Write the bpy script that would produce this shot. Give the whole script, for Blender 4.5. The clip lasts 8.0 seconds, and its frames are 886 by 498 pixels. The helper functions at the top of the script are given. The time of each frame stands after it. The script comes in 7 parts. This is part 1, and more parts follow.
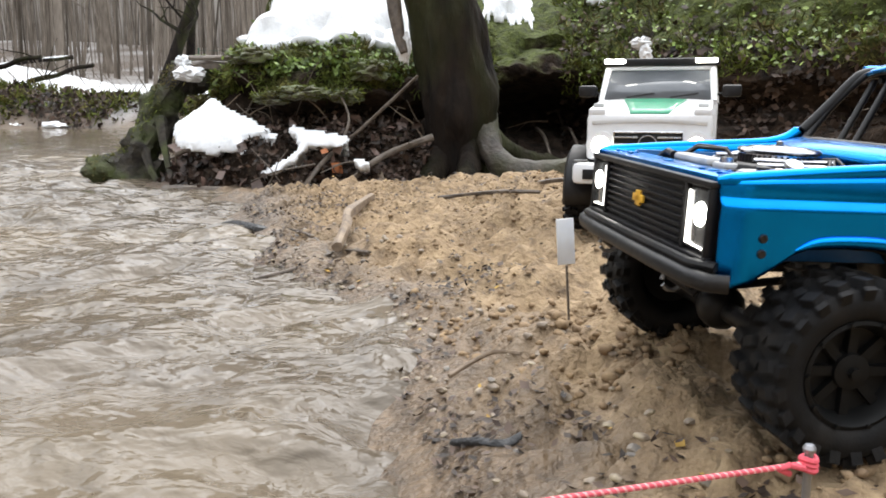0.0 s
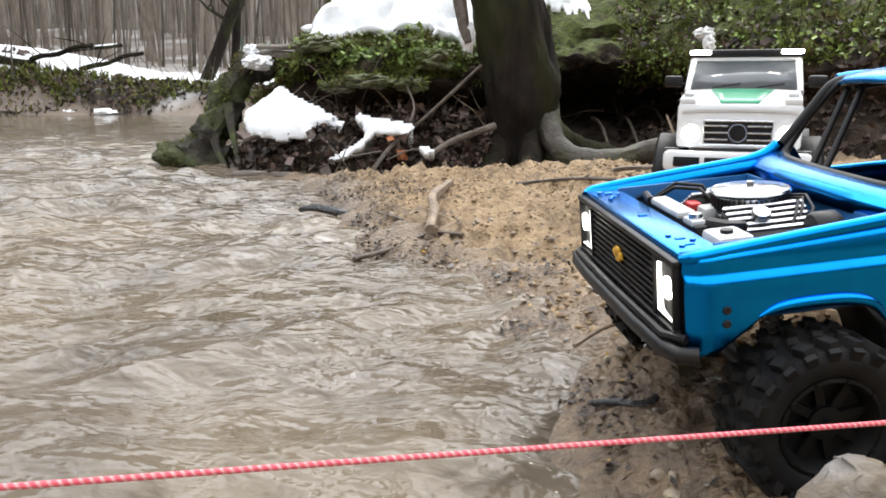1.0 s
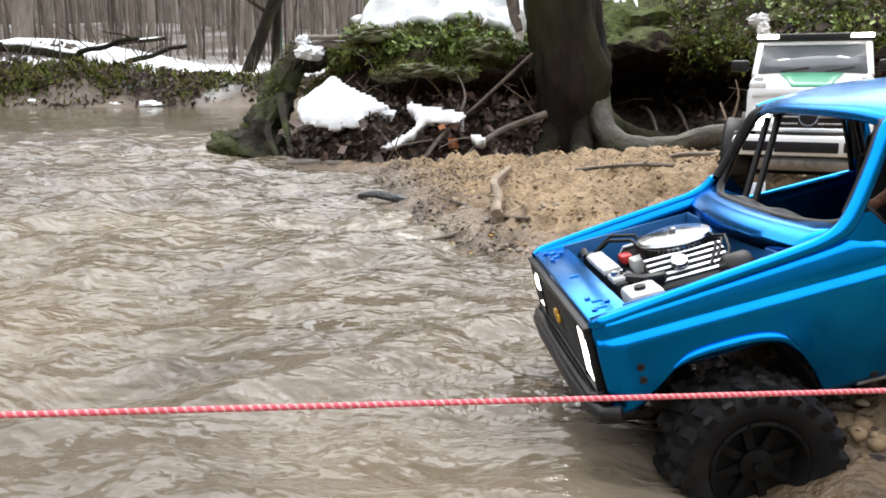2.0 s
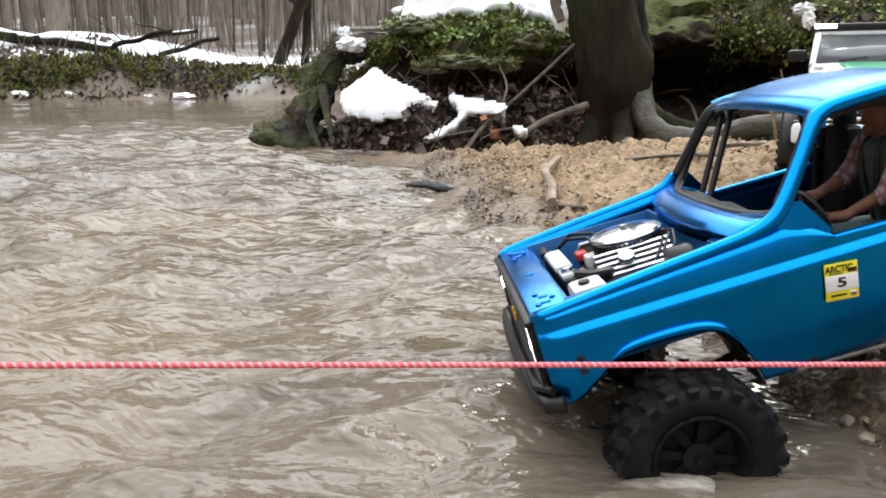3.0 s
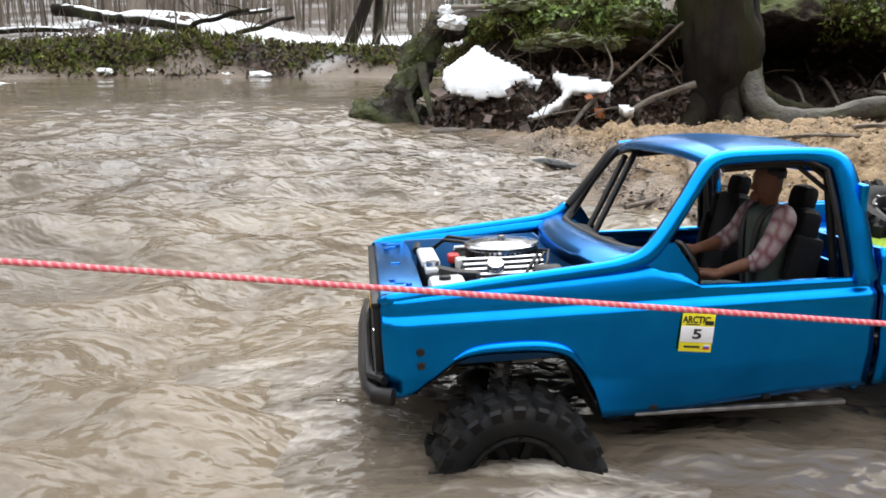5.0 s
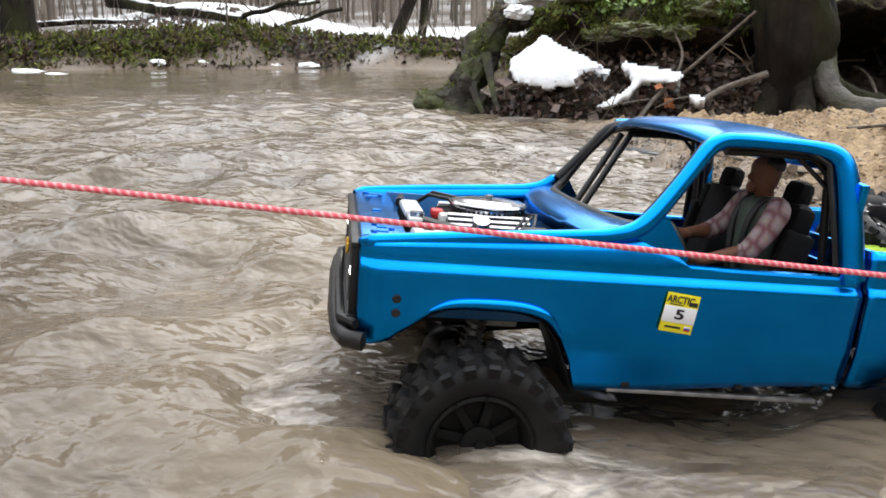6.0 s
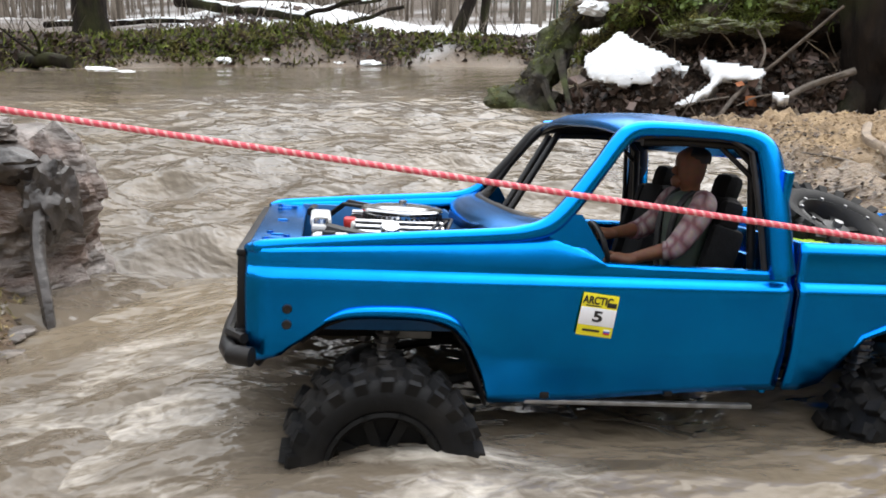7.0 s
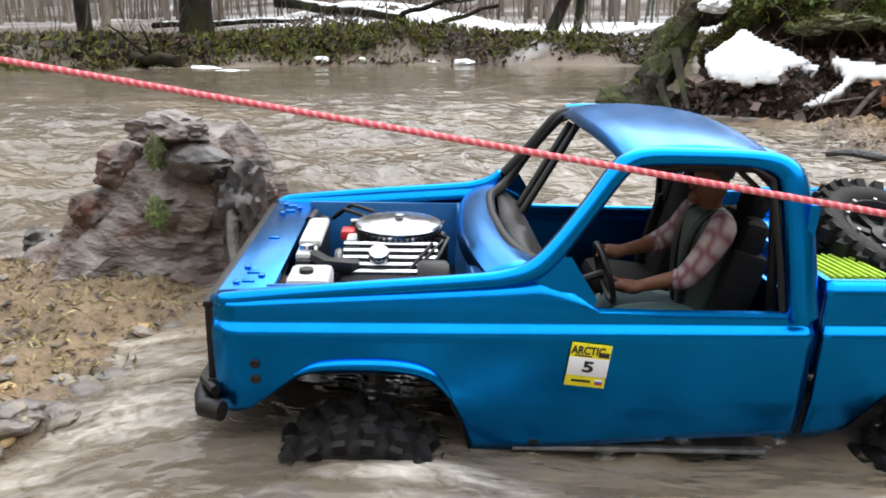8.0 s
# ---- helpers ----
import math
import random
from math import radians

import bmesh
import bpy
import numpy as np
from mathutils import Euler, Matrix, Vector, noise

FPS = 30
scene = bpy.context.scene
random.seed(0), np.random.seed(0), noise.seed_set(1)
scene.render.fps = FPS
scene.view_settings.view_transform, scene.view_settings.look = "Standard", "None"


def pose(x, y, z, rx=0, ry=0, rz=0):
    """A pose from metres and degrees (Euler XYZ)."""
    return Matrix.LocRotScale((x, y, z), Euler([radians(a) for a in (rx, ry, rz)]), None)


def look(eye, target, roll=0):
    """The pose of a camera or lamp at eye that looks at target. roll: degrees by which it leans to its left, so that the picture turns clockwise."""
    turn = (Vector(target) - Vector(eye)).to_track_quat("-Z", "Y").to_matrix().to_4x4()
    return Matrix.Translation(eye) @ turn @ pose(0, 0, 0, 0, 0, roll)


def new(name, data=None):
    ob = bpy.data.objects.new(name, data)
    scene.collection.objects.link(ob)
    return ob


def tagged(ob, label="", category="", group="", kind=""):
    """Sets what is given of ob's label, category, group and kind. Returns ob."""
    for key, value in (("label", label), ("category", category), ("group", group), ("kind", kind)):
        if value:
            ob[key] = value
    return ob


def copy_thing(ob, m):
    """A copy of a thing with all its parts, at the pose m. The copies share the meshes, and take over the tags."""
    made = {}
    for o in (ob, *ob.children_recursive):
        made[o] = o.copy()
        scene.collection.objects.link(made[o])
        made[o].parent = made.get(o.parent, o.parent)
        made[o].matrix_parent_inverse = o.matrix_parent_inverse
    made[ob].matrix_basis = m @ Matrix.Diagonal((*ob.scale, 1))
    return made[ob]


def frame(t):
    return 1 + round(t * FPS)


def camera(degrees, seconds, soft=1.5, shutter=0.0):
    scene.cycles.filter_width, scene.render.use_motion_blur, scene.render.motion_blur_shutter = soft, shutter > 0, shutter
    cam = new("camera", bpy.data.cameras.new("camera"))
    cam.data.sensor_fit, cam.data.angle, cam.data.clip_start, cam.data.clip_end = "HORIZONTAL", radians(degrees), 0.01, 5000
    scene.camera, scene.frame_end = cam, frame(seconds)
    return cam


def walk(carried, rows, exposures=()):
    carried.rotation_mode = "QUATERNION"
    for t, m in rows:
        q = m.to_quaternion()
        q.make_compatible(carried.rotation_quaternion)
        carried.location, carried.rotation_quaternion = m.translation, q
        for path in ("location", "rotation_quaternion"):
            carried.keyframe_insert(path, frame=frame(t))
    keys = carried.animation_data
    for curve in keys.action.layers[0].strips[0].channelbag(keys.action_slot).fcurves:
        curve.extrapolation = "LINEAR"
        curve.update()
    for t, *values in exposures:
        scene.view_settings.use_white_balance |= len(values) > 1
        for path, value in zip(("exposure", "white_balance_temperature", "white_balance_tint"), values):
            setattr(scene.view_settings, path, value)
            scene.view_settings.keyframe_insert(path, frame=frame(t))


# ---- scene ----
cam = camera(57.2, 8.0, soft=1.7, shutter=0.25)
PATH = [
    (0, (0.043, 0.734, 0.239), (-0.148, 2.695, -0.106), 0.1),
    (0.5, (0.012, 0.705, 0.241), (-0.217, 2.66, -0.115), 0.4),
    (1, (-0.028, 0.674, 0.238), (-0.302, 2.62, -0.133), 0.4),
    (1.5, (-0.05, 0.659, 0.234), (-0.369, 2.595, -0.15), 0.2),
    (3, (-0.108, 0.616, 0.229), (-0.528, 2.528, -0.182), -0.1),
    (3.5, (-0.127, 0.605, 0.231), (-0.571, 2.508, -0.197), -0.2),
    (4, (-0.148, 0.595, 0.236), (-0.621, 2.488, -0.201), -0.2),
    (4.5, (-0.184, 0.587, 0.229), (-0.699, 2.467, -0.217), 0.0),
    (6, (-0.295, 0.524, 0.216), (-0.938, 2.357, -0.259), 0.2),
    (6.5, (-0.324, 0.514, 0.211), (-1.025, 2.325, -0.266), 0.0),
    (7, (-0.346, 0.518, 0.213), (-1.112, 2.302, -0.267), 0.1),
    (7.5, (-0.388, 0.511, 0.214), (-1.239, 2.256, -0.266), 0.1),
    (8, (-0.424, 0.498, 0.214), (-1.373, 2.191, -0.269), -0.1),
]
EXPOSURE = 1.95
walk(cam, [(t, look(eye, target, roll)) for t, eye, target, roll in PATH], exposures=[(0, EXPOSURE), (8, EXPOSURE)])

# ---- light: overcast winter sky, a wide weak sun above the stream ----
SUN_EL, SUN_ROT = 55.0, 15.0
world = bpy.data.worlds.new("winter_sky")
scene.world = world
world.use_nodes = True
wn, wl = world.node_tree.nodes, world.node_tree.links
wn.clear()
sky = wn.new("ShaderNodeTexSky")
sky.sky_type, sky.sun_disc = "NISHITA", False
sky.sun_elevation, sky.sun_rotation = radians(SUN_EL), radians(SUN_ROT)
sky.air_density, sky.dust_density, sky.ozone_density = 1.0, 2.0, 1.5
grey = wn.new("ShaderNodeHueSaturation")
grey.inputs["Saturation"].default_value = 0.42
back = wn.new("ShaderNodeBackground")
back.inputs["Strength"].default_value = 0.15
wo = wn.new("ShaderNodeOutputWorld")
wl.new(sky.outputs[0], grey.inputs["Color"])
cloud = wn.new("ShaderNodeMix")
cloud.data_type = "RGBA"
cloud.inputs[0].default_value = 0.7
cloud.inputs[7].default_value = (4.8, 4.95, 5.08, 1)
wl.new(grey.outputs[0], cloud.inputs[6])
wl.new(cloud.outputs[2], back.inputs["Color"])
wl.new(back.outputs[0], wo.inputs["Surface"])
sun_data = bpy.data.lights.new("sun", "SUN")
sun_data.energy, sun_data.angle, sun_data.color = 0.55, radians(75), (1.0, 0.96, 0.9)
sun = new("sun", sun_data)
sun.matrix_world = look((math.sin(radians(SUN_ROT)) * 10, math.cos(radians(SUN_ROT)) * 10, 10 * math.tan(radians(SUN_EL))), (0, 0, 0))

# ---- building helpers ----
_TAB = np.random.RandomState(7).rand(256, 256)


def vnoise(x, y, seed=0):
    """Smooth value noise on numpy arrays, 0 to 1."""
    x, y = np.asarray(x, float) + 37.3 * seed, np.asarray(y, float) + 91.7 * seed
    xi, yi = np.floor(x).astype(int), np.floor(y).astype(int)
    u, v = x - xi, y - yi
    u, v = u * u * (3 - 2 * u), v * v * (3 - 2 * v)
    a, b = _TAB[xi % 256, yi % 256], _TAB[(xi + 1) % 256, yi % 256]
    c, d = _TAB[xi % 256, (yi + 1) % 256], _TAB[(xi + 1) % 256, (yi + 1) % 256]
    return (a * (1 - u) + b * u) * (1 - v) + (c * (1 - u) + d * u) * v


def fbm(x, y, octaves=4, seed=0):
    """Fractal noise, about -1 to 1."""
    total, amp, f, norm = 0, 1.0, 1.0, 0
    for k in range(octaves):
        total = total + amp * (vnoise(np.asarray(x) * f, np.asarray(y) * f, seed + k) * 2 - 1)
        norm, amp, f = norm + amp, amp * 0.5, f * 2.03
    return total / norm


def smooth(a, b, x):
    k = np.clip((np.asarray(x, float) - a) / (b - a), 0, 1)
    return k * k * (3 - 2 * k)


def mat(name, c1, c2=None, rough=0.6, metal=0.0, scale=40, bump=0.0, bscale=150, coat=0.0, c3=None, scale3=6, amount3=0.5, rvar=0.12, spec=0.5, stretch=None, sheen=0.0, detail=6, island=0.0):
    """Principled material: two tones at a fine scale, a third in larger stains, roughness that varies, and fine relief."""
    m = bpy.data.materials.new(name)
    m.use_nodes = True
    n, l = m.node_tree.nodes, m.node_tree.links
    b = n["Principled BSDF"]
    tc = n.new("ShaderNodeTexCoord")
    src = tc.outputs["Object"]
    if stretch:
        mp = n.new("ShaderNodeMapping")
        mp.inputs["Scale"].default_value = stretch
        l.new(src, mp.inputs["Vector"])
        src = mp.outputs[0]
    no = n.new("ShaderNodeTexNoise")
    no.inputs["Scale"].default_value, no.inputs["Detail"].default_value = scale, detail
    l.new(src, no.inputs["Vector"])
    ramp = n.new("ShaderNodeValToRGB")
    ramp.color_ramp.elements[0].position, ramp.color_ramp.elements[1].position = 0.32, 0.68
    c2 = c2 or tuple(v * 0.8 for v in c1)
    ramp.color_ramp.elements[0].color, ramp.color_ramp.elements[1].color = (*c2, 1), (*c1, 1)
    l.new(no.outputs["Fac"], ramp.inputs["Fac"])
    col = ramp.outputs["Color"]
    if c3:
        n3 = n.new("ShaderNodeTexNoise")
        n3.inputs["Scale"].default_value, n3.inputs["Detail"].default_value = scale3, 4
        l.new(src, n3.inputs["Vector"])
        r3 = n.new("ShaderNodeMapRange")
        r3.inputs["From Min"].default_value, r3.inputs["From Max"].default_value = 0.45, 0.65
        r3.inputs["To Max"].default_value = amount3
        l.new(n3.outputs["Fac"], r3.inputs["Value"])
        mx = n.new("ShaderNodeMix")
        mx.data_type = "RGBA"
        mx.inputs[7].default_value = (*c3, 1)
        l.new(r3.outputs[0], mx.inputs[0])
        l.new(col, mx.inputs[6])
        col = mx.outputs[2]
    if island:
        geo, ri, ml = n.new("ShaderNodeNewGeometry"), n.new("ShaderNodeMapRange"), n.new("ShaderNodeMix")
        ri.inputs["To Min"].default_value, ri.inputs["To Max"].default_value = 1 - island, 1 + island
        l.new(geo.outputs["Random Per Island"], ri.inputs["Value"])
        ml.data_type, ml.blend_type = "RGBA", "MULTIPLY"
        ml.inputs[0].default_value = 1.0
        l.new(col, ml.inputs[6])
        l.new(ri.outputs[0], ml.inputs[7])
        col = ml.outputs[2]
    l.new(col, b.inputs["Base Color"])
    rr = n.new("ShaderNodeMapRange")
    rr.inputs["To Min"].default_value, rr.inputs["To Max"].default_value = max(0.02, rough - rvar), min(1, rough + rvar)
    l.new(no.outputs["Fac"], rr.inputs["Value"])
    l.new(rr.outputs[0], b.inputs["Roughness"])
    b.inputs["Metallic"].default_value = metal
    b.inputs["Coat Weight"].default_value = coat
    b.inputs["Coat Roughness"].default_value = 0.12
    b.inputs["Specular IOR Level"].default_value = spec
    b.inputs["Sheen Weight"].default_value = sheen
    if bump:
        nb = n.new("ShaderNodeTexNoise")
        nb.inputs["Scale"].default_value, nb.inputs["Detail"].default_value = bscale, 5
        l.new(src, nb.inputs["Vector"])
        bp = n.new("ShaderNodeBump")
        bp.inputs["Strength"].default_value, bp.inputs["Distance"].default_value = min(1.0, bump), 0.6 / bscale
        l.new(nb.outputs["Fac"], bp.inputs["Height"])
        l.new(bp.outputs[0], b.inputs["Normal"])
    return m


def glow(name, colour, strength):
    m = mat(name, colour, rough=0.3)
    b = m.node_tree.nodes["Principled BSDF"]
    b.inputs["Emission Color"].default_value, b.inputs["Emission Strength"].default_value = (*colour, 1), strength
    return m


def finish(bm, name, material, parent=None, label="", flat=False):
    """A bmesh becomes one mesh object."""
    me = bpy.data.meshes.new(name)
    bmesh.ops.recalc_face_normals(bm, faces=bm.faces)
    bm.to_mesh(me)
    bm.free()
    if not flat:
        me.shade_smooth()
        me.set_sharp_from_angle(angle=radians(40))
    me.materials.append(material)
    ob = new(name, me)
    if parent:
        ob.parent = parent
    return tagged(ob, label)


def part(name, bm, material, parent, label=""):
    return finish(bm, name, material, parent, label)


def raw(name, verts, faces, material, parent=None, label="", flat=False):
    me = bpy.data.meshes.new(name)
    me.from_pydata([tuple(v) for v in verts], [], [tuple(f) for f in faces])
    if not flat:
        me.shade_smooth()
    me.materials.append(material)
    ob = new(name, me)
    if parent:
        ob.parent = parent
    return tagged(ob, label)


def box(bm, c, s, bevel=0.0, turn=None):
    """A box with its edges rounded: centre, full sizes, Euler degrees."""
    m = pose(*c, *(turn or (0, 0, 0))) @ Matrix.Diagonal((*s, 1))
    vs = bmesh.ops.create_cube(bm, size=1, matrix=m)["verts"]
    if bevel:
        es = {e for v in vs for e in v.link_edges}
        bmesh.ops.bevel(bm, geom=list(es), offset=bevel, segments=2, affect="EDGES", profile=0.5)


def tube(bm, pts, radii, seg=8, cap=True, flatten=1.0, lump=0.0):
    """A bent tube through points, with a radius at each."""
    pts = [Vector(p) for p in pts]
    if not hasattr(radii, "__len__"):
        radii = [radii] * len(pts)
    rings, up = [], None
    for i, p in enumerate(pts):
        d = (pts[min(i + 1, len(pts) - 1)] - pts[max(i - 1, 0)]).normalized()
        if up is None:
            up = Vector((0, 0, 1)) if abs(d.z) < 0.9 else Vector((1, 0, 0))
        side = d.cross(up).normalized()
        up = side.cross(d).normalized()
        ring = []
        for k in range(seg):
            a = 2 * math.pi * k / seg
            r = radii[i] * (1 + (lump * (noise.noise(Vector((p.x * 9 + math.cos(a) * 1.3, p.y * 9 + math.sin(a) * 1.3, p.z * 9)))) if lump else 0))
            ring.append(bm.verts.new(p + side * (math.cos(a) * r) + up * (math.sin(a) * r * flatten)))
        rings.append(ring)
    for a, b in zip(rings, rings[1:]):
        for k in range(seg):
            bm.faces.new((a[k], a[(k + 1) % seg], b[(k + 1) % seg], b[k]))
    if cap:
        bm.faces.new(rings[0][::-1])
        bm.faces.new(rings[-1])


def lathe(bm, profile, seg=32, m=None):
    """Turns (radius, height) pairs about z, then moves by m."""
    m = m or Matrix()
    rings = []
    for r, h in profile:
        if r < 1e-6:
            rings.append([bm.verts.new(m @ Vector((0, 0, h)))])
        else:
            rings.append([bm.verts.new(m @ Vector((r * math.cos(2 * math.pi * k / seg), r * math.sin(2 * math.pi * k / seg), h))) for k in range(seg)])
    for a, b in zip(rings, rings[1:]):
        for k in range(seg):
            j = (k + 1) % seg
            if len(a) == 1 and len(b) == 1:
                continue
            if len(a) == 1:
                bm.faces.new((a[0], b[j], b[k]))
            elif len(b) == 1:
                bm.faces.new((a[k], a[j], b[0]))
            else:
                bm.faces.new((a[k], a[j], b[j], b[k]))


def sheet(bm, rows):
    """A skin over rows of points, all of one length."""
    vs = [[bm.verts.new(p) for p in r] for r in rows]
    for a, b in zip(vs, vs[1:]):
        for k in range(len(a) - 1):
            bm.faces.new((a[k], a[k + 1], b[k + 1], b[k]))


def slab(bm, outline, y0, y1):
    """A plate: an outline in x and z, from y0 to y1."""
    a = [bm.verts.new((x, y0, z)) for x, z in outline]
    b = [bm.verts.new((x, y1, z)) for x, z in outline]
    bm.faces.new(a)
    bm.faces.new(b[::-1])
    n = len(a)
    for k in range(n):
        bm.faces.new((a[k], b[k], b[(k + 1) % n], a[(k + 1) % n]))


def thick(ob, t, offset=-1.0):
    md = ob.modifiers.new("thickness", "SOLIDIFY")
    md.thickness, md.offset = t, offset
    return ob


def inside(px, py, poly):
    """Signed distance to a polygon's edge, positive inside."""
    d = np.full(px.shape, 1e9)
    c = np.zeros(px.shape, bool)
    for (x1, y1), (x2, y2) in zip(poly, poly[1:] + poly[:1]):
        ex, ey = x2 - x1, y2 - y1
        k = np.clip(((px - x1) * ex + (py - y1) * ey) / (ex * ex + ey * ey), 0, 1)
        d = np.minimum(d, np.hypot(px - x1 - k * ex, py - y1 - k * ey))
        if y1 != y2:
            c ^= ((y1 > py) != (y2 > py)) & (px < (x2 - x1) * (py - y1) / (y2 - y1) + x1)
    return np.where(c, d, -d)


def lumpy(c, r, rough=0.3, seed=0, subs=3, freq=2.2, floor=None):
    """A stone-like or clump-like body round c with the radii r."""
    bm = bmesh.new()
    bmesh.ops.create_icosphere(bm, subdivisions=subs, radius=1)
    off = Vector((seed * 3.1, seed * 1.7, seed * 5.3))
    for v in bm.verts:
        k = 1 + rough * (noise.noise(v.co * freq + off) + 0.5 * noise.noise(v.co * freq * 2.3 + off) + 0.25 * noise.noise(v.co * freq * 5 + off))
        v.co = Vector((c[0] + v.co.x * r[0] * k, c[1] + v.co.y * r[1] * k, c[2] + v.co.z * r[2] * k))
        if floor is not None:
            v.co.z = max(v.co.z, floor)
    return bm


def roughen(bm, *layers):
    """Pushes the skin in and out by layers of noise: (size, depth, height stretch)."""
    bm.normal_update()
    moves = []
    for v in bm.verts:
        k = 0
        for freq, depth, tall in layers:
            k += depth * noise.noise(Vector((v.co.x * freq, v.co.y * freq, v.co.z * freq * tall)))
        moves.append(v.normal * k)
    for v, m in zip(bm.verts, moves):
        v.co += m


def scatter(name, spots, size, material, label, category, bend=0.3, kind="stuff", seed=1, narrow=0.5, upright=0.0, jitter=0.6):
    """Many small leaves or blades as one mesh: spots are (place, normal)."""
    rng = random.Random(seed)
    verts, faces = [], []
    for p, nrm in spots:
        nrm = Vector(nrm)
        d = Vector((rng.uniform(-1, 1), rng.uniform(-1, 1), rng.uniform(-1, 1)))
        nrm = (nrm + d * jitter).normalized()
        t = nrm.cross(Vector((rng.uniform(-1, 1), rng.uniform(-1, 1), rng.uniform(-1, 1)))).normalized()
        if upright:
            t = (t * (1 - upright) + Vector((0, 0, 1)) * upright).normalized()
        s = nrm.cross(t).normalized()
        h = size * rng.uniform(0.55, 1.4)
        w = h * narrow * rng.uniform(0.7, 1.3)
        b = bend * rng.uniform(-0.3, 1.2)
        p = Vector(p)
        base = len(verts)
        verts += [p, p + t * h * 0.45 + s * w * 0.5 + nrm * h * b * 0.3, p + t * h + nrm * h * b, p + t * h * 0.45 - s * w * 0.5 + nrm * h * b * 0.5, p + t * h * 0.5 + nrm * h * b * 0.1]
        faces += [(base, base + 1, base + 4), (base + 1, base + 2, base + 4), (base + 2, base + 3, base + 4), (base + 3, base, base + 4)]
    ob = raw(name, verts, faces, material)
    return tagged(ob, label, category, kind=kind)

# ---- materials ----
BARK = mat("bark", (0.022, 0.016, 0.012), (0.006, 0.0045, 0.004), rough=0.85, spec=0.15, scale=30, bump=0.9, bscale=45, c3=(0.06, 0.07, 0.02), scale3=5, amount3=0.35, stretch=(1, 1, 0.35))
FAR_BARK = mat("grey_bark", (0.21, 0.18, 0.15), (0.11, 0.092, 0.075), rough=0.9, scale=9, bump=0.6, bscale=18, stretch=(1, 1, 0.25), spec=0.1, island=0.45)
WET_WOOD = mat("wet_dead_wood", (0.13, 0.10, 0.075), (0.05, 0.038, 0.03), rough=0.55, scale=60, bump=0.7, bscale=120, c3=(0.2, 0.17, 0.14), scale3=12, amount3=0.5)
PALE_WOOD = mat("bleached_wood", (0.3, 0.23, 0.16), (0.15, 0.11, 0.08), rough=0.7, scale=60, bump=0.5, bscale=140)
MOSS = mat("moss", (0.10, 0.14, 0.022), (0.04, 0.06, 0.012), rough=0.95, scale=70, bump=1.0, bscale=160, c3=(0.07, 0.05, 0.03), scale3=9, amount3=0.7, sheen=0.3)
LEAF_GREEN = mat("ivy_leaf", (0.18, 0.27, 0.045), (0.07, 0.11, 0.022), rough=0.5, scale=25, c3=(0.22, 0.25, 0.05), scale3=7, amount3=0.6, island=0.6)
GRASS = mat("moss_blades", (0.15, 0.18, 0.035), (0.055, 0.07, 0.016), rough=0.8, scale=20, c3=(0.15, 0.11, 0.05), scale3=6, amount3=0.7, spec=0.2, island=0.6)
DEAD_LEAF = mat("dead_leaf", (0.062, 0.040, 0.028), (0.018, 0.012, 0.009), rough=0.5, scale=22, c3=(0.12, 0.082, 0.064), scale3=9, amount3=0.6, spec=0.3, island=0.8)
PINK_LEAF = mat("wet_beech_leaf", (0.14, 0.09, 0.072), (0.06, 0.038, 0.03), rough=0.4, scale=30, island=0.5)
ORANGE_LEAF = mat("orange_leaf", (0.42, 0.13, 0.03), (0.22, 0.07, 0.02), rough=0.6, scale=60)
YELLOW_LEAF = mat("yellow_leaf", (0.5, 0.33, 0.06), (0.35, 0.2, 0.05), rough=0.6, scale=60)
SNOW = mat("old_snow", (0.86, 0.88, 0.9), (0.78, 0.8, 0.83), rough=0.75, scale=30, bump=0.35, bscale=70, rvar=0.1)
STONE = mat("grey_stone", (0.26, 0.24, 0.22), (0.14, 0.125, 0.11), rough=0.6, scale=50, bump=0.7, bscale=130, c3=(0.27, 0.2, 0.11), scale3=18, amount3=0.8)
PEBBLE = mat("pebble", (0.34, 0.28, 0.2), (0.17, 0.13, 0.1), rough=0.5, scale=60, bump=0.3, bscale=250, c3=(0.4, 0.33, 0.2), scale3=30, amount3=0.7)


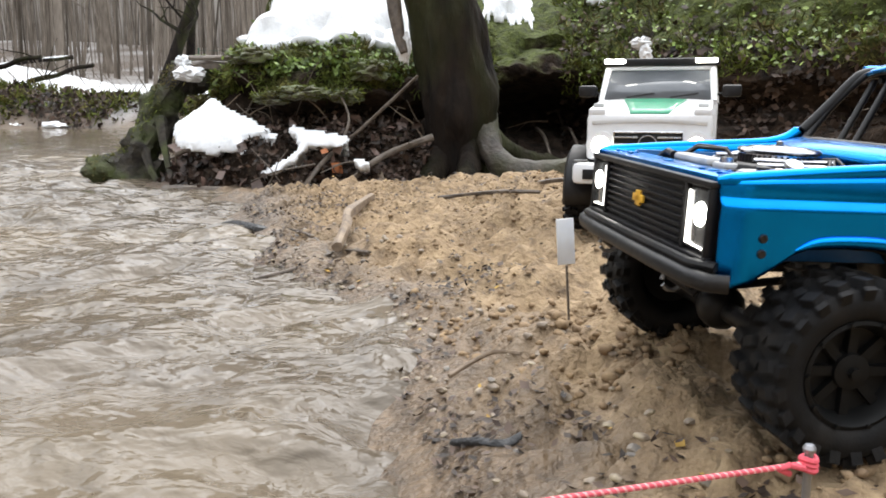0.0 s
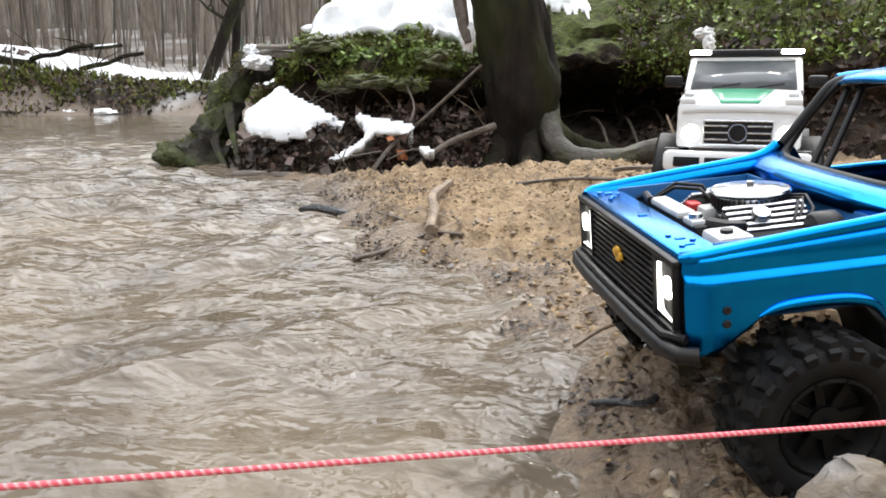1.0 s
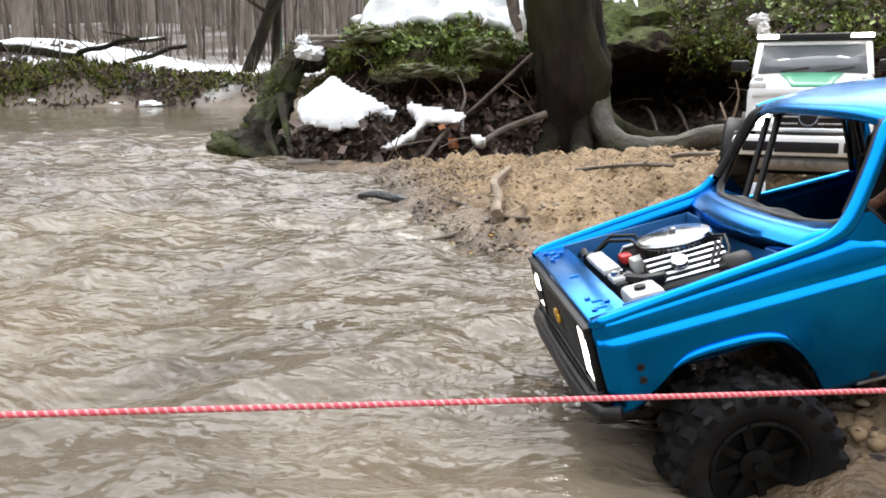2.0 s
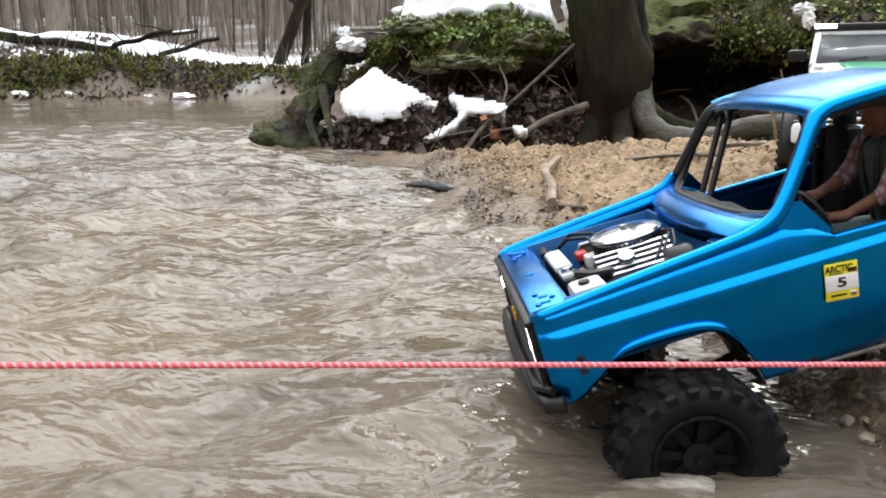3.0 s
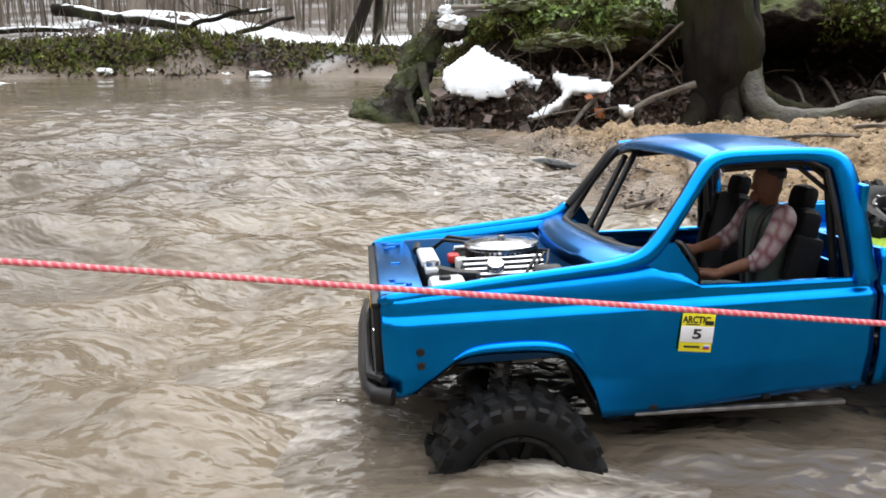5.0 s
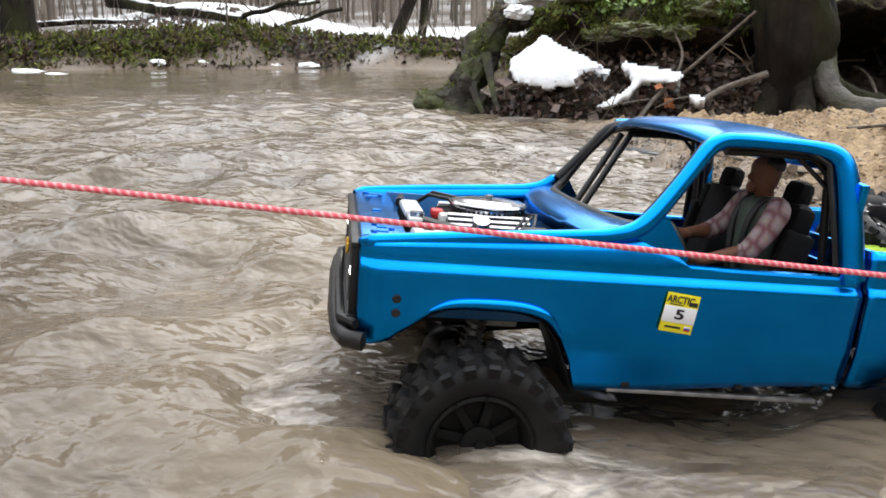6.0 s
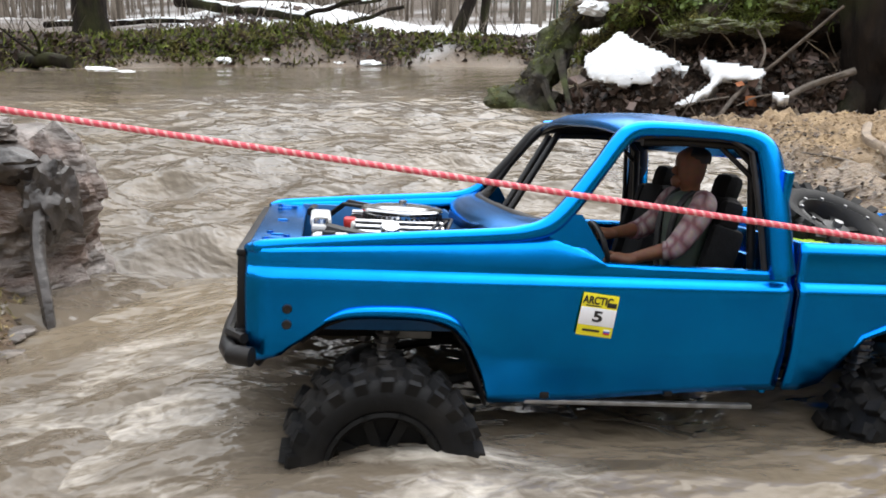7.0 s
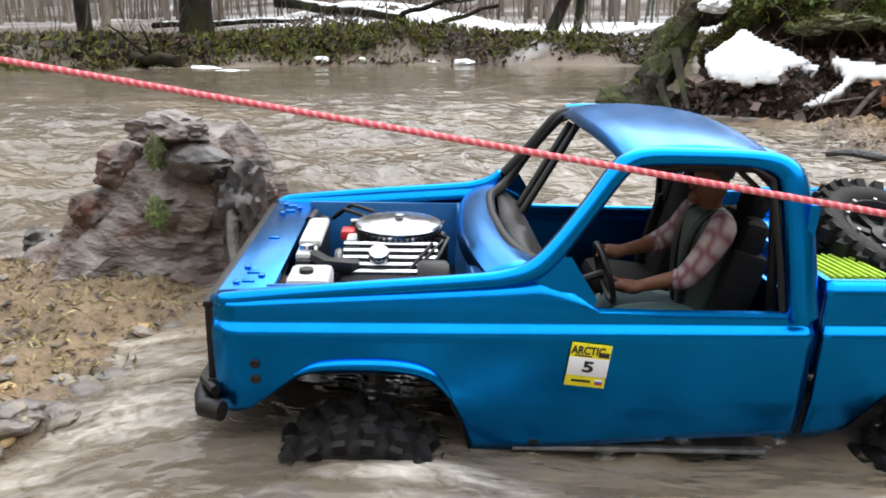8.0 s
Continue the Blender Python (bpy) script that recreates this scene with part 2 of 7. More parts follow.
def ground_material():
    """Sand, forest litter and snow on one sheet, mixed by masks that lie on the mesh, and wet along the water."""
    m = bpy.data.materials.new("ground_sand_litter_snow")
    m.use_nodes = True
    n, l = m.node_tree.nodes, m.node_tree.links
    b = n["Principled BSDF"]
    tc = n.new("ShaderNodeTexCoord")

    def tones(scale, stops):
        no = n.new("ShaderNodeTexNoise")
        no.inputs["Scale"].default_value, no.inputs["Detail"].default_value, no.inputs["Roughness"].default_value = scale, 8, 0.65
        l.new(tc.outputs["Object"], no.inputs["Vector"])
        r = n.new("ShaderNodeValToRGB")
        e = r.color_ramp.elements
        e[0].position, e[0].color = stops[0][0], (*stops[0][1], 1)
        e[1].position, e[1].color = stops[-1][0], (*stops[-1][1], 1)
        for p, c in stops[1:-1]:
            e.new(p).color = (*c, 1)
        l.new(no.outputs["Fac"], r.inputs["Fac"])
        return r.outputs["Color"]

    def mask(name):
        a = n.new("ShaderNodeAttribute")
        a.attribute_name = name
        return a.outputs["Fac"]

    def mix(f, a, c):
        x = n.new("ShaderNodeMix")
        x.data_type = "RGBA"
        l.new(f, x.inputs[0])
        l.new(a, x.inputs[6])
        l.new(c, x.inputs[7])
        return x.outputs[2]

    sand = tones(38, [(0.28, (0.085, 0.054, 0.029)), (0.45, (0.245, 0.168, 0.094)), (0.7, (0.41, 0.295, 0.17))])
    wet = tones(45, [(0.3, (0.06, 0.043, 0.029)), (0.7, (0.215, 0.146, 0.086))])
    litter = tones(14, [(0.3, (0.016, 0.012, 0.008)), (0.5, (0.07, 0.048, 0.032)), (0.7, (0.15, 0.105, 0.074))])
    snow = tones(20, [(0.3, (0.78, 0.8, 0.83)), (0.7, (0.86, 0.88, 0.9))])
    col = mix(mask("wet"), sand, wet)
    col = mix(mask("litter"), col, litter)
    col = mix(mask("snowy"), col, snow)
    l.new(col, b.inputs["Base Color"])
    rr = n.new("ShaderNodeMapRange")
    rr.inputs["To Min"].default_value, rr.inputs["To Max"].default_value = 0.85, 0.32
    l.new(mask("wet"), rr.inputs["Value"])
    l.new(rr.outputs[0], b.inputs["Roughness"])
    nb = n.new("ShaderNodeTexNoise")
    nb.inputs["Scale"].default_value, nb.inputs["Detail"].default_value = 130, 8
    l.new(tc.outputs["Object"], nb.inputs["Vector"])
    bp = n.new("ShaderNodeBump")
    bp.inputs["Strength"].default_value, bp.inputs["Distance"].default_value = 0.9, 0.010
    l.new(nb.outputs["Fac"], bp.inputs["Height"])
    l.new(bp.outputs[0], b.inputs["Normal"])
    return m


def water_material():
    """Opaque muddy stream water with a glossy face."""
    m = mat("muddy_water", (0.146, 0.119, 0.090), (0.098, 0.080, 0.060), rough=0.05, scale=4.0, rvar=0.03, spec=0.5, c3=(0.19, 0.150, 0.100), scale3=2.2, amount3=0.7)
    n, l = m.node_tree.nodes, m.node_tree.links
    b = n["Principled BSDF"]
    b.inputs["IOR"].default_value = 1.33
    tc = n.new("ShaderNodeTexCoord")
    mp = n.new("ShaderNodeMapping")
    mp.inputs["Scale"].default_value = (1.0, 1.5, 1.0)
    mp.inputs["Rotation"].default_value = (0, 0, radians(25))
    l.new(tc.outputs["Object"], mp.inputs["Vector"])
    calm = n.new("ShaderNodeAttribute")
    calm.attribute_name = "calm"
    prev = None
    for scale, strength, dist in ((11, 0.75, 0.036), (38, 0.35, 0.009)):
        no = n.new("ShaderNodeTexNoise")
        no.inputs["Scale"].default_value, no.inputs["Detail"].default_value, no.inputs["Distortion"].default_value = scale, 3, 0.3
        l.new(mp.outputs[0], no.inputs["Vector"])
        bp = n.new("ShaderNodeBump")
        still = n.new("ShaderNodeMapRange")
        still.inputs["To Min"].default_value, still.inputs["To Max"].default_value = strength, strength * 0.3
        l.new(calm.outputs["Fac"], still.inputs["Value"])
        l.new(still.outputs[0], bp.inputs["Strength"])
        bp.inputs["Distance"].default_value = dist
        l.new(no.outputs["Fac"], bp.inputs["Height"])
        if prev:
            l.new(prev, bp.inputs["Normal"])
        prev = bp.outputs[0]
    l.new(prev, b.inputs["Normal"])
    # white water, where the mesh carries it
    foam, fn, mul, cut, mx = n.new("ShaderNodeAttribute"), n.new("ShaderNodeTexNoise"), n.new("ShaderNodeMath"), n.new("ShaderNodeMapRange"), n.new("ShaderNodeMix")
    foam.attribute_name = "foam"
    fn.inputs["Scale"].default_value, fn.inputs["Detail"].default_value, fn.inputs["Distortion"].default_value = 70, 6, 1.5
    l.new(mp.outputs[0], fn.inputs["Vector"])
    mul.operation = "MULTIPLY"
    l.new(foam.outputs["Fac"], mul.inputs[0])
    l.new(fn.outputs["Fac"], mul.inputs[1])
    cut.inputs["From Min"].default_value, cut.inputs["From Max"].default_value = 0.12, 0.62
    l.new(mul.outputs[0], cut.inputs["Value"])
    mx.data_type = "RGBA"
    base = b.inputs["Base Color"].links[0].from_socket
    l.new(cut.outputs[0], mx.inputs[0])
    l.new(base, mx.inputs[6])
    mx.inputs[7].default_value = (0.58, 0.53, 0.46, 1)
    l.new(mx.outputs[2], b.inputs["Base Color"])
    return m


GROUND, WATER = ground_material(), water_material()

# ---- the lie of the land ----
WATER_Z = 0.011
RIGHT_LAND = [(0.6, -3), (0.12, 0.3), (0.08, 0.8), (0.04, 1.0), (0.01, 1.2), (-0.03, 1.31), (-0.06, 1.4), (-0.11, 1.54), (-0.19, 1.68), (-0.31, 1.8),
              (-0.40, 2.06), (-0.54, 2.44), (-0.62, 2.59), (-0.80, 2.78), (-1.05, 3.04), (-1.22, 3.3), (-1.1, 3.9), (-0.9, 5), (-0.8, 8), (2, 10.2), (60, 12), (60, -30), (0.6, -30)]
FAR_LAND = [(-90, 2.0), (-12, 3.6), (-7.9, 4.9), (-6.8, 5.6), (-6.67, 7.43), (-5.56, 8.56), (-4.1, 9.26), (-3.2, 9.4), (0, 10.6), (60, 13), (90, 90), (-90, 90)]
EXIT_LAND = [(-0.74, 0.66), (-0.755, 0.70), (-0.772, 0.75), (-0.782, 0.80), (-0.80, 0.855), (-0.84, 0.915), (-0.9, 0.97), (-1.08, 0.95), (-1.3, 0.87), (-2, 0.85), (-6, 1.5), (-90, -2), (-90, -40), (-0.3, -40), (-0.5, 0.0), (-0.70, 0.5)]


def lie(x, y):
    """Height of the ground and its masks (wet, litter, snowy)."""
    x, y = np.asarray(x, float), np.asarray(y, float)
    wob = 0.02 * fbm(x * 9, y * 9, 3, 3)
    d1 = inside(x, y, RIGHT_LAND) + wob
    d2 = inside(x, y, FAR_LAND) + 0.12 * fbm(x * 1.7, y * 1.7, 3, 5)
    d3 = inside(x, y, EXIT_LAND) + wob
    d = np.maximum(np.maximum(d1, d2), d3)
    bed = -0.05 * (1 - np.exp(np.minimum(d, 0) / 0.13))
    bar = 0.088 * (1 - np.exp(-np.maximum(d1, 0) / 0.17)) * (1 - 0.72 * smooth(2.5, 2.8, y) * smooth(0.7, 0.4, x) * (y < 8))
    far = 0.30 * smooth(0.0, 0.45, d2) + 0.06 * np.maximum(d2 - 0.3, 0) ** 0.9 * smooth(0, 6, d2) + 0.10 * smooth(0.2, 3, d2) * fbm(x * 0.5, y * 0.5, 3, 8)
    exit_ = 0.036 * (1 - np.exp(-np.maximum(d3, 0) / 0.035)) + 0.12 * smooth(0.4, 3, d3)
    far_hill = smooth(18, 60, np.maximum(d2, 0)) * 3 + smooth(6, 50, np.maximum(d1, 0)) * 8
    mound = 0.5 * np.exp(-((x + 7.0) / 1.7) ** 2 - ((y - 10.3) / 1.5) ** 2) * smooth(0, 0.8, d2)
    h = bed + mound + np.where(d1 > 0, bar, 0) + np.where(d2 > 0, far, 0) + np.where(d3 > 0, exit_, 0) + far_hill
    h = h + WATER_Z * (1 - smooth(0.02, 0.2, d))
    land = smooth(-0.01, 0.06, d)
    lumps = np.abs(fbm(x * 13, y * 13, 4, 11)) * 0.038 + fbm(x * 34, y * 34, 3, 21) * 0.014 + (np.abs(fbm(x * 55, y * 55, 2, 23)) - 0.1) * 0.020 * (d1 > 0)
    h = h + land * (lumps - 0.010) * smooth(0.0, 0.15, d + 0.05)
    wet = 1 - smooth(0.01, 0.15, d1 + 0.05 * fbm(x * 11, y * 11, 3, 31))
    wet = np.where(d3 > 0, 0.75 * (1 - smooth(0.01, 0.06, d3)) + 0.25, np.where(d1 > 0, wet, 1.0))
    litter = smooth(-0.2, -0.02, d2) + np.where(d3 > 0, 0.25 + 0.4 * smooth(-0.3, 0.3, fbm(x * 8, y * 8, 3, 41)), 0.0) + np.where(d1 > 0, smooth(0.15, 0.35, fbm(x * 6, y * 6, 3, 17)) * 0.35 * (1 - smooth(0.1, 0.4, d1)) + smooth(2.75, 2.95, y) + smooth(3, 5, x), 0)
    sn = fbm(x * 0.9, y * 0.9, 4, 51)
    snowy = np.where(d2 > 0, smooth(0.28, 0.55, d2 + 0.25 * sn) * smooth(-0.28, -0.12, sn + 0.15 * fbm(x * 4, y * 4, 3, 55)) * smooth(-7.2, -5.6, x + 0.4 * y - 2.0), 0.0)
    snowy = np.where(d2 > 4, snowy * (1 - smooth(4, 8, d2)) + 0.5 * smooth(-0.1, 0.35, fbm(x * 0.6, y * 0.6, 4, 57)) * smooth(4, 8, d2), snowy)
    snowy = np.where(d1 > 3, 0.8 * smooth(-0.2, 0.1, sn), snowy)
    return h, np.clip(wet, 0, 1), np.clip(litter, 0, 1), np.clip(snowy, 0, 1)


def high(x, y):
    return float(lie(np.array([x]), np.array([y]))[0][0])


def land_spots(poly, count, seed, box_, d0, d1, keep=None):
    """Random ground places whose distance inside a shoreline lies between d0 and d1: rows of x, y, z, d."""
    rs = np.random.RandomState(seed)
    rows = np.zeros((0, 4))
    while len(rows) < count:
        x, y = rs.uniform(box_[0], box_[1], 6000), rs.uniform(box_[2], box_[3], 6000)
        d = inside(x, y, poly)
        ok = (d > d0) & (d < d1)
        if keep is not None:
            ok &= rs.rand(6000) < keep(x, y, d)
        x, y, d = x[ok], y[ok], d[ok]
        rows = np.vstack([rows, np.stack([x, y, lie(x, y)[0], d], 1)])
    return rows[:count]


def graded(fine0, fine1, step, lo, hi, grow=1.13):
    """Coordinates: even steps between fine0 and fine1, growing outwards."""
    c = list(np.arange(fine0, fine1, step))
    s, v = step, fine0
    left = []
    while v > lo:
        s *= grow
        v -= s
        left.append(v)
    s, v = step, c[-1]
    while v < hi:
        s *= grow
        v += s
        c.append(v)
    return np.array(left[::-1] + c)


def grid_mesh(name, xs, ys, zs, material):
    nx, ny = len(xs), len(ys)
    X, Y = np.meshgrid(xs, ys, indexing="ij")
    v = np.stack([X.ravel(), Y.ravel(), zs.ravel()], 1)
    i, j = np.meshgrid(np.arange(nx - 1), np.arange(ny - 1), indexing="ij")
    a = (i * ny + j).ravel()
    f = np.stack([a, a + ny, a + ny + 1, a + 1], 1)
    me = bpy.data.meshes.new(name)
    me.vertices.add(len(v))
    me.vertices.foreach_set("co", v.ravel())
    me.loops.add(f.size)
    me.loops.foreach_set("vertex_index", f.ravel())
    me.polygons.add(len(f))
    me.polygons.foreach_set("loop_start", np.arange(0, f.size, 4))
    me.update(calc_edges=True)
    me.shade_smooth()
    me.materials.append(material)
    return new(name, me)


def build_ground():
    xs, ys = graded(-1.15, 0.75, 0.010, -85, 55, 1.09), graded(0.6, 2.7, 0.011, -35, 85, 1.09)
    X, Y = np.meshgrid(xs, ys, indexing="ij")
    h, wet, litter, snowy = lie(X, Y)
    ob = grid_mesh("ground", xs, ys, h, GROUND)
    for key, values in (("wet", wet), ("litter", litter), ("snowy", snowy)):
        ob.data.attributes.new(key, "FLOAT", "POINT").data.foreach_set("value", values.ravel())
    tagged(ob, "wet ochre sand bar, stream bed and snowy forest floor", "ground", kind="structure")


def build_water():
    xs, ys = graded(-2.6, 1.0, 0.014, -75, 60, 1.1), graded(-0.6, 4.2, 0.014, -35, 60, 1.1)
    X, Y = np.meshgrid(xs, ys, indexing="ij")
    a = radians(25)
    U, V = X * math.cos(a) + Y * math.sin(a), -X * math.sin(a) + Y * math.cos(a)
    U, V = U + 0.06 * fbm(X * 4, Y * 4, 2, 61), V + 0.06 * fbm(X * 4, Y * 4, 2, 62)
    h = 0.026 * fbm(U * 5, V * 8, 2, 71) + 0.016 * (0.25 - np.abs(fbm(U * 8, V * 12, 2, 72))) + 0.004 * fbm(U * 26, V * 36, 2, 73)
    calm = smooth(2.2, 5.5, np.hypot(X, Y)) * (0.75 + 0.25 * smooth(-0.3, 0.3, fbm(X * 0.8, Y * 0.8, 2, 75)))
    ob = grid_mesh("water", xs, ys, h * (1 - 0.8 * calm), WATER)
    ob.data.attributes.new("calm", "FLOAT", "POINT").data.foreach_set("value", calm.ravel())
    return tagged(ob, "muddy grey-brown rippled stream water", "water", kind="structure")


# ---- the earth bank under the tree ----
BASE = [(-1.16, 3.55), (-1.14, 3.28), (-1.0, 3.06), (-0.8, 2.9), (-0.5, 2.92), (-0.3, 3.0), (-0.1, 3.2), (0.1, 3.28), (0.3, 3.22), (0.55, 2.95), (0.9, 2.7), (1.4, 2.35), (2.0, 1.7), (2.6, 0.6), (2.9, -1.0), (3.0, -4.0)]
PROFILE = [(-0.10, -0.06), (0.0, 0.0), (0.05, 0.06), (0.12, 0.12), (0.21, 0.165), (0.27, 0.20), (0.22, 0.235), (0.16, 0.27), (0.16, 0.315), (0.21, 0.355), (0.30, 0.39), (0.5, 0.46), (0.8, 0.6), (1.3, 0.8), (2.2, 1.05), (4.0, 1.3), (7.0, 1.4), (7.5, 0.2)]


def along(points, k):
    """Point at k (0 to 1) of a polyline by its index, softened."""
    f = k * (len(points) - 1)
    i = min(int(f), len(points) - 2)
    u = f - i
    p = [np.array(points[min(max(j, 0), len(points) - 1)], float) for j in (i - 1, i, i + 1, i + 2)]
    return 0.5 * (2 * p[1] + (p[2] - p[0]) * u + (2 * p[0] - 5 * p[1] + 4 * p[2] - p[3]) * u * u + (3 * p[1] - p[0] - 3 * p[2] + p[3]) * u ** 3)


def bank_point(k, v):
    """A place on the bank: k along it, v from foot to top."""
    p = along(BASE, k)
    x = p[0]
    back = np.array((-0.05 + 0.25 * smooth(0.3, 0.9, x) + 0.9 * smooth(0.8, 2.4, x), 1.0 - 0.6 * smooth(0.8, 2.4, x)))
    if x < -0.95:
        back = back + np.array((0.75 * smooth(-0.95, -1.15, x), 0))
    back = back / np.hypot(*back)
    off, z = along(PROFILE, v)
    tall = (0.55 + 0.45 * smooth(-1.12, -0.75, x)) * (1 + 0.15 * smooth(0.2, 0.8, x))
    if x > 0.2:
        off = off + (0.04 + 0.5 * v) * smooth(0.3, 0.8, x) * max(0.0, 0.2 - abs(z - 0.3)) * 1.2
    hollow = smooth(-0.15, 0.0, x) * (1 - smooth(0.35, 0.6, x))
    off = off + hollow * 0.40 * math.exp(-((z - 0.20) / 0.115) ** 2)
    cave = smooth(-1.08, -0.98, x) * (1 - smooth(-0.78, -0.62, x))
    off = off + cave * 0.17 * math.exp(-((z * tall - 0.27) / 0.05) ** 2)
    q = Vector((p[0] + back[0] * off, p[1] + back[1] * off, z * tall))
    n1 = noise.noise(q * 5.0) * 0.065 + noise.noise(q * 11) * 0.045 + noise.noise(q * 27) * 0.022
    n1 *= smooth(-0.05, 0.05, q.z)
    return q + Vector((-back[0] * n1, -back[1] * n1, n1 * 0.5))


def soil_material():
    """Dark crumbling soil with moss where the bank faces up."""
    m = bpy.data.materials.new("soil_and_moss")
    m.use_nodes = True
    n, l = m.node_tree.nodes, m.node_tree.links
    b = n["Principled BSDF"]
    tc, geo = n.new("ShaderNodeTexCoord"), n.new("ShaderNodeNewGeometry")

    def tone(scale, a, c):
        no = n.new("ShaderNodeTexNoise")
        no.inputs["Scale"].default_value, no.inputs["Detail"].default_value = scale, 8
        l.new(tc.outputs["Object"], no.inputs["Vector"])
        r = n.new("ShaderNodeValToRGB")
        r.color_ramp.elements[0].position, r.color_ramp.elements[1].position = 0.33, 0.66
        r.color_ramp.elements[0].color, r.color_ramp.elements[1].color = (*a, 1), (*c, 1)
        l.new(no.outputs["Fac"], r.inputs["Fac"])
        return r.outputs["Color"], no.outputs["Fac"]

    soil, _ = tone(24, (0.012, 0.009, 0.007), (0.055, 0.038, 0.027))
    moss, _ = tone(34, (0.026, 0.032, 0.01), (0.085, 0.105, 0.024))
    _, patch = tone(6, (0, 0, 0), (1, 1, 1))
    sep, up = n.new("ShaderNodeSeparateXYZ"), n.new("ShaderNodeSeparateXYZ")
    l.new(tc.outputs["Object"], sep.inputs[0])
    l.new(geo.outputs["Normal"], up.inputs[0])
    lift = n.new("ShaderNodeMath")
    lift.operation = "MULTIPLY_ADD"
    l.new(up.outputs["Z"], lift.inputs[0])
    lift.inputs[1].default_value = 0.09
    l.new(sep.outputs["Z"], lift.inputs[2])
    add = n.new("ShaderNodeMath")
    add.operation = "MULTIPLY_ADD"
    l.new(patch, add.inputs[0])
    add.inputs[1].default_value = 1.1
    l.new(lift.outputs[0], add.inputs[2])
    mr = n.new("ShaderNodeMapRange")
    mr.inputs["From Min"].default_value, mr.inputs["From Max"].default_value = 0.92, 1.08
    l.new(add.outputs[0], mr.inputs["Value"])
    mx = n.new("ShaderNodeMix")
    mx.data_type = "RGBA"
    l.new(mr.outputs[0], mx.inputs[0])
    l.new(soil, mx.inputs[6])
    l.new(moss, mx.inputs[7])
    l.new(mx.outputs[2], b.inputs["Base Color"])
    b.inputs["Roughness"].default_value = 0.88
    b.inputs["Specular IOR Level"].default_value = 0.2
    nb = n.new("ShaderNodeTexNoise")
    nb.inputs["Scale"].default_value, nb.inputs["Detail"].default_value = 55, 8
    l.new(tc.outputs["Object"], nb.inputs["Vector"])
    bp = n.new("ShaderNodeBump")
    bp.inputs["Strength"].default_value, bp.inputs["Distance"].default_value = 1.0, 0.02
    l.new(nb.outputs["Fac"], bp.inputs["Height"])
    l.new(bp.outputs[0], b.inputs["Normal"])
    return m


SOIL = soil_material()


BANK = [[bank_point(k / 260, v / 110) for v in range(111)] for k in range(261)]


def on_bank(k, v):
    """The bank's surface between its computed places."""
    f, g = min(max(k, 0), 1) * 259.999, min(max(v, 0), 1) * 109.999
    i, j = int(f), int(g)
    a, b = BANK[i][j].lerp(BANK[i + 1][j], f - i), BANK[i][j + 1].lerp(BANK[i + 1][j + 1], f - i)
    return a.lerp(b, g - j)


def build_bank():
    bm = bmesh.new()
    sheet(bm, BANK)
    tagged(finish(bm, "earth_bank", SOIL), "dark eroded earth bank with moss and an overhanging edge", "bank", kind="structure")


def snow_sheet(name, k0, k1, v0, v1, lift, label, seed, gap=0.0):
    """A snow blanket with a ragged edge that lies on the bank."""
    bm = bmesh.new()
    nk, nv = 60, 40
    top = {}
    for i in range(nk + 1):
        for j in range(nv + 1):
            k, v = i / nk, j / nv
            edge = min(k, 1 - k, v * 1.2, (1 - v) * 1.2) * 4 + 0.5 * noise.noise(Vector((k * 5, v * 5, seed))) + 0.35 * noise.noise(Vector((k * 14, v * 14, seed + 3)))
            if edge > 0.28 + gap * (noise.noise(Vector((k * 8, v * 8, seed + 9))) > 0.15):
                p = on_bank(k0 + (k1 - k0) * k, v0 + (v1 - v0) * v)
                top[i, j] = bm.verts.new(p + Vector((0, -0.25, 1)) * (lift * min(1, (edge - 0.2) * 1.6) - 0.004))
    for i in range(nk):
        for j in range(nv):
            q = [(i, j), (i + 1, j), (i + 1, j + 1), (i, j + 1)]
            if all(c in top for c in q):
                bm.faces.new([top[c] for c in q])
    loose = [v for v in bm.verts if not v.link_faces]
    bmesh.ops.delete(bm, geom=loose, context="VERTS")
    ob = thick(finish(bm, name, SNOW), lift * 0.9)
    return tagged(ob, label, "snow")

# ---- the blue model pickup: x ahead, y to its left, z up, from the middle of the bonnet's front edge ----
BLUE = mat("blue_metallic_paint", (0.001, 0.235, 0.68), (0.001, 0.205, 0.62), rough=0.25, metal=1.0, scale=45, coat=0.06, rvar=0.03, c3=(0.001, 0.175, 0.55), scale3=60, amount3=0.25)
BLUE_IN = mat("blue_plastic_inside", (0.012, 0.12, 0.33), (0.01, 0.10, 0.29), rough=0.5, scale=300, coat=0.1)
BLACK = mat("black_plastic", (0.011, 0.011, 0.012), (0.006, 0.006, 0.007), rough=0.42, spec=0.3, scale=200, bump=0.15, bscale=700, c3=(0.025, 0.021, 0.018), scale3=30, amount3=0.5)
RUBBER = mat("black_rubber", (0.010, 0.010, 0.011), (0.005, 0.005, 0.005), rough=0.62, spec=0.2, scale=150, bump=0.25, bscale=600, c3=(0.03, 0.025, 0.02), scale3=45, amount3=0.3)
RIM = mat("matt_black_rim", (0.007, 0.007, 0.007), (0.004, 0.004, 0.004), rough=0.5, spec=0.2, scale=100)
CHROME = mat("chrome", (0.60, 0.61, 0.63), (0.45, 0.46, 0.48), rough=0.2, metal=1.0, scale=120, rvar=0.08)
STEEL = mat("grey_steel", (0.35, 0.35, 0.36), (0.2, 0.2, 0.2), rough=0.4, metal=0.8, scale=120)
WHITE_PL = mat("white_plastic", (0.56, 0.56, 0.55), (0.42, 0.42, 0.41), rough=0.45, scale=90)
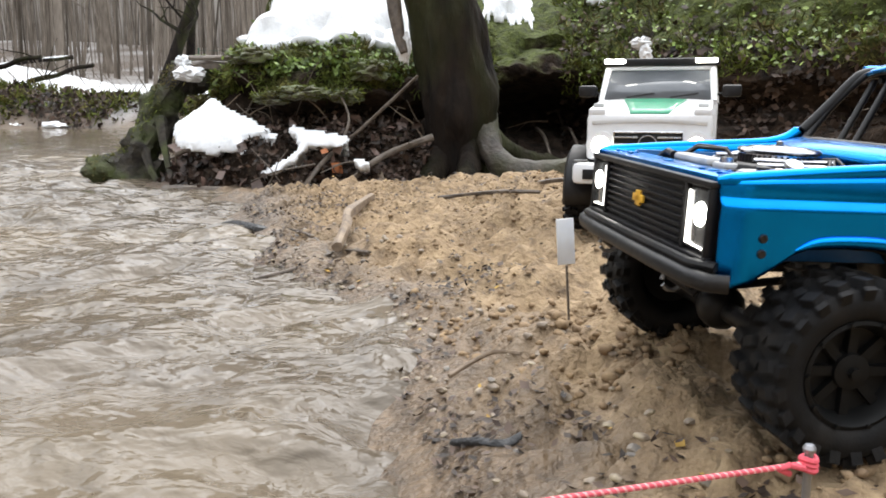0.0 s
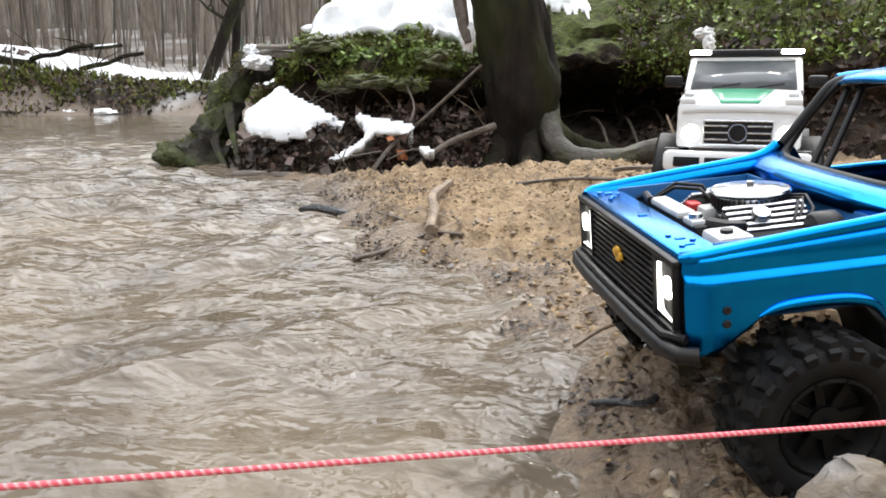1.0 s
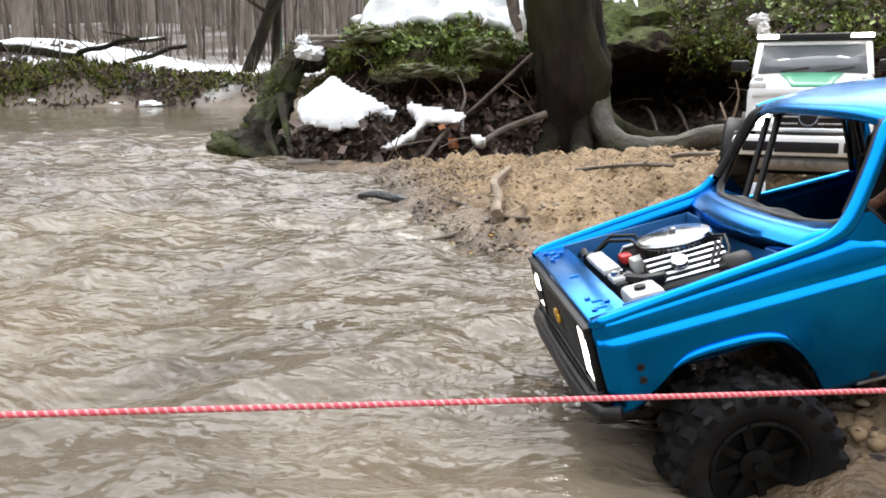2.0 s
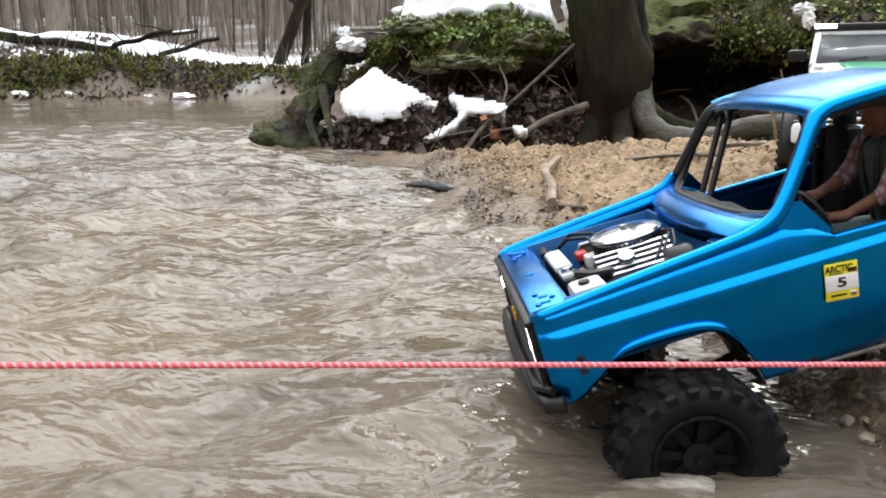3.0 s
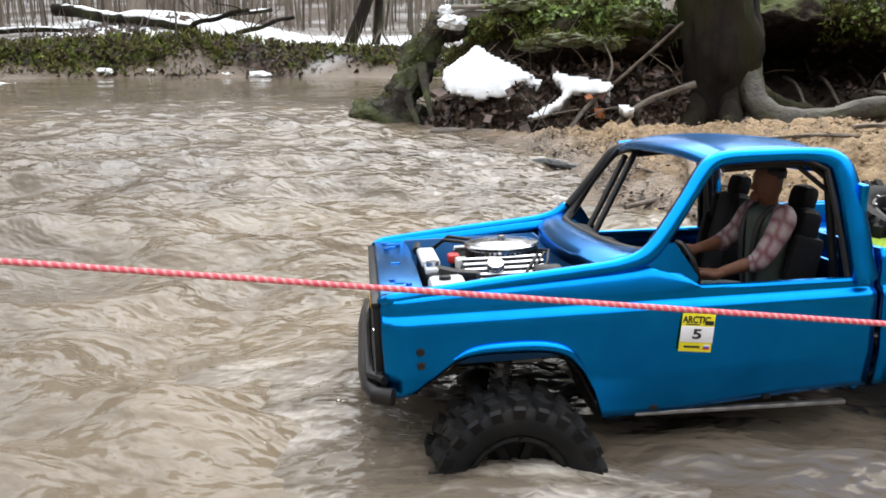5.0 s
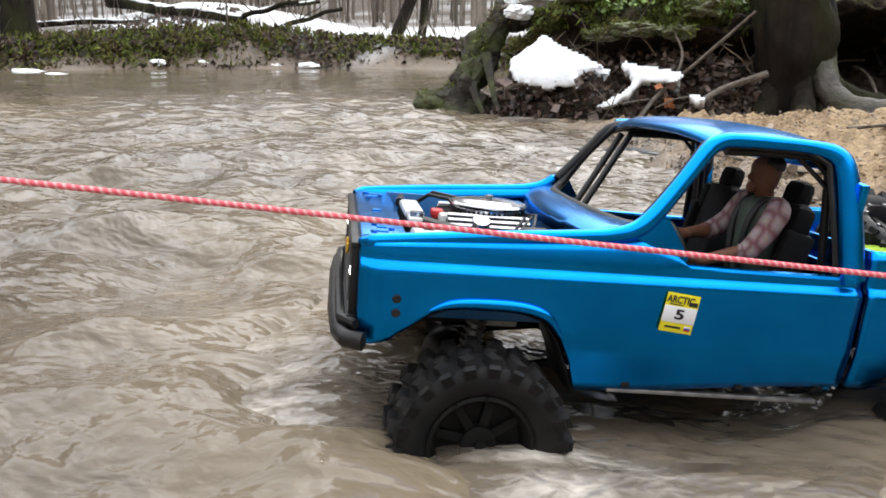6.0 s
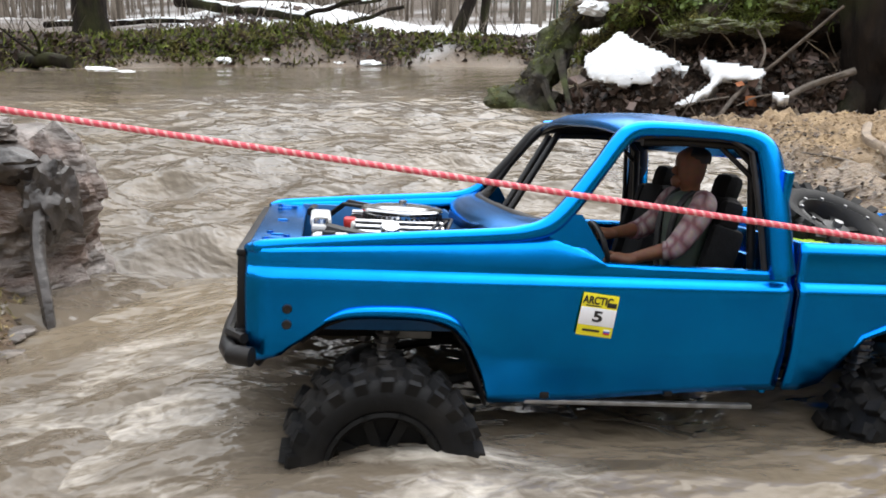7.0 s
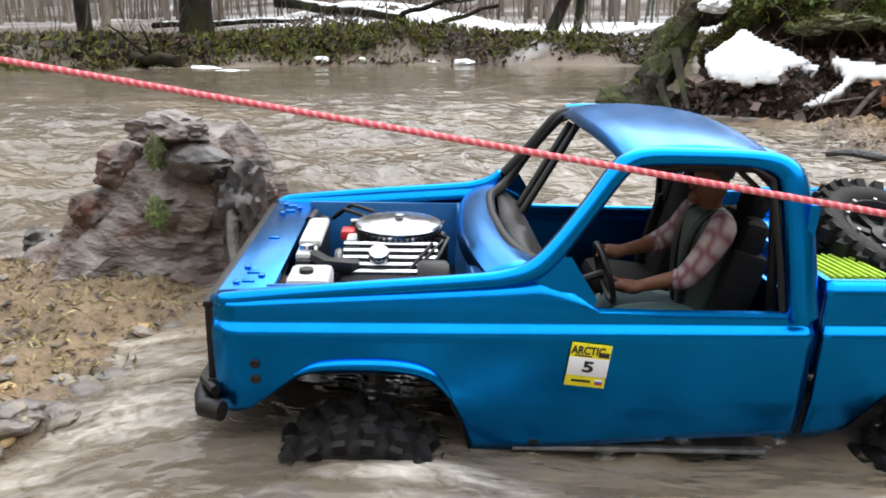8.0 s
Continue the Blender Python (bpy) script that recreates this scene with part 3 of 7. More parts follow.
RED_PL = mat("red_plastic", (0.55, 0.03, 0.03), (0.35, 0.02, 0.02), rough=0.4, scale=90)
YELLOW_PL = mat("yellow_enamel", (0.75, 0.42, 0.03), (0.6, 0.32, 0.03), rough=0.4, scale=90)
LIME = mat("lime_cloth", (0.42, 0.6, 0.05), (0.3, 0.46, 0.04), rough=0.9, scale=300, bump=0.6, bscale=700)
LED = glow("white_led", (1.0, 0.97, 0.88), 9.0)
STRIP = glow("led_strip", (1.0, 0.97, 0.9), 1.4)
LENS = mat("clear_lens", (0.12, 0.125, 0.12), (0.06, 0.06, 0.06), rough=0.12, scale=60, coat=0.5)
SEAT_CLOTH = mat("black_seat_cloth", (0.010, 0.010, 0.011), (0.006, 0.006, 0.006), rough=0.8, spec=0.12, scale=300, bump=0.3, bscale=900)
STICKER_YELLOW = mat("yellow_sticker", (0.80, 0.70, 0.02), (0.74, 0.64, 0.02), rough=0.4, scale=60)
STICKER_WHITE = mat("white_sticker", (0.78, 0.78, 0.8), (0.72, 0.72, 0.74), rough=0.4, scale=60)
INK = mat("black_print", (0.01, 0.01, 0.012), (0.014, 0.014, 0.014), rough=0.5, scale=60)
FLAG_RED = mat("red_print", (0.5, 0.02, 0.03), (0.45, 0.02, 0.03), rough=0.5, scale=60)
FLAG_BLUE = mat("blue_print", (0.02, 0.08, 0.45), (0.02, 0.07, 0.4), rough=0.5, scale=60)


def figure_material():
    """Plain painted doll: brown head and arms, plaid sleeves, dark vest, grey-green trousers, told apart by vertex masks."""
    m = bpy.data.materials.new("painted_figure")
    m.use_nodes = True
    n, l = m.node_tree.nodes, m.node_tree.links
    a = n.new("ShaderNodeAttribute")
    a.attribute_name = "paint"
    no = n.new("ShaderNodeTexNoise")
    no.inputs["Scale"].default_value = 350
    tc = n.new("ShaderNodeTexCoord")
    l.new(tc.outputs["Object"], no.inputs["Vector"])
    mx = n.new("ShaderNodeMix")
    mx.data_type, mx.blend_type = "RGBA", "MULTIPLY"
    mx.inputs[0].default_value = 0.5
    l.new(a.outputs["Color"], mx.inputs[6])
    l.new(no.outputs["Color"], mx.inputs[7])
    b = n["Principled BSDF"]
    l.new(mx.outputs[2], b.inputs["Base Color"])
    b.inputs["Roughness"].default_value = 0.6
    return m


FIGURE = figure_material()


def wheel_meshes(R=0.048, W=0.040):
    """Tyre with open blocky lugs, and a beadlock rim; axle along y."""
    turn = Matrix.Rotation(radians(-90), 4, "X")
    tyre = bmesh.new()
    w = W / 2
    lathe(tyre, [(R * 0.56, -w * 0.80), (R * 0.62, -w * 0.96), (R * 0.74, -w * 1.04), (R * 0.84, -w * 1.0), (R * 0.90, -w * 0.86), (R * 0.915, -w * 0.4), (R * 0.92, 0),
                 (R * 0.915, w * 0.4), (R * 0.90, w * 0.86), (R * 0.84, w * 1.0), (R * 0.74, w * 1.04), (R * 0.62, w * 0.96), (R * 0.56, w * 0.80)], 56, turn)
    count = 22
    for k in range(count):
        for side in (-1, 1):
            a = 2 * math.pi * (k + (0.25 if side > 0 else -0.25)) / count
            m = Matrix.Rotation(a, 4, "Y")
            for y0, sy, sx, r0, h, skew in ((w * 0.72 * side, w * 0.50, R * 0.155, R * 0.945, R * 0.11, 18 * side), (w * 0.26 * side, w * 0.40, R * 0.13, R * 0.95, R * 0.10, -22 * side)):
                mm = m @ pose(0, y0, r0, 0, 0, skew)
                vs = bmesh.ops.create_cube(tyre, size=1, matrix=mm @ Matrix.Diagonal((sx, sy, h, 1)))["verts"]
                for v in vs:
                    q = mm.inverted() @ v.co
                    if q.z > 0:
                        q.x, q.y = q.x * 0.82, q.y * 0.86
                        v.co = mm @ q
            mm = m @ pose(0, w * 0.99 * side, R * 0.855, -22 * side, 0, 0)
            bmesh.ops.create_cube(tyre, size=1, matrix=mm @ Matrix.Diagonal((R * 0.12, w * 0.16, R * 0.16, 1)))
    rim = bmesh.new()
    lathe(rim, [(R * 0.54, -w * 0.75), (R * 0.58, -w * 0.9), (R * 0.58, w * 0.9), (R * 0.54, w * 0.93), (R * 0.50, w * 0.8), (R * 0.46, w * 0.35), (R * 0.2, w * 0.30), (R * 0.19, w * 0.62), (R * 0.12, w * 0.66), (0, w * 0.66)], 40, turn)
    lathe(rim, [(R * 0.54, -w * 0.75), (R * 0.46, -w * 0.35), (R * 0.2, -w * 0.3), (0, -w * 0.35)], 40, turn)
    for k in range(8):
        mm = Matrix.Rotation(2 * math.pi * k / 8, 4, "Y") @ pose(0, w * 0.42, R * 0.33)
        bmesh.ops.create_cube(rim, size=1, matrix=mm @ Matrix.Diagonal((R * 0.10, w * 0.2, R * 0.30, 1)))
    bolts = bmesh.new()
    for k in range(10):
        a = 2 * math.pi * k / 10
        lathe(bolts, [(0.0012, 0), (0.0012, 0.0016), (0, 0.0018)], 6, pose(R * 0.555 * math.cos(a), w * 0.91, R * 0.555 * math.sin(a), -90))
    lathe(bolts, [(0.003, 0), (0.003, 0.003), (0, 0.0035)], 6, pose(0, w * 0.66, 0, -90))
    return tyre, rim, bolts


def wheel(parent, name, at, first=None, flip=False):
    """wheel (an axle nut hub) > tyre, rim, bolts. Copies share the meshes."""
    hub = bmesh.new()
    lathe(hub, [(0.0001, -0.012), (0.006, -0.012), (0.006, 0.006), (0.0001, 0.006)], 12, pose(0, 0, 0, -90))
    ob = finish(hub, name, STEEL, parent)
    if first is None:
        t, r, b = wheel_meshes()
        part("tyre", t, RUBBER, ob, "black knobbly rubber tyre")
        part("rim", r, RIM, ob)
        part("wheel_bolts", b, RIM, ob)
    else:
        for c in first.children:
            o = new(c.name.split(".")[0], c.data)
            o.parent = ob
            if c.get("label"):
                o["label"] = c["label"]
    if flip:
        for c in ob.children:
            c.matrix_basis = pose(0, 0, 0, 0, 0, 180)
    ob.matrix_basis = pose(*at)
    return ob


def side_profile(x, z):
    """How far the pickup's side stands out at a height."""
    y = 0.1018 - 0.0050 * smooth(-0.003, 0.012, z) + 0.0036 * smooth(-0.0084, -0.0134, z) - 0.0008 * smooth(-0.014, -0.024, z) - 0.0082 * smooth(-0.036, -0.084, z)
    return y - 0.007 * smooth(-0.014, 0.001, x) ** 2


ARCH = [(-0.004, -0.054), (-0.016, -0.050), (-0.026, -0.043), (-0.037, -0.0345), (-0.048, -0.0305), (-0.066, -0.0295), (-0.086, -0.0305), (-0.099, -0.035), (-0.108, -0.046), (-0.1145, -0.060), (-0.119, -0.0745)]

BED_ARCH = [(-0.285, -0.066), (-0.296, -0.062), (-0.305, -0.050), (-0.315, -0.037), (-0.330, -0.031), (-0.350, -0.0295), (-0.370, -0.031), (-0.385, -0.037), (-0.396, -0.050), (-0.402, -0.060), (-0.412, -0.063)]


def low_edge(x, arch, rocker):
    xs, zs = [p[0] for p in arch][::-1], [p[1] for p in arch][::-1]
    return float(np.interp(x, xs, zs, left=rocker, right=zs[-1]))


def body_side(s):
    """Wing and door of one side, one skin with the crease, the wheel arch and the window's sill."""
    bm = bmesh.new()
    xs = sorted(set([0.0, -0.0015, -0.004, -0.008, -0.013] + [p[0] for p in ARCH] + list(np.linspace(-0.02, -0.12, 26)) + list(np.linspace(-0.125, -0.2725, 34))), reverse=True)
    rows = []
    for x in xs:
        top = float(np.interp(-x, [0, 0.06, 0.125, 0.148, 0.156, 0.166, 0.174, 0.272], [-0.001, 0.004, 0.0095, 0.0115, 0.0085, 0.0025, -0.003, -0.004]))
        bot = low_edge(x, ARCH, -0.0745) if x > -0.119 else -0.0745 + 0.008 * smooth(0.12, 0.27, -x)
        zs = [top, top * 0.5 - 0.002, -0.0060, -0.0080, -0.0092, -0.0104, -0.0117, -0.0128, -0.0142, -0.018, -0.022] + list(np.linspace(min(-0.026, (bot - 0.022) / 2), bot, 7))
        rows.append([(x - 0.002 * smooth(-0.02, -0.07, z) * (x > -0.02), s * side_profile(x, z), z) for z in zs])
    sheet(bm, rows)
    return bm


def bed_side(s):
    bm = bmesh.new()
    rows = []
    for x in sorted(set(list(np.linspace(-0.2765, -0.475, 50)) + [p[0] for p in BED_ARCH]), reverse=True):
        bot = low_edge(x, BED_ARCH, -0.062)
        zs = [0.012, 0.006, -0.004, -0.0060, -0.0080, -0.0092, -0.0104, -0.0117, -0.0128, -0.0142, -0.018, -0.022] + list(np.linspace(min(-0.025, (bot - 0.022) / 2), bot, 6))
        rows.append([(x, s * (side_profile(-0.2, z) + (0.004 if z > -0.001 else 0.0)), z) for z in zs])
    sheet(bm, rows)
    return bm


def build_truck():
    t = tagged(new("pickup_truck"), "metallic blue model pickup truck with an open engine bay", "toy truck")

    for s, side in ((1, "left"), (-1, "right")):
        thick(part("body_side", body_side(s), BLUE, t), 0.002, 0.0)
        thick(part("bed_side", bed_side(s), BLUE, t), 0.003, 0.0)
        lip = bmesh.new()
        arc = [(x, s * (side_profile(x, z) + 0.0008), z + 0.0014) for x, z in ARCH[3:9]]
        line = [(*p, r) for p, r in zip(arc, (0.0008, 0.0028, 0.0034, 0.0034, 0.0028, 0.0010))]
        tube(lip, [along(line, k / 40)[:3] for k in range(41)], [float(along(line, k / 40)[3]) for k in range(41)], 10)
        part("arch_flare", lip, BLUE, t)
        lip = bmesh.new()
        tube(lip, [(x, s * (side_profile(x, z) + 0.0005), z + 0.0008) for x, z in BED_ARCH[2:9]], [0.0006, 0.0022, 0.0026, 0.0028, 0.0026, 0.0022, 0.0008], 8)
        part("arch_flare", lip, BLUE, t)
        # rolled upper edge of the wing, running into the screen pillar and over the roof's gutter to the cab's rear pillar
        edge = bmesh.new()
        line = [(0.0, s * 0.093, -0.0015, 0.0024), (-0.004, s * 0.0960, -0.0005, 0.0034), (-0.012, s * 0.0978, 0.0005, 0.0038), (-0.06, s * 0.0978, 0.005, 0.0038), (-0.115, s * 0.0975, 0.0092, 0.0039), (-0.132, s * 0.0973, 0.0112, 0.0042),
                (-0.144, s * 0.0970, 0.0150, 0.0048), (-0.154, s * 0.0955, 0.0240, 0.0048), (-0.169, s * 0.0915, 0.0430, 0.0044), (-0.180, s * 0.0880, 0.0575, 0.0046), (-0.186, s * 0.0862, 0.0625, 0.0048), (-0.196, s * 0.0852, 0.0648, 0.0045),
                (-0.22, s * 0.0852, 0.0650, 0.0042), (-0.243, s * 0.0852, 0.0642, 0.0044), (-0.2555, s * 0.0865, 0.0610, 0.0058), (-0.2610, s * 0.089, 0.052, 0.0068), (-0.2645, s * 0.0955, 0.025, 0.0072), (-0.2668, s * 0.1005, 0.0, 0.0074), (-0.268, s * 0.102, -0.006, 0.007)]
        fine = [along(line, k / 90) for k in range(91)]
        slim = [0.45 if s < 0 and 33 < k < 52 else 1.0 for k in range(91)]
        tube(edge, [p[:3] for p in fine], [float(p[3]) * q for p, q in zip(fine, slim)], 14)
        trim = bmesh.new()
        tube(trim, [(p[0] + 0.0002, p[1] - s * (0.0026 + 0.15 * p[3]), p[2] - 0.0008) for p in fine[34:84]], [float(p[3]) * 0.92 for p in fine[34:84]], 12)
        part("pillar_trim", trim, BLACK, t, "black inner pillar trim")
        part("pillar", edge, BLUE, t)
        tri = bmesh.new()
        sheet(tri, [[(-0.143, s * 0.0985, 0.0105), (-0.155, s * 0.098, 0.0215)], [(-0.156, s * 0.1, 0.005), (-0.1605, s * 0.0985, 0.0215)], [(-0.170, s * 0.102, -0.004), (-0.173, s * 0.1005, 0.002)]])
        part("window_corner", tri, BLUE, t)
        seal = bmesh.new()
        tube(seal, [(-0.190, s * 0.087, 0.0605), (-0.20, s * 0.0865, 0.0625), (-0.24, s * 0.0865, 0.062), (-0.2515, s * 0.088, 0.056), (-0.2565, s * 0.0955, 0.02), (-0.2585, s * 0.1005, -0.003)], 0.0016, 6)
        part("window_seal", seal, BLACK, t)
        sill = bmesh.new()
        tube(sill, [(-0.164, s * 0.1, -0.0035), (-0.2, s * 0.101, -0.0042), (-0.262, s * 0.101, -0.0048)], 0.0022, 8)
        part("sill", sill, BLUE, t)
        rock = bmesh.new()
        box(rock, (-0.20, s * 0.0965, -0.0755), (0.124, 0.004, 0.0025), 0.0006, (0, -1.2, 0))
        part("rock_slider", rock, STEEL, t)
        for x in (-0.148, -0.214):
            sc = bmesh.new()
            box(sc, (x, s * 0.098, -0.0705 + 0.0015 * (x < -0.2)), (0.005, 0.003, 0.004), 0.0008)
            part("bracket", sc, BLACK, t)
        for z in (-0.0275, -0.035):
            h = bmesh.new()
            lathe(h, [(0.0001, 0.0006), (0.0019, 0.0008), (0.0024, 0.0), (0.0024, -0.002)], 12, pose(-0.0195, s * 0.1060, z, -90 * s))
            part("bolt_hole", h, BLACK, t)
        inner = bmesh.new()
        box(inner, (-0.072, s * 0.083, -0.020), (0.100, 0.002, 0.045), 0.0005)
        part("inner_wing", inner, BLUE_IN, t)
        liner = bmesh.new()
        sheet(liner, [[(x, s * 0.098, z - 0.002), (x, s * 0.052, z - 0.001)] for x, z in ARCH[2:]])
        thick(part("arch_liner", liner, BLACK, t), 0.0015)

    # bonnet opening: frame round the engine bay
    front = bmesh.new()
    box(front, (-0.0125, 0, -0.0015), (0.025, 0.190, 0.005), 0.0018)
    for y in (-0.075, -0.062, 0.0, 0.062, 0.075):
        box(front, (-0.012, y, 0.0012), (0.006, 0.003, 0.0014), 0.0005)
    part("radiator_support", front, BLUE, t)
    for s in (1, -1):
        lip = bmesh.new()
        sheet(lip, [[(-0.001 - 0.142 * k, s * 0.0965, 0.0005 + 0.0115 * k), (-0.001 - 0.142 * k, s * 0.089, 0.0015 + 0.0105 * k), (-0.001 - 0.142 * k, s * 0.0835, -0.003 + 0.010 * k)] for k in np.linspace(0, 1, 10)])
        thick(part("bay_edge", lip, BLUE, t), 0.0015)
        for x, y in ((-0.008, 0.055), (-0.017, 0.068), (-0.007, 0.078)):
            b = bmesh.new()
            lathe(b, [(0.0018, 0), (0.0018, 0.0012), (0, 0.0016)], 8, pose(x, s * y, 0.001))
            part("screw", b, BLUE, t)
    cowl = bmesh.new()
    rows = []
    for x, z, wd in ((-0.1165, 0.000, 0.084), (-0.1180, 0.0070, 0.09), (-0.121, 0.0098, 0.094), (-0.127, 0.0115, 0.095), (-0.1365, 0.0138, 0.094)):
        rows.append([(x - 0.012 * abs(y) ** 2 * (1 if x < -0.12 else 0.8), y * wd, z + 0.002 * (1 - y * y)) for y in np.linspace(-1, 1, 15)])
    sheet(cowl, rows)
    thick(part("cowl", cowl, BLUE, t), 0.002)
    fire = bmesh.new()
    box(fire, (-0.1195, 0, -0.022), (0.002, 0.168, 0.050), 0.0005)
    part("firewall", fire, BLUE_IN, t)

    # screen frame and cage
    seal = bmesh.new()
    for q in (1, -1):
        line = [(-0.1345, 0, 0.0150, 0.0030), (-0.1375, q * 0.05, 0.0148, 0.0030), (-0.147, q * 0.080, 0.0140, 0.0032), (-0.1545, q * 0.0885, 0.0195, 0.0030), (-0.1685, q * 0.0865, 0.040, 0.0024), (-0.1825, q * 0.080, 0.0585, 0.0024), (-0.1870, q * 0.072, 0.0632, 0.0022), (-0.1860, q * 0.03, 0.0662, 0.0018), (-0.1855, 0, 0.0667, 0.0018)]
        fine = [along(line, k / 50) for k in range(51)]
        tube(seal, [p[:3] for p in fine], [float(p[3]) for p in fine], 10)
    part("windscreen_seal", seal, BLACK, t)
    for s in (1, -1):
        runs = [((-0.196, s * 0.078, 0.0585), (-0.22, s * 0.077, 0.0595), (-0.248, s * 0.077, 0.0590), (-0.257, s * 0.080, 0.05), (-0.264, s * 0.084, -0.04)), ((-0.240, s * 0.078, 0.0575), (-0.262, s * 0.083, 0.038))]
        if s < 0:
            runs += [((-0.156, -0.045, 0.004), (-0.192, -0.060, 0.060)), ((-0.156, -0.062, 0.004), (-0.190, -0.075, 0.058))]
        for pts in runs:
            bar = bmesh.new()
            tube(bar, pts, 0.0014 if pts[0][0] == -0.240 else 0.0024, 10)
            part("cage_bar", bar, BLACK, t)
    bar = bmesh.new()
    tube(bar, [(-0.25, -0.072, 0.060), (-0.25, 0.072, 0.060)], 0.0026, 8)
    part("cage_bar", bar, BLACK, t)

    # roof
    roof = bmesh.new()
    rows = []
    for k in np.linspace(0, 1, 15):
        x = -0.1840 - 0.0755 * k
        row = []
        for y in np.linspace(-1, 1, 21):
            z = 0.0745 - 0.004 * (2 * k - 0.9) ** 2 - 0.0062 * abs(y) ** 3 - 0.006 * smooth(0.86, 1.0, k) ** 2 - 0.0045 * smooth(0.16, 0.0, k) ** 2
            row.append((x + 0.004 * (1 - y * y) * (1 - k) - 0.004 * k * (1 - abs(y)), y * 0.0865, z))
        rows.append(row)
    sheet(roof, rows)
    thick(part("roof", roof, BLUE, t), 0.002)

    back = bmesh.new()
    box(back, (-0.2665, 0, -0.034), (0.004, 0.198, 0.07), 0.001)
    box(back, (-0.2665, 0.0905, 0.024), (0.005, 0.016, 0.05), 0.0015, (-8, 0, 0))
    box(back, (-0.2665, -0.0905, 0.024), (0.005, 0.016, 0.05), 0.0015, (8, 0, 0))
    box(back, (-0.263, 0, 0.058), (0.005, 0.160, 0.012), 0.0015)
    part("cab_back", back, BLUE, t)
    tunnel = bmesh.new()
    box(tunnel, (-0.19, 0, -0.056), (0.155, 0.19, 0.004), 0.001)
    box(tunnel, (-0.19, 0, -0.048), (0.14, 0.03, 0.02), 0.005)
    part("cab_floor", tunnel, BLACK, t)

    # grille, lamps, bumper
    g = bmesh.new()
    box(g, (-0.002, 0, -0.0245), (0.006, 0.186, 0.044), 0.0015)
    part("grille_panel", g, BLACK, t)
    for k in range(8):
        sl = bmesh.new()
        box(sl, (0.0022, 0, -0.0085 - k * 0.0040), (0.003, 0.120, 0.0016), 0.0004)
        part("grille_slat", sl, BLACK, t)
    fr = bmesh.new()
    for z, h in ((-0.0035, 0.0035), (-0.0415, 0.0030)):
        box(fr, (0.0025, 0, z), (0.005, 0.19, h), 0.001)
    for y in (-0.0925, -0.064, 0.064, 0.0925):
        box(fr, (0.002, y, -0.0225), (0.005, 0.0028, 0.038), 0.0008)
    part("grille_frame", fr, BLACK, t)
    em = bmesh.new()
    box(em, (0.0048, 0, -0.022), (0.0018, 0.017, 0.0048), 0.0007)
    box(em, (0.0048, 0, -0.022), (0.0018, 0.0075, 0.0095), 0.0007)
    part("emblem", em, YELLOW_PL, t, "plain yellow enamel emblem")
    for s in (1, -1):
        ln = bmesh.new()
        box(ln, (0.0012, s * 0.0785, -0.0225), (0.003, 0.024, 0.031), 0.001)
        lamp = part("headlight", ln, LENS, t, "square lit headlight with white light strip")
        b = bmesh.new()
        lathe(b, [(0.0065, 0), (0.006, 0.0018), (0, 0.0026)], 20, pose(0.002, s * 0.0825, -0.0195, 0, 90))
        part("bulb", b, LED, lamp)
        b = bmesh.new()
        tube(b, [(0.0032, s * 0.0685, -0.0085), (0.0032, s * 0.0685, -0.036), (0.0032, s * 0.0885, -0.0365)], 0.0006, 6)
        part("light_strip", b, STRIP, lamp)
    bp = bmesh.new()
    tube(bp, [(-0.004, 0.107, -0.0505), (0.005, 0.103, -0.0505), (0.0085, 0.090, -0.0505), (0.0105, 0.05, -0.0505), (0.0105, -0.05, -0.0505), (0.0085, -0.09, -0.0505), (0.005, -0.103, -0.0505), (-0.004, -0.107, -0.0505)], 0.0044, 10, flatten=1.1)
    part("bumper", bp, BLACK, t)
    bp = bmesh.new()
    tube(bp, [(0.0, 0.100, -0.0435), (0.008, 0.088, -0.0435), (0.009, 0.0, -0.0435), (0.008, -0.088, -0.0435), (0.0, -0.100, -0.0435)], 0.0026, 8)
    part("bumper_tube", bp, BLACK, t)
    sk = bmesh.new()
    box(sk, (0.002, 0, -0.052), (0.012, 0.17, 0.012), 0.002)
    part("bumper_backing", sk, BLACK, t)
    for s in (1, -1):
        b = bmesh.new()
        tube(b, [(0.006, s * 0.06, -0.056), (-0.004, s * 0.068, -0.064), (-0.024, s * 0.075, -0.040)], 0.0028, 8)
        part("bumper_brace", b, BLACK, t)
        b = bmesh.new()
        tube(b, [(0.002 + 0.006 * math.cos(a), s * 0.055, -0.060 + 0.006 * math.sin(a)) for a in np.linspace(0, 5.8, 10)], 0.0014, 6)
        part("tow_shackle", b, STEEL, t)

    # engine
    fl = bmesh.new()
    box(fl, (-0.072, 0, -0.042), (0.10, 0.164, 0.003), 0.001)
    part("bay_floor", fl, BLACK, t)
    e = bmesh.new()
    box(e, (-0.078, 0, -0.024), (0.056, 0.052, 0.030), 0.003)
    part("engine_block", e, BLACK, t)
    for s in (1, -1):
        v = bmesh.new()
        box(v, (-0.078, s * 0.033, -0.008), (0.052, 0.026, 0.014), 0.002, (-28 * s, 0, 0))
        cover = part("valve_cover", v, BLACK, t)
        for k in range(5):
            r = bmesh.new()
            box(r, (-0.078, s * (0.0245 + k * 0.0045), 0.0050 - k * 0.0024), (0.050, 0.0024, 0.0022), 0.0006, (-28 * s, 0, 0))
            part("cover_rib", r, CHROME, cover, "polished rib")
        c = bmesh.new()
        lathe(c, [(0.0055, 0), (0.0058, 0.003), (0.005, 0.0048), (0, 0.0055)], 18, pose(-0.072, s * 0.034, 0.0005, -28 * s))
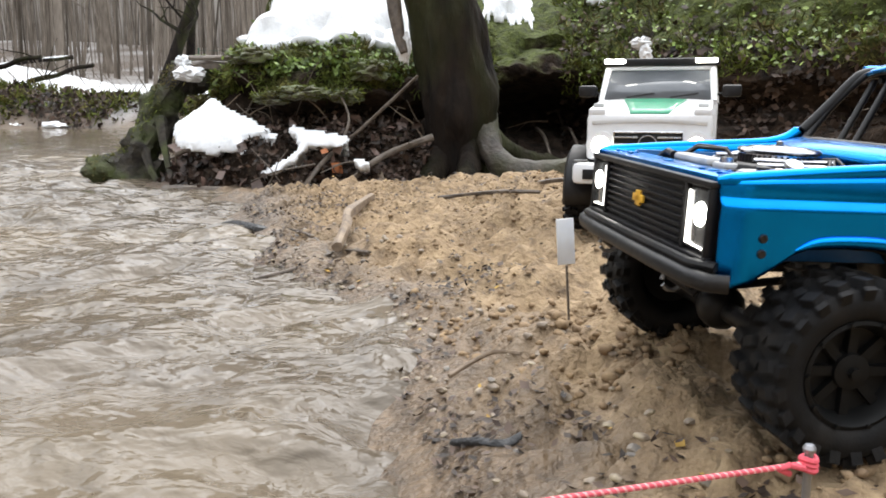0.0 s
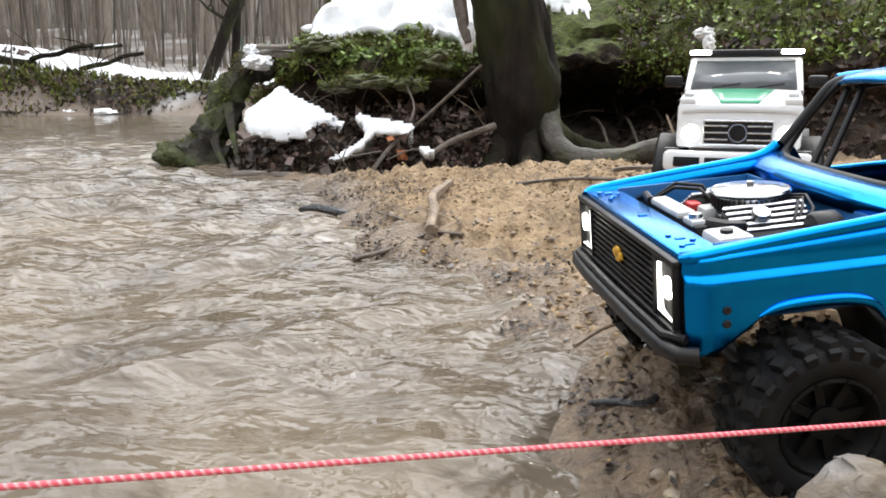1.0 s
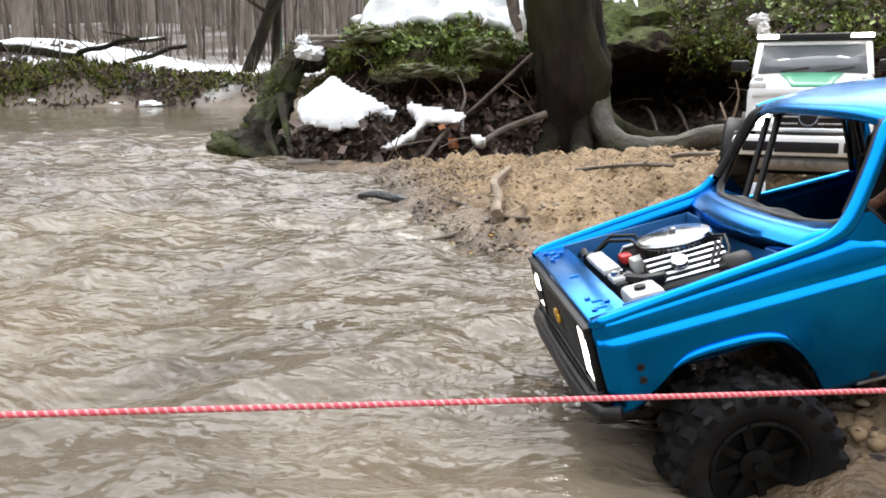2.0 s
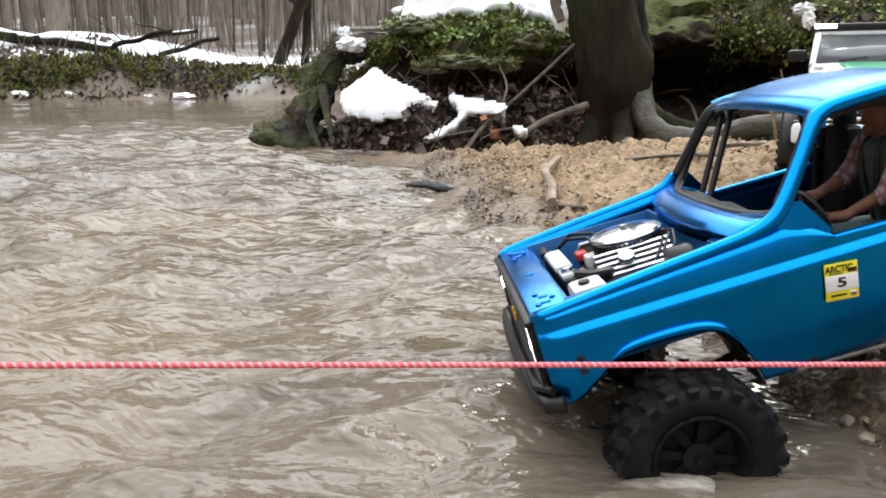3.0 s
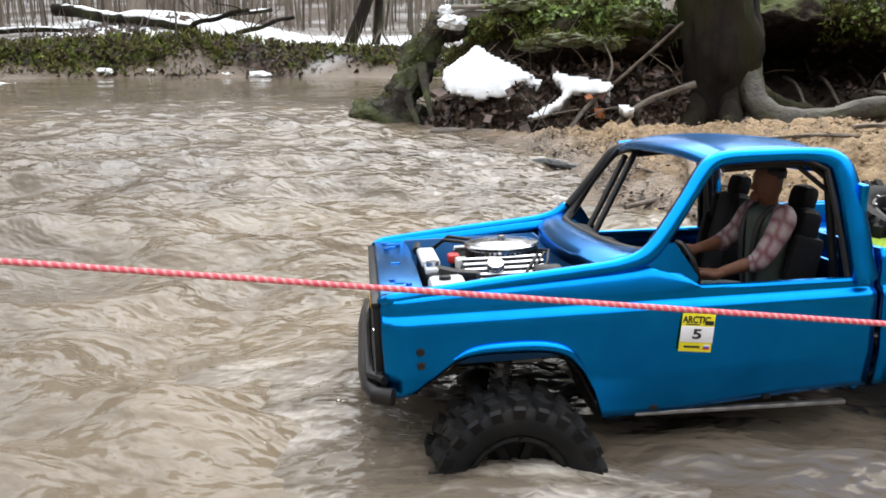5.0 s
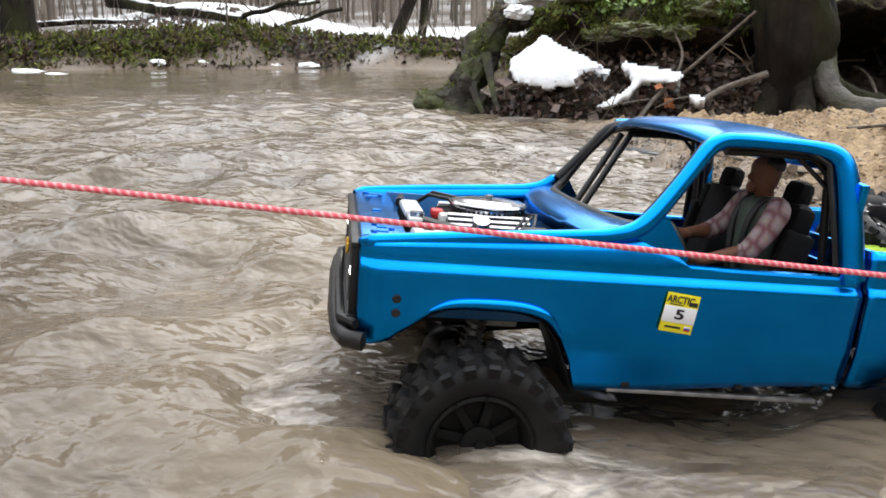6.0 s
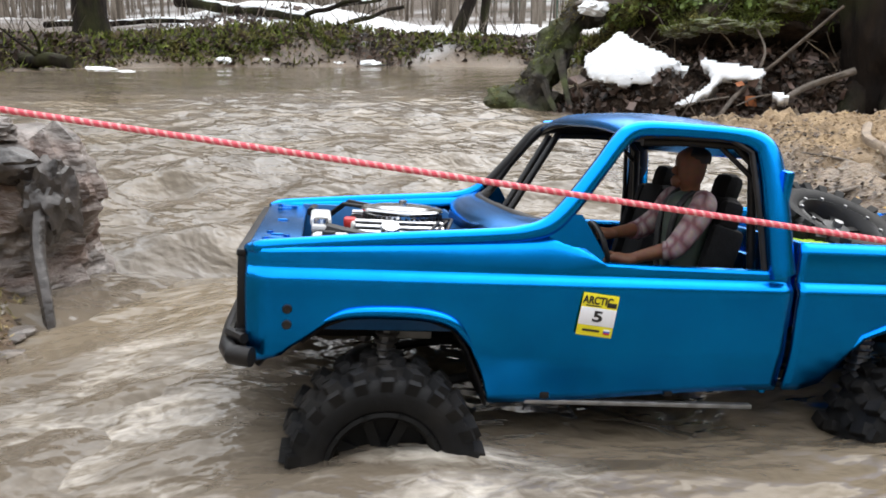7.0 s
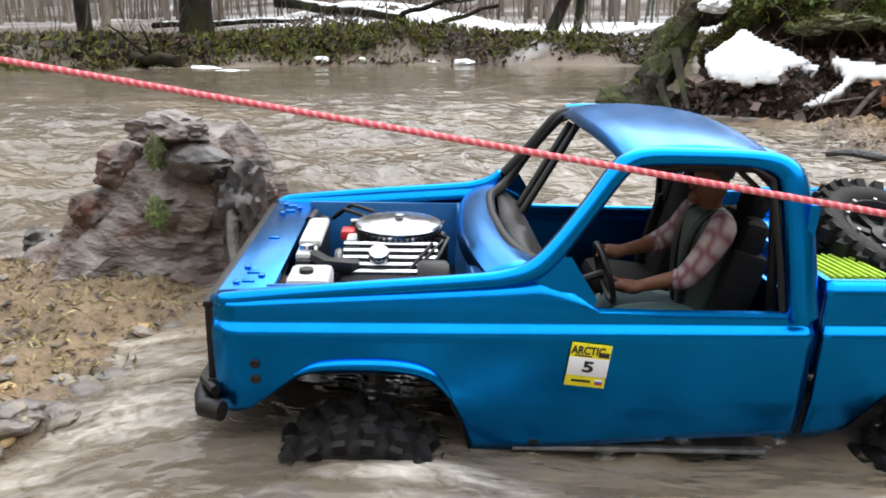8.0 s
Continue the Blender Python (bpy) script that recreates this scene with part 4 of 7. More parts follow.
        part("breather_cap", c, CHROME, cover)
    a = bmesh.new()
    lathe(a, [(0.010, -0.012), (0.010, -0.006), (0.0235, -0.005), (0.0235, -0.0035), (0.0225, -0.003), (0.0225, 0.0065), (0.0235, 0.007), (0.0245, 0.0085), (0.0235, 0.0098), (0.018, 0.0103), (0.017, 0.0109), (0.008, 0.0113), (0.004, 0.0120), (0, 0.0122)], 44, pose(-0.082, 0, 0.0015))
    af = part("air_filter", a, CHROME, t, "round chrome air filter with a pleated ring")
    p = bmesh.new()
    for k in range(44):
        m = pose(-0.082, 0, 0.0032) @ Matrix.Rotation(2 * math.pi * k / 44, 4, "Z")
        bmesh.ops.create_cube(p, size=1, matrix=m @ pose(0.0228, 0, 0) @ Matrix.Diagonal((0.0016, 0.0012, 0.0085, 1)))
    part("filter_pleats", p, BLACK, af)
    lathe(w := bmesh.new(), [(0.0022, 0), (0.0026, 0.002), (0, 0.0026)], 8, pose(-0.082, 0, 0.0135))
    part("wing_nut", w, CHROME, af)
    r = bmesh.new()
    box(r, (-0.0335, -0.006, -0.012), (0.009, 0.095, 0.026), 0.002)
    part("radiator", r, BLACK, t)
    r = bmesh.new()
    box(r, (-0.034, -0.008, 0.0025), (0.012, 0.050, 0.0045), 0.0016)
    box(r, (-0.034, 0.030, 0.0015), (0.010, 0.016, 0.004), 0.0012)
    part("radiator_tank", r, WHITE_PL, t, "white radiator tank")
    lathe(c := bmesh.new(), [(0.004, 0), (0.004, 0.003), (0, 0.0035)], 14, pose(-0.034, 0.030, 0.0035))
    part("radiator_cap", c, CHROME, t)
    k = bmesh.new()
    box(k, (-0.0395, 0.062, -0.0065), (0.021, 0.026, 0.017), 0.003)
    part("washer_tank", k, WHITE_PL, t, "white plastic washer tank")
    lathe(c := bmesh.new(), [(0.0035, 0), (0.0035, 0.002), (0, 0.0025)], 14, pose(-0.038, 0.064, 0.002))
    part("tank_cap", c, BLACK, t)
    for pts, rad, mt in ((((-0.038, 0.034, 0.0005), (-0.046, 0.045, 0.000), (-0.056, 0.042, -0.002), (-0.064, 0.03, -0.006)), 0.0042, BLACK),
                         (((-0.030, -0.06, -0.002), (-0.03, -0.045, 0.004), (-0.028, -0.03, 0.003)), 0.0028, BLACK),
                         (((-0.040, -0.050, 0.0), (-0.048, -0.04, 0.008), (-0.060, -0.026, 0.008), (-0.066, -0.018, 0.0)), 0.0013, BLACK),
                         (((-0.040, -0.058, -0.002), (-0.052, -0.048, 0.009), (-0.066, -0.036, 0.008), (-0.07, -0.03, -0.002)), 0.0013, BLACK),
                         (((-0.100, 0.008, 0.004), (-0.106, 0.02, 0.006), (-0.098, 0.034, 0.002), (-0.088, 0.044, -0.008)), 0.0010, BLACK),
                         (((-0.102, 0.004, 0.005), (-0.109, 0.018, 0.007), (-0.104, 0.036, 0.003), (-0.095, 0.045, -0.007)), 0.0010, BLACK),
                         (((-0.098, 0.010, 0.003), (-0.100, 0.026, 0.006), (-0.092, 0.038, 0.000), (-0.083, 0.046, -0.009)), 0.0010, BLACK),
                         (((-0.103, -0.004, 0.004), (-0.108, -0.02, 0.006), (-0.096, -0.036, 0.002), (-0.086, -0.044, -0.008)), 0.0010, BLACK)):
        h = bmesh.new()
        tube(h, pts, rad, 8)
        part("hose", h, mt, t)
    d = bmesh.new()
    lathe(d, [(0.007, -0.012), (0.007, 0.004), (0.005, 0.007), (0, 0.008)], 16, pose(-0.103, 0.0, -0.002))
    part("distributor", d, BLACK, t)
    d = bmesh.new()
    lathe(d, [(0.009, -0.008), (0.0105, -0.006), (0.0105, 0.006), (0.009, 0.008), (0, 0.008)], 18, pose(-0.100, 0.055, -0.005, 0, 90))
    part("alternator", d, BLACK, t)
    d = bmesh.new()
    box(d, (-0.058, -0.006, -0.004), (0.012, 0.014, 0.010), 0.002)
    part("water_pump", d, WHITE_PL, t)
    d = bmesh.new()
    box(d, (-0.052, -0.018, -0.001), (0.008, 0.012, 0.006), 0.0015)
    part("fuel_pump", d, RED_PL, t, "red plastic pump")
    d = bmesh.new()
    lathe(d, [(0.012, 0), (0.013, 0.002), (0.012, 0.004), (0, 0.004)], 20, pose(-0.050, 0.0, -0.018, 0, 90))
    part("pulley", d, STEEL, t)

    # chassis and axles
    for s in (1, -1):
        c = bmesh.new()
        tube(c, [(0.0, s * 0.038, -0.052), (-0.11, s * 0.038, -0.052), (-0.14, s * 0.038, -0.066), (-0.27, s * 0.038, -0.066), (-0.31, s * 0.038, -0.05), (-0.47, s * 0.038, -0.05)], 0.006, 4)
        part("frame_rail", c, BLACK, t)
        for x in (-0.066, -0.350):
            c = bmesh.new()
            tube(c, [(x - 0.01, s * 0.05, -0.032), (x, s * 0.055, -0.085)], 0.0045, 8)
            for q in range(9):
                lathe(c, [(0.0062, -0.001), (0.0068, 0), (0.0062, 0.001)], 12, pose(x - 0.008 + q * 0.0008, s * (0.051 + q * 0.0004), -0.04 - q * 0.004))
            part("shock_absorber", c, STEEL, t)
            c = bmesh.new()
            tube(c, [(x, s * 0.045, -0.088), (-0.205 + (0.04 if x > -0.2 else -0.04), s * 0.035, -0.074)], 0.003, 8)
            part("suspension_link", c, BLACK, t)
    for x in (-0.066, -0.350):
        c = bmesh.new()
        tube(c, [(x, -0.098, -0.095), (x, 0.098, -0.095)], 0.0065, 12)
        bmesh.ops.create_icosphere(c, subdivisions=2, radius=0.016, matrix=pose(x, -0.02, -0.094))
        part("axle", c, BLACK, t)
    c = bmesh.new()
    box(c, (-0.2, 0, -0.070), (0.09, 0.07, 0.016), 0.005)
    part("gearbox_skid", c, BLACK, t)
    c = bmesh.new()
    box(c, (-0.085, 0.045, -0.053), (0.022, 0.014, 0.006), 0.001, (8, 0, 0))
    part("servo_plate", c, WHITE_PL, t)

    # load bed
    b = bmesh.new()
    box(b, (-0.376, 0, -0.032), (0.198, 0.19, 0.004), 0.001)
    box(b, (-0.2795, 0, -0.010), (0.004, 0.196, 0.044), 0.001)
    box(b, (-0.4735, 0, -0.014), (0.005, 0.20, 0.054), 0.0015)
    for s in (1, -1):
        box(b, (-0.35, s * 0.080, -0.018), (0.09, 0.030, 0.026), 0.006)
        box(b, (-0.376, s * 0.0945, -0.010), (0.197, 0.003, 0.042), 0.001)
    part("load_bed", b, BLUE, t)
    ty, ri, bo = wheel_meshes(0.044, 0.036)
    sp = part("spare_tyre", ty, RUBBER, t, "black knobbly spare tyre lying in the bed")
    sp.matrix_basis = pose(-0.347, 0.02, 0.003, 66, 0, 18)
    rm = part("rim", ri, BLACK, sp)
    part("wheel_bolts", bo, STEEL, sp)
    cl = bmesh.new()
    box(cl, (-0.302, 0.060, -0.012), (0.036, 0.040, 0.036), 0.005, (0, 0, 6))
    for k in range(9):
        box(cl, (-0.286 - k * 0.004, 0.0605, 0.0068), (0.0018, 0.038, 0.0016), 0.0005, (0, 0, 6))
    part("folded_towel", cl, LIME, t, "folded lime green cloth bundle")

    # cabin
    ds = bmesh.new()
    rows = []
    for k in np.linspace(-1, 1, 15):
        rows.append([(-0.139 - 0.006 * abs(k), k * 0.088, 0.0125), (-0.152, k * 0.087, 0.0105 + 0.0015 * math.sin(k * 9)), (-0.159, k * 0.086, 0.004), (-0.160, k * 0.086, -0.018), (-0.150, k * 0.086, -0.03)])
    sheet(ds, rows)
    thick(part("dashboard", ds, BLACK, t), 0.002)
    for y in (0.043, -0.043):
        s = bmesh.new()
        box(s, (-0.216, y, -0.036), (0.048, 0.046, 0.014), 0.006, (0, -6, 0))
        box(s, (-0.2455, y, -0.002), (0.012, 0.040, 0.066), 0.0055, (0, -14, 0))
        for q in (-1, 1):
            box(s, (-0.2425, y + q * 0.0205, -0.010), (0.020, 0.008, 0.050), 0.0038, (0, -14, 0))
            box(s, (-0.2490, y + q * 0.0175, 0.018), (0.013, 0.009, 0.022), 0.004, (0, -14, 0))
        box(s, (-0.2555, y, 0.0345), (0.011, 0.021, 0.017), 0.005, (0, -14, 0))
        part("seat", s, SEAT_CLOTH, t).matrix_basis = pose(-0.008, 0, 0)
    st = bmesh.new()
    lathe(st, [(0.0155 + 0.0016 * math.cos(a), 0.0016 * math.sin(a)) for a in np.linspace(0, 2 * math.pi, 9)], 26, pose(-0.1895, 0.043, -0.0035, 0, -74))
    tube(st, [(-0.160, 0.043, -0.014), (-0.1895, 0.043, -0.0035)], 0.0022, 8)
    for a in (0, 120, 240):
        m = pose(-0.1895, 0.043, -0.0035, 0, -74) @ Matrix.Rotation(radians(a), 4, "Z")
        tube(st, [m @ Vector((0, 0, 0)), m @ Vector((0.0155, 0, 0))], 0.0012, 6)
    part("steering_wheel", st, BLACK, t)
    lever = bmesh.new()
    tube(lever, [(-0.165, 0.0, -0.045), (-0.176, 0.0, -0.012)], 0.0014, 6)
    bmesh.ops.create_icosphere(lever, subdivisions=2, radius=0.0032, matrix=pose(-0.176, 0, -0.011))
    part("gear_lever", lever, BLACK, t)

    build_figure(t)
    build_sticker(t)

    first = wheel(t, "wheel", (-0.066, 0.108, -0.088))
    wheels = [first] + [wheel(t, "wheel", p, first, p[1] < 0) for p in ((-0.066, -0.108, -0.088), (-0.350, 0.108, -0.088), (-0.350, -0.108, -0.088))]
    return t, wheels


def build_figure(t):
    """The seated doll, one plain mesh."""
    bm = bmesh.new()
    paint = []

    def blob(pts, radii, colour, seg=14, flatten=1.0, rings=12, second=None):
        """A limb through points; with a second colour it is checked like cloth."""
        line = [(*p, r) for p, r in zip(pts, radii)]
        fine = [along(line, k / rings) for k in range(rings + 1)]
        tube(bm, [p[:3] for p in fine], [float(p[3]) for p in fine], seg, flatten=flatten)
        for k in range(rings + 1):
            for q in range(seg):
                paint.append(second if second and (k % 3 == 0 or q % 4 == 0) else colour)

    skin, vest, strap, plaid, check, jeans, hair = (0.19, 0.075, 0.036), (0.055, 0.075, 0.058), (0.012, 0.012, 0.013), (0.36, 0.27, 0.27), (0.15, 0.05, 0.06), (0.10, 0.16, 0.16), (0.022, 0.015, 0.012)
    y = 0.043
    blob([(-0.238, y, -0.030), (-0.239, y, -0.016), (-0.2405, y, 0.004), (-0.242, y, 0.020), (-0.2425, y, 0.0285), (-0.2425, y, 0.0325)], [0.012, 0.0135, 0.0155, 0.0165, 0.0135, 0.006], vest, 18, 0.78, 16)
    for q in (1, -1):
        blob([(-0.2290, y + q * 0.005, -0.020), (-0.2275, y + q * 0.007, 0.0), (-0.2300, y + q * 0.009, 0.020), (-0.2385, y + q * 0.009, 0.0315), (-0.2480, y + q * 0.009, 0.027)], [0.0026] * 5, strap, 8, 0.6)
    blob([(-0.2425, y, 0.028), (-0.2415, y, 0.034), (-0.2405, y, 0.0385), (-0.2405, y, 0.045), (-0.2410, y, 0.051), (-0.2418, y, 0.0555)], [0.0056, 0.0054, 0.0076, 0.0086, 0.0086, 0.0046], skin, 18)
    blob([(-0.2335, y, 0.0480), (-0.2318, y, 0.0445), (-0.2312, y, 0.0430), (-0.2335, y, 0.0415)], [0.0010, 0.0015, 0.0018, 0.0008], skin, 10)
    blob([(-0.2355, y, 0.0385), (-0.2330, y, 0.0372), (-0.2350, y, 0.0350)], [0.0032, 0.0036, 0.0020], skin, 10)
    blob([(-0.2425, y, 0.0480), (-0.2425, y, 0.0530), (-0.2420, y, 0.0575)], [0.0086, 0.0088, 0.0030], hair, 18)
    for q in (1, -1):
        hand = (-0.2020, y + 0.013, -0.0070) if q > 0 else (-0.1985, y - 0.013, 0.0040)
        elbow = (-0.2245, y + 0.023, 0.0020) if q > 0 else (-0.2230, y - 0.024, 0.0060)
        wrist = tuple(0.3 * a + 0.7 * b for a, b in zip(elbow, hand))
        cuff = tuple(0.78 * a + 0.22 * b for a, b in zip(elbow, hand))
        blob([(-0.2425, y + q * 0.013, 0.0290), (-0.2405, y + q * 0.0205, 0.0255), (-0.2335, y + q * 0.023, 0.0140), elbow, cuff], [0.0050, 0.0072, 0.0068, 0.0060, 0.0052], plaid, 16, 1.0, 18, check)
        blob([elbow, cuff, wrist, hand], [0.0040, 0.0042, 0.0034, 0.0028], skin)
        blob([wrist, hand, (hand[0] + 0.006, hand[1] - q * 0.001, hand[2] + 0.001), (hand[0] + 0.0105, hand[1] - q * 0.002, hand[2] - 0.001)], [0.0028, 0.0048, 0.0040, 0.0016], skin, 10, 0.75)
        for f in (-1, 0, 1):
            tip = (hand[0] + 0.0115, hand[1] - q * 0.004, hand[2] + 0.0026 * f + 0.0015)
            blob([(hand[0] + 0.004, hand[1], hand[2] + 0.0022 * f), tip], [0.0013, 0.0010], skin, 7, 1.0, 3)
        blob([(-0.238, y + q * 0.008, -0.028), (-0.214, y + q * 0.011, -0.0245), (-0.194, y + q * 0.012, -0.0245)], [0.0088, 0.0084, 0.0068], jeans)
        blob([(-0.195, y + q * 0.012, -0.0245), (-0.182, y + q * 0.012, -0.036), (-0.174, y + q * 0.012, -0.052)], [0.0066, 0.0056, 0.0048], jeans)
    me = bpy.data.meshes.new("driver_figure")
    bm.to_mesh(me)
    bm.free()
    me.shade_smooth()
    col = me.attributes.new("paint", "FLOAT_COLOR", "POINT")
    col.data.foreach_set("color", np.array([(*c, 1) for c in paint], float).ravel())
    me.materials.append(FIGURE)
    ob = new("driver_figure", me)
    ob.parent = t
    tagged(ob, "seated doll in a dark vest and plaid sleeves")


def text_mesh(body, size, m, material, parent, name):
    cu = bpy.data.curves.new(name, "FONT")
    cu.body, cu.size, cu.align_x, cu.align_y, cu.extrude, cu.offset = body, size, "CENTER", "CENTER", 0.00008, size * 0.03
    tmp = new(name, cu)
    dg = bpy.context.evaluated_depsgraph_get()
    me = bpy.data.meshes.new_from_object(tmp.evaluated_get(dg))
    bpy.data.objects.remove(tmp)
    bpy.data.curves.remove(cu)
    me.materials.clear()
    me.materials.append(material)
    ob = new(name, me)
    ob.parent = parent
    ob.matrix_basis = m
    return ob


def build_sticker(t):
    """Yellow and white entry sticker on the door, set a little askew."""
    m = pose(-0.1695, 0.1070, -0.027, 92.5, 0, 180) @ pose(0, 0, 0, 0, 0, -6.5)
    s = bmesh.new()
    box(s, (0, 0, 0), (0.0185, 0.0215, 0.0004), 0.0001)
    st = part("sticker", s, STICKER_YELLOW, t, "yellow and white numbered race sticker")
    st.matrix_basis = m
    s = bmesh.new()
    box(s, (0, -0.0008, 0.0003), (0.0185, 0.0090, 0.0003), 0.0001)
    part("number_field", s, STICKER_WHITE, st)
    text_mesh("5", 0.0075, pose(0, -0.0008, 0.0006) @ Matrix.Diagonal((1.5, 1, 1, 1)), INK, st, "number")
    text_mesh("ARCTIC", 0.0046, pose(-0.0012, 0.0072, 0.0004) @ Matrix.Diagonal((0.95, 1.15, 1, 1)), INK, st, "lettering")
    s = bmesh.new()
    box(s, (0.0062, 0.0058, 0.0003), (0.005, 0.0024, 0.0002), 0.0001)
    box(s, (-0.003, 0.0046, 0.0003), (0.008, 0.0006, 0.0002), 0.0001)
    box(s, (-0.002, -0.0079, 0.0003), (0.009, 0.0012, 0.0002), 0.0001)
    part("print_bar", s, INK, st)
    for k, mt in enumerate((STICKER_WHITE, FLAG_BLUE, FLAG_RED)):
        s = bmesh.new()
        box(s, (0.0062, -0.0070 - k * 0.0009, 0.0003), (0.0034, 0.0009, 0.0002), 0.00005)
        part("flag_stripe", s, mt, st)

# ---- the white model off-roader: x ahead, y to its left, z up from the sand ----
WHITE_PAINT = mat("white_car_paint", (0.80, 0.81, 0.82), (0.76, 0.77, 0.78), rough=0.3, scale=60, coat=0.5, rvar=0.05, c3=(0.6, 0.56, 0.5), scale3=14, amount3=0.2)
GREEN_PAINT = mat("green_decal", (0.01, 0.30, 0.15), (0.01, 0.26, 0.13), rough=0.35, scale=60, coat=0.4)
# dark tint with a grey lift in the base colour for reflected sky
TINTED = mat("tinted_glass", (0.15, 0.16, 0.175), (0.11, 0.118, 0.13), rough=0.08, scale=20, coat=0.6)
SILVER = mat("silver_trim", (0.6, 0.61, 0.62), (0.5, 0.5, 0.51), rough=0.25, metal=0.9, scale=80)


def build_suv():
    t = tagged(new("off_road_wagon"), "white model off-road wagon with green bonnet stripe and lit lamps", "toy car")
    t.matrix_basis = pose(0.239, 1.9415, 0.074, 0, 0, -103) @ Matrix.Diagonal((0.94, 0.94, 0.94, 1))
    # x = 0.24 is the front bumper's face
    b = bmesh.new()
    box(b, (0.155, 0, 0.137), (0.125, 0.158, 0.060), 0.006)
    part("front_body", b, WHITE_PAINT, t)
    b = bmesh.new()
    sheet(b, [[(x, y * 0.072, z + 0.0025 * (1 - y * y)) for y in np.linspace(-1, 1, 11)] for x, z in ((0.2195, 0.154), (0.214, 0.164), (0.19, 0.170), (0.15, 0.178), (0.112, 0.185))])
    thick(part("bonnet", b, WHITE_PAINT, t), 0.004)
    b = bmesh.new()
    sheet(b, [[(x, y * w, z + 0.004 + 0.0025 * (1 - (y * w / 0.072) ** 2)) for y in np.linspace(-1, 1, 7)] for x, z, w in ((0.213, 0.1615, 0.024), (0.19, 0.1672, 0.028), (0.15, 0.1752, 0.036), (0.120, 0.181, 0.042))])
    thick(part("bonnet_stripe", b, GREEN_PAINT, t, "green bonnet stripe"), 0.001)
    for s in (1, -1):
        b = bmesh.new()
        box(b, (0.168, s * 0.066, 0.1745), (0.098, 0.022, 0.010), 0.003, (0, 7, 0))
        part("wing_top", b, WHITE_PAINT, t)
        b = bmesh.new()
        box(b, (0.196, s * 0.066, 0.177), (0.018, 0.013, 0.007), 0.002)
        part("turn_signal", b, WHITE_PL, t)
    b = bmesh.new()
    box(b, (-0.065, 0, 0.134), (0.31, 0.164, 0.104), 0.006)
    part("cabin_body", b, WHITE_PAINT, t)
    b = bmesh.new()
    box(b, (-0.085, 0, 0.2310), (0.290, 0.156, 0.007), 0.003)
    part("roof", b, WHITE_PAINT, t)
    for s in (1, -1):
        for lo, hi in (((0.094, s * 0.077, 0.183), (0.057, s * 0.0735, 0.229)), ((-0.03, s * 0.078, 0.183), (-0.03, s * 0.074, 0.225)), ((-0.13, s * 0.078, 0.183), (-0.13, s * 0.074, 0.225)), ((-0.215, s * 0.078, 0.183), (-0.215, s * 0.074, 0.225))):
            b = bmesh.new()
            tube(b, [lo, hi], 0.005, 8)
            part("pillar", b, WHITE_PAINT, t)
    b = bmesh.new()
    sheet(b, [[(0.0945, y * 0.074, 0.187) for y in (-1, 0, 1)], [(0.058, y * 0.070, 0.2280) for y in (-1, 0, 1)]])
    thick(part("windscreen", b, TINTED, t, "dark tinted windscreen, greyed for reflected sky"), 0.002)
    for s in (1, -1):
        for x0, x1 in ((0.075, -0.025), (-0.035, -0.125), (-0.135, -0.21)):
            b = bmesh.new()
            sheet(b, [[(x0, s * 0.0785, 0.186), (x1, s * 0.0785, 0.186)], [(x0 - (0.024 if x0 > 0 else 0), s * 0.0745, 0.223), (x1, s * 0.0745, 0.223)]])
            thick(part("side_window", b, TINTED, t), 0.0015)
        w = bmesh.new()
        tube(w, [(0.101, s * 0.030 - 0.012, 0.189), (0.096, s * 0.030 + 0.004, 0.1915), (0.0915, s * 0.030 + 0.026, 0.195)], 0.0013, 6)
        part("wiper", w, BLACK, t)
        m = bmesh.new()
        box(m, (0.075, s * 0.100, 0.198), (0.014, 0.026, 0.017), 0.004)
        tube(m, [(0.078, s * 0.078, 0.193), (0.077, s * 0.090, 0.195)], 0.002, 6)
        part("wing_mirror", m, BLACK, t)
        f = bmesh.new()
        rows = []
        for a in np.linspace(-15, 195, 16):
            ca, sa = math.cos(radians(a)), math.sin(radians(a))
            rows.append([(0.150 + 0.064 * ca, s * 0.070, 0.062 + 0.060 * sa), (0.150 + 0.066 * ca, s * 0.105, 0.062 + 0.062 * sa), (0.150 + 0.063 * ca, s * 0.109, 0.060 + 0.058 * sa)])
        sheet(f, rows)
        thick(part("wheel_flare", f, BLACK, t), 0.003)
        f = bmesh.new()
        rows = []
        for a in np.linspace(-15, 195, 16):
            ca, sa = math.cos(radians(a)), math.sin(radians(a))
            rows.append([(-0.15 + 0.064 * ca, s * 0.070, 0.062 + 0.060 * sa), (-0.15 + 0.066 * ca, s * 0.105, 0.062 + 0.062 * sa)])
        sheet(f, rows)
        thick(part("wheel_flare", f, BLACK, t), 0.003)
        h = bmesh.new()
        lathe(h, [(0.0115, 0), (0.011, 0.003), (0, 0.0045)], 24, pose(0.2175, s * 0.060, 0.1265, 0, 90))
        part("headlight", h, LED, t, "lit round headlight")
        h = bmesh.new()
        lathe(h, [(0.0185, 0), (0.0185, 0.0035), (0.0115, 0.0035), (0.0115, 0)], 24, pose(0.2165, s * 0.060, 0.1265, 0, 90))
        part("headlight_ring", h, WHITE_PAINT, t)
        g = bmesh.new()
        box(g, (0.240, s * 0.062, 0.0895), (0.004, 0.034, 0.013), 0.001)
        part("air_inlet", g, BLACK, t)
        g = bmesh.new()
        box(g, (0.236, s * 0.082, 0.1065), (0.006, 0.018, 0.003), 0.001)
        part("running_light", g, LENS, t)
    g = bmesh.new()
    box(g, (0.2165, 0, 0.128), (0.006, 0.086, 0.032), 0.003)
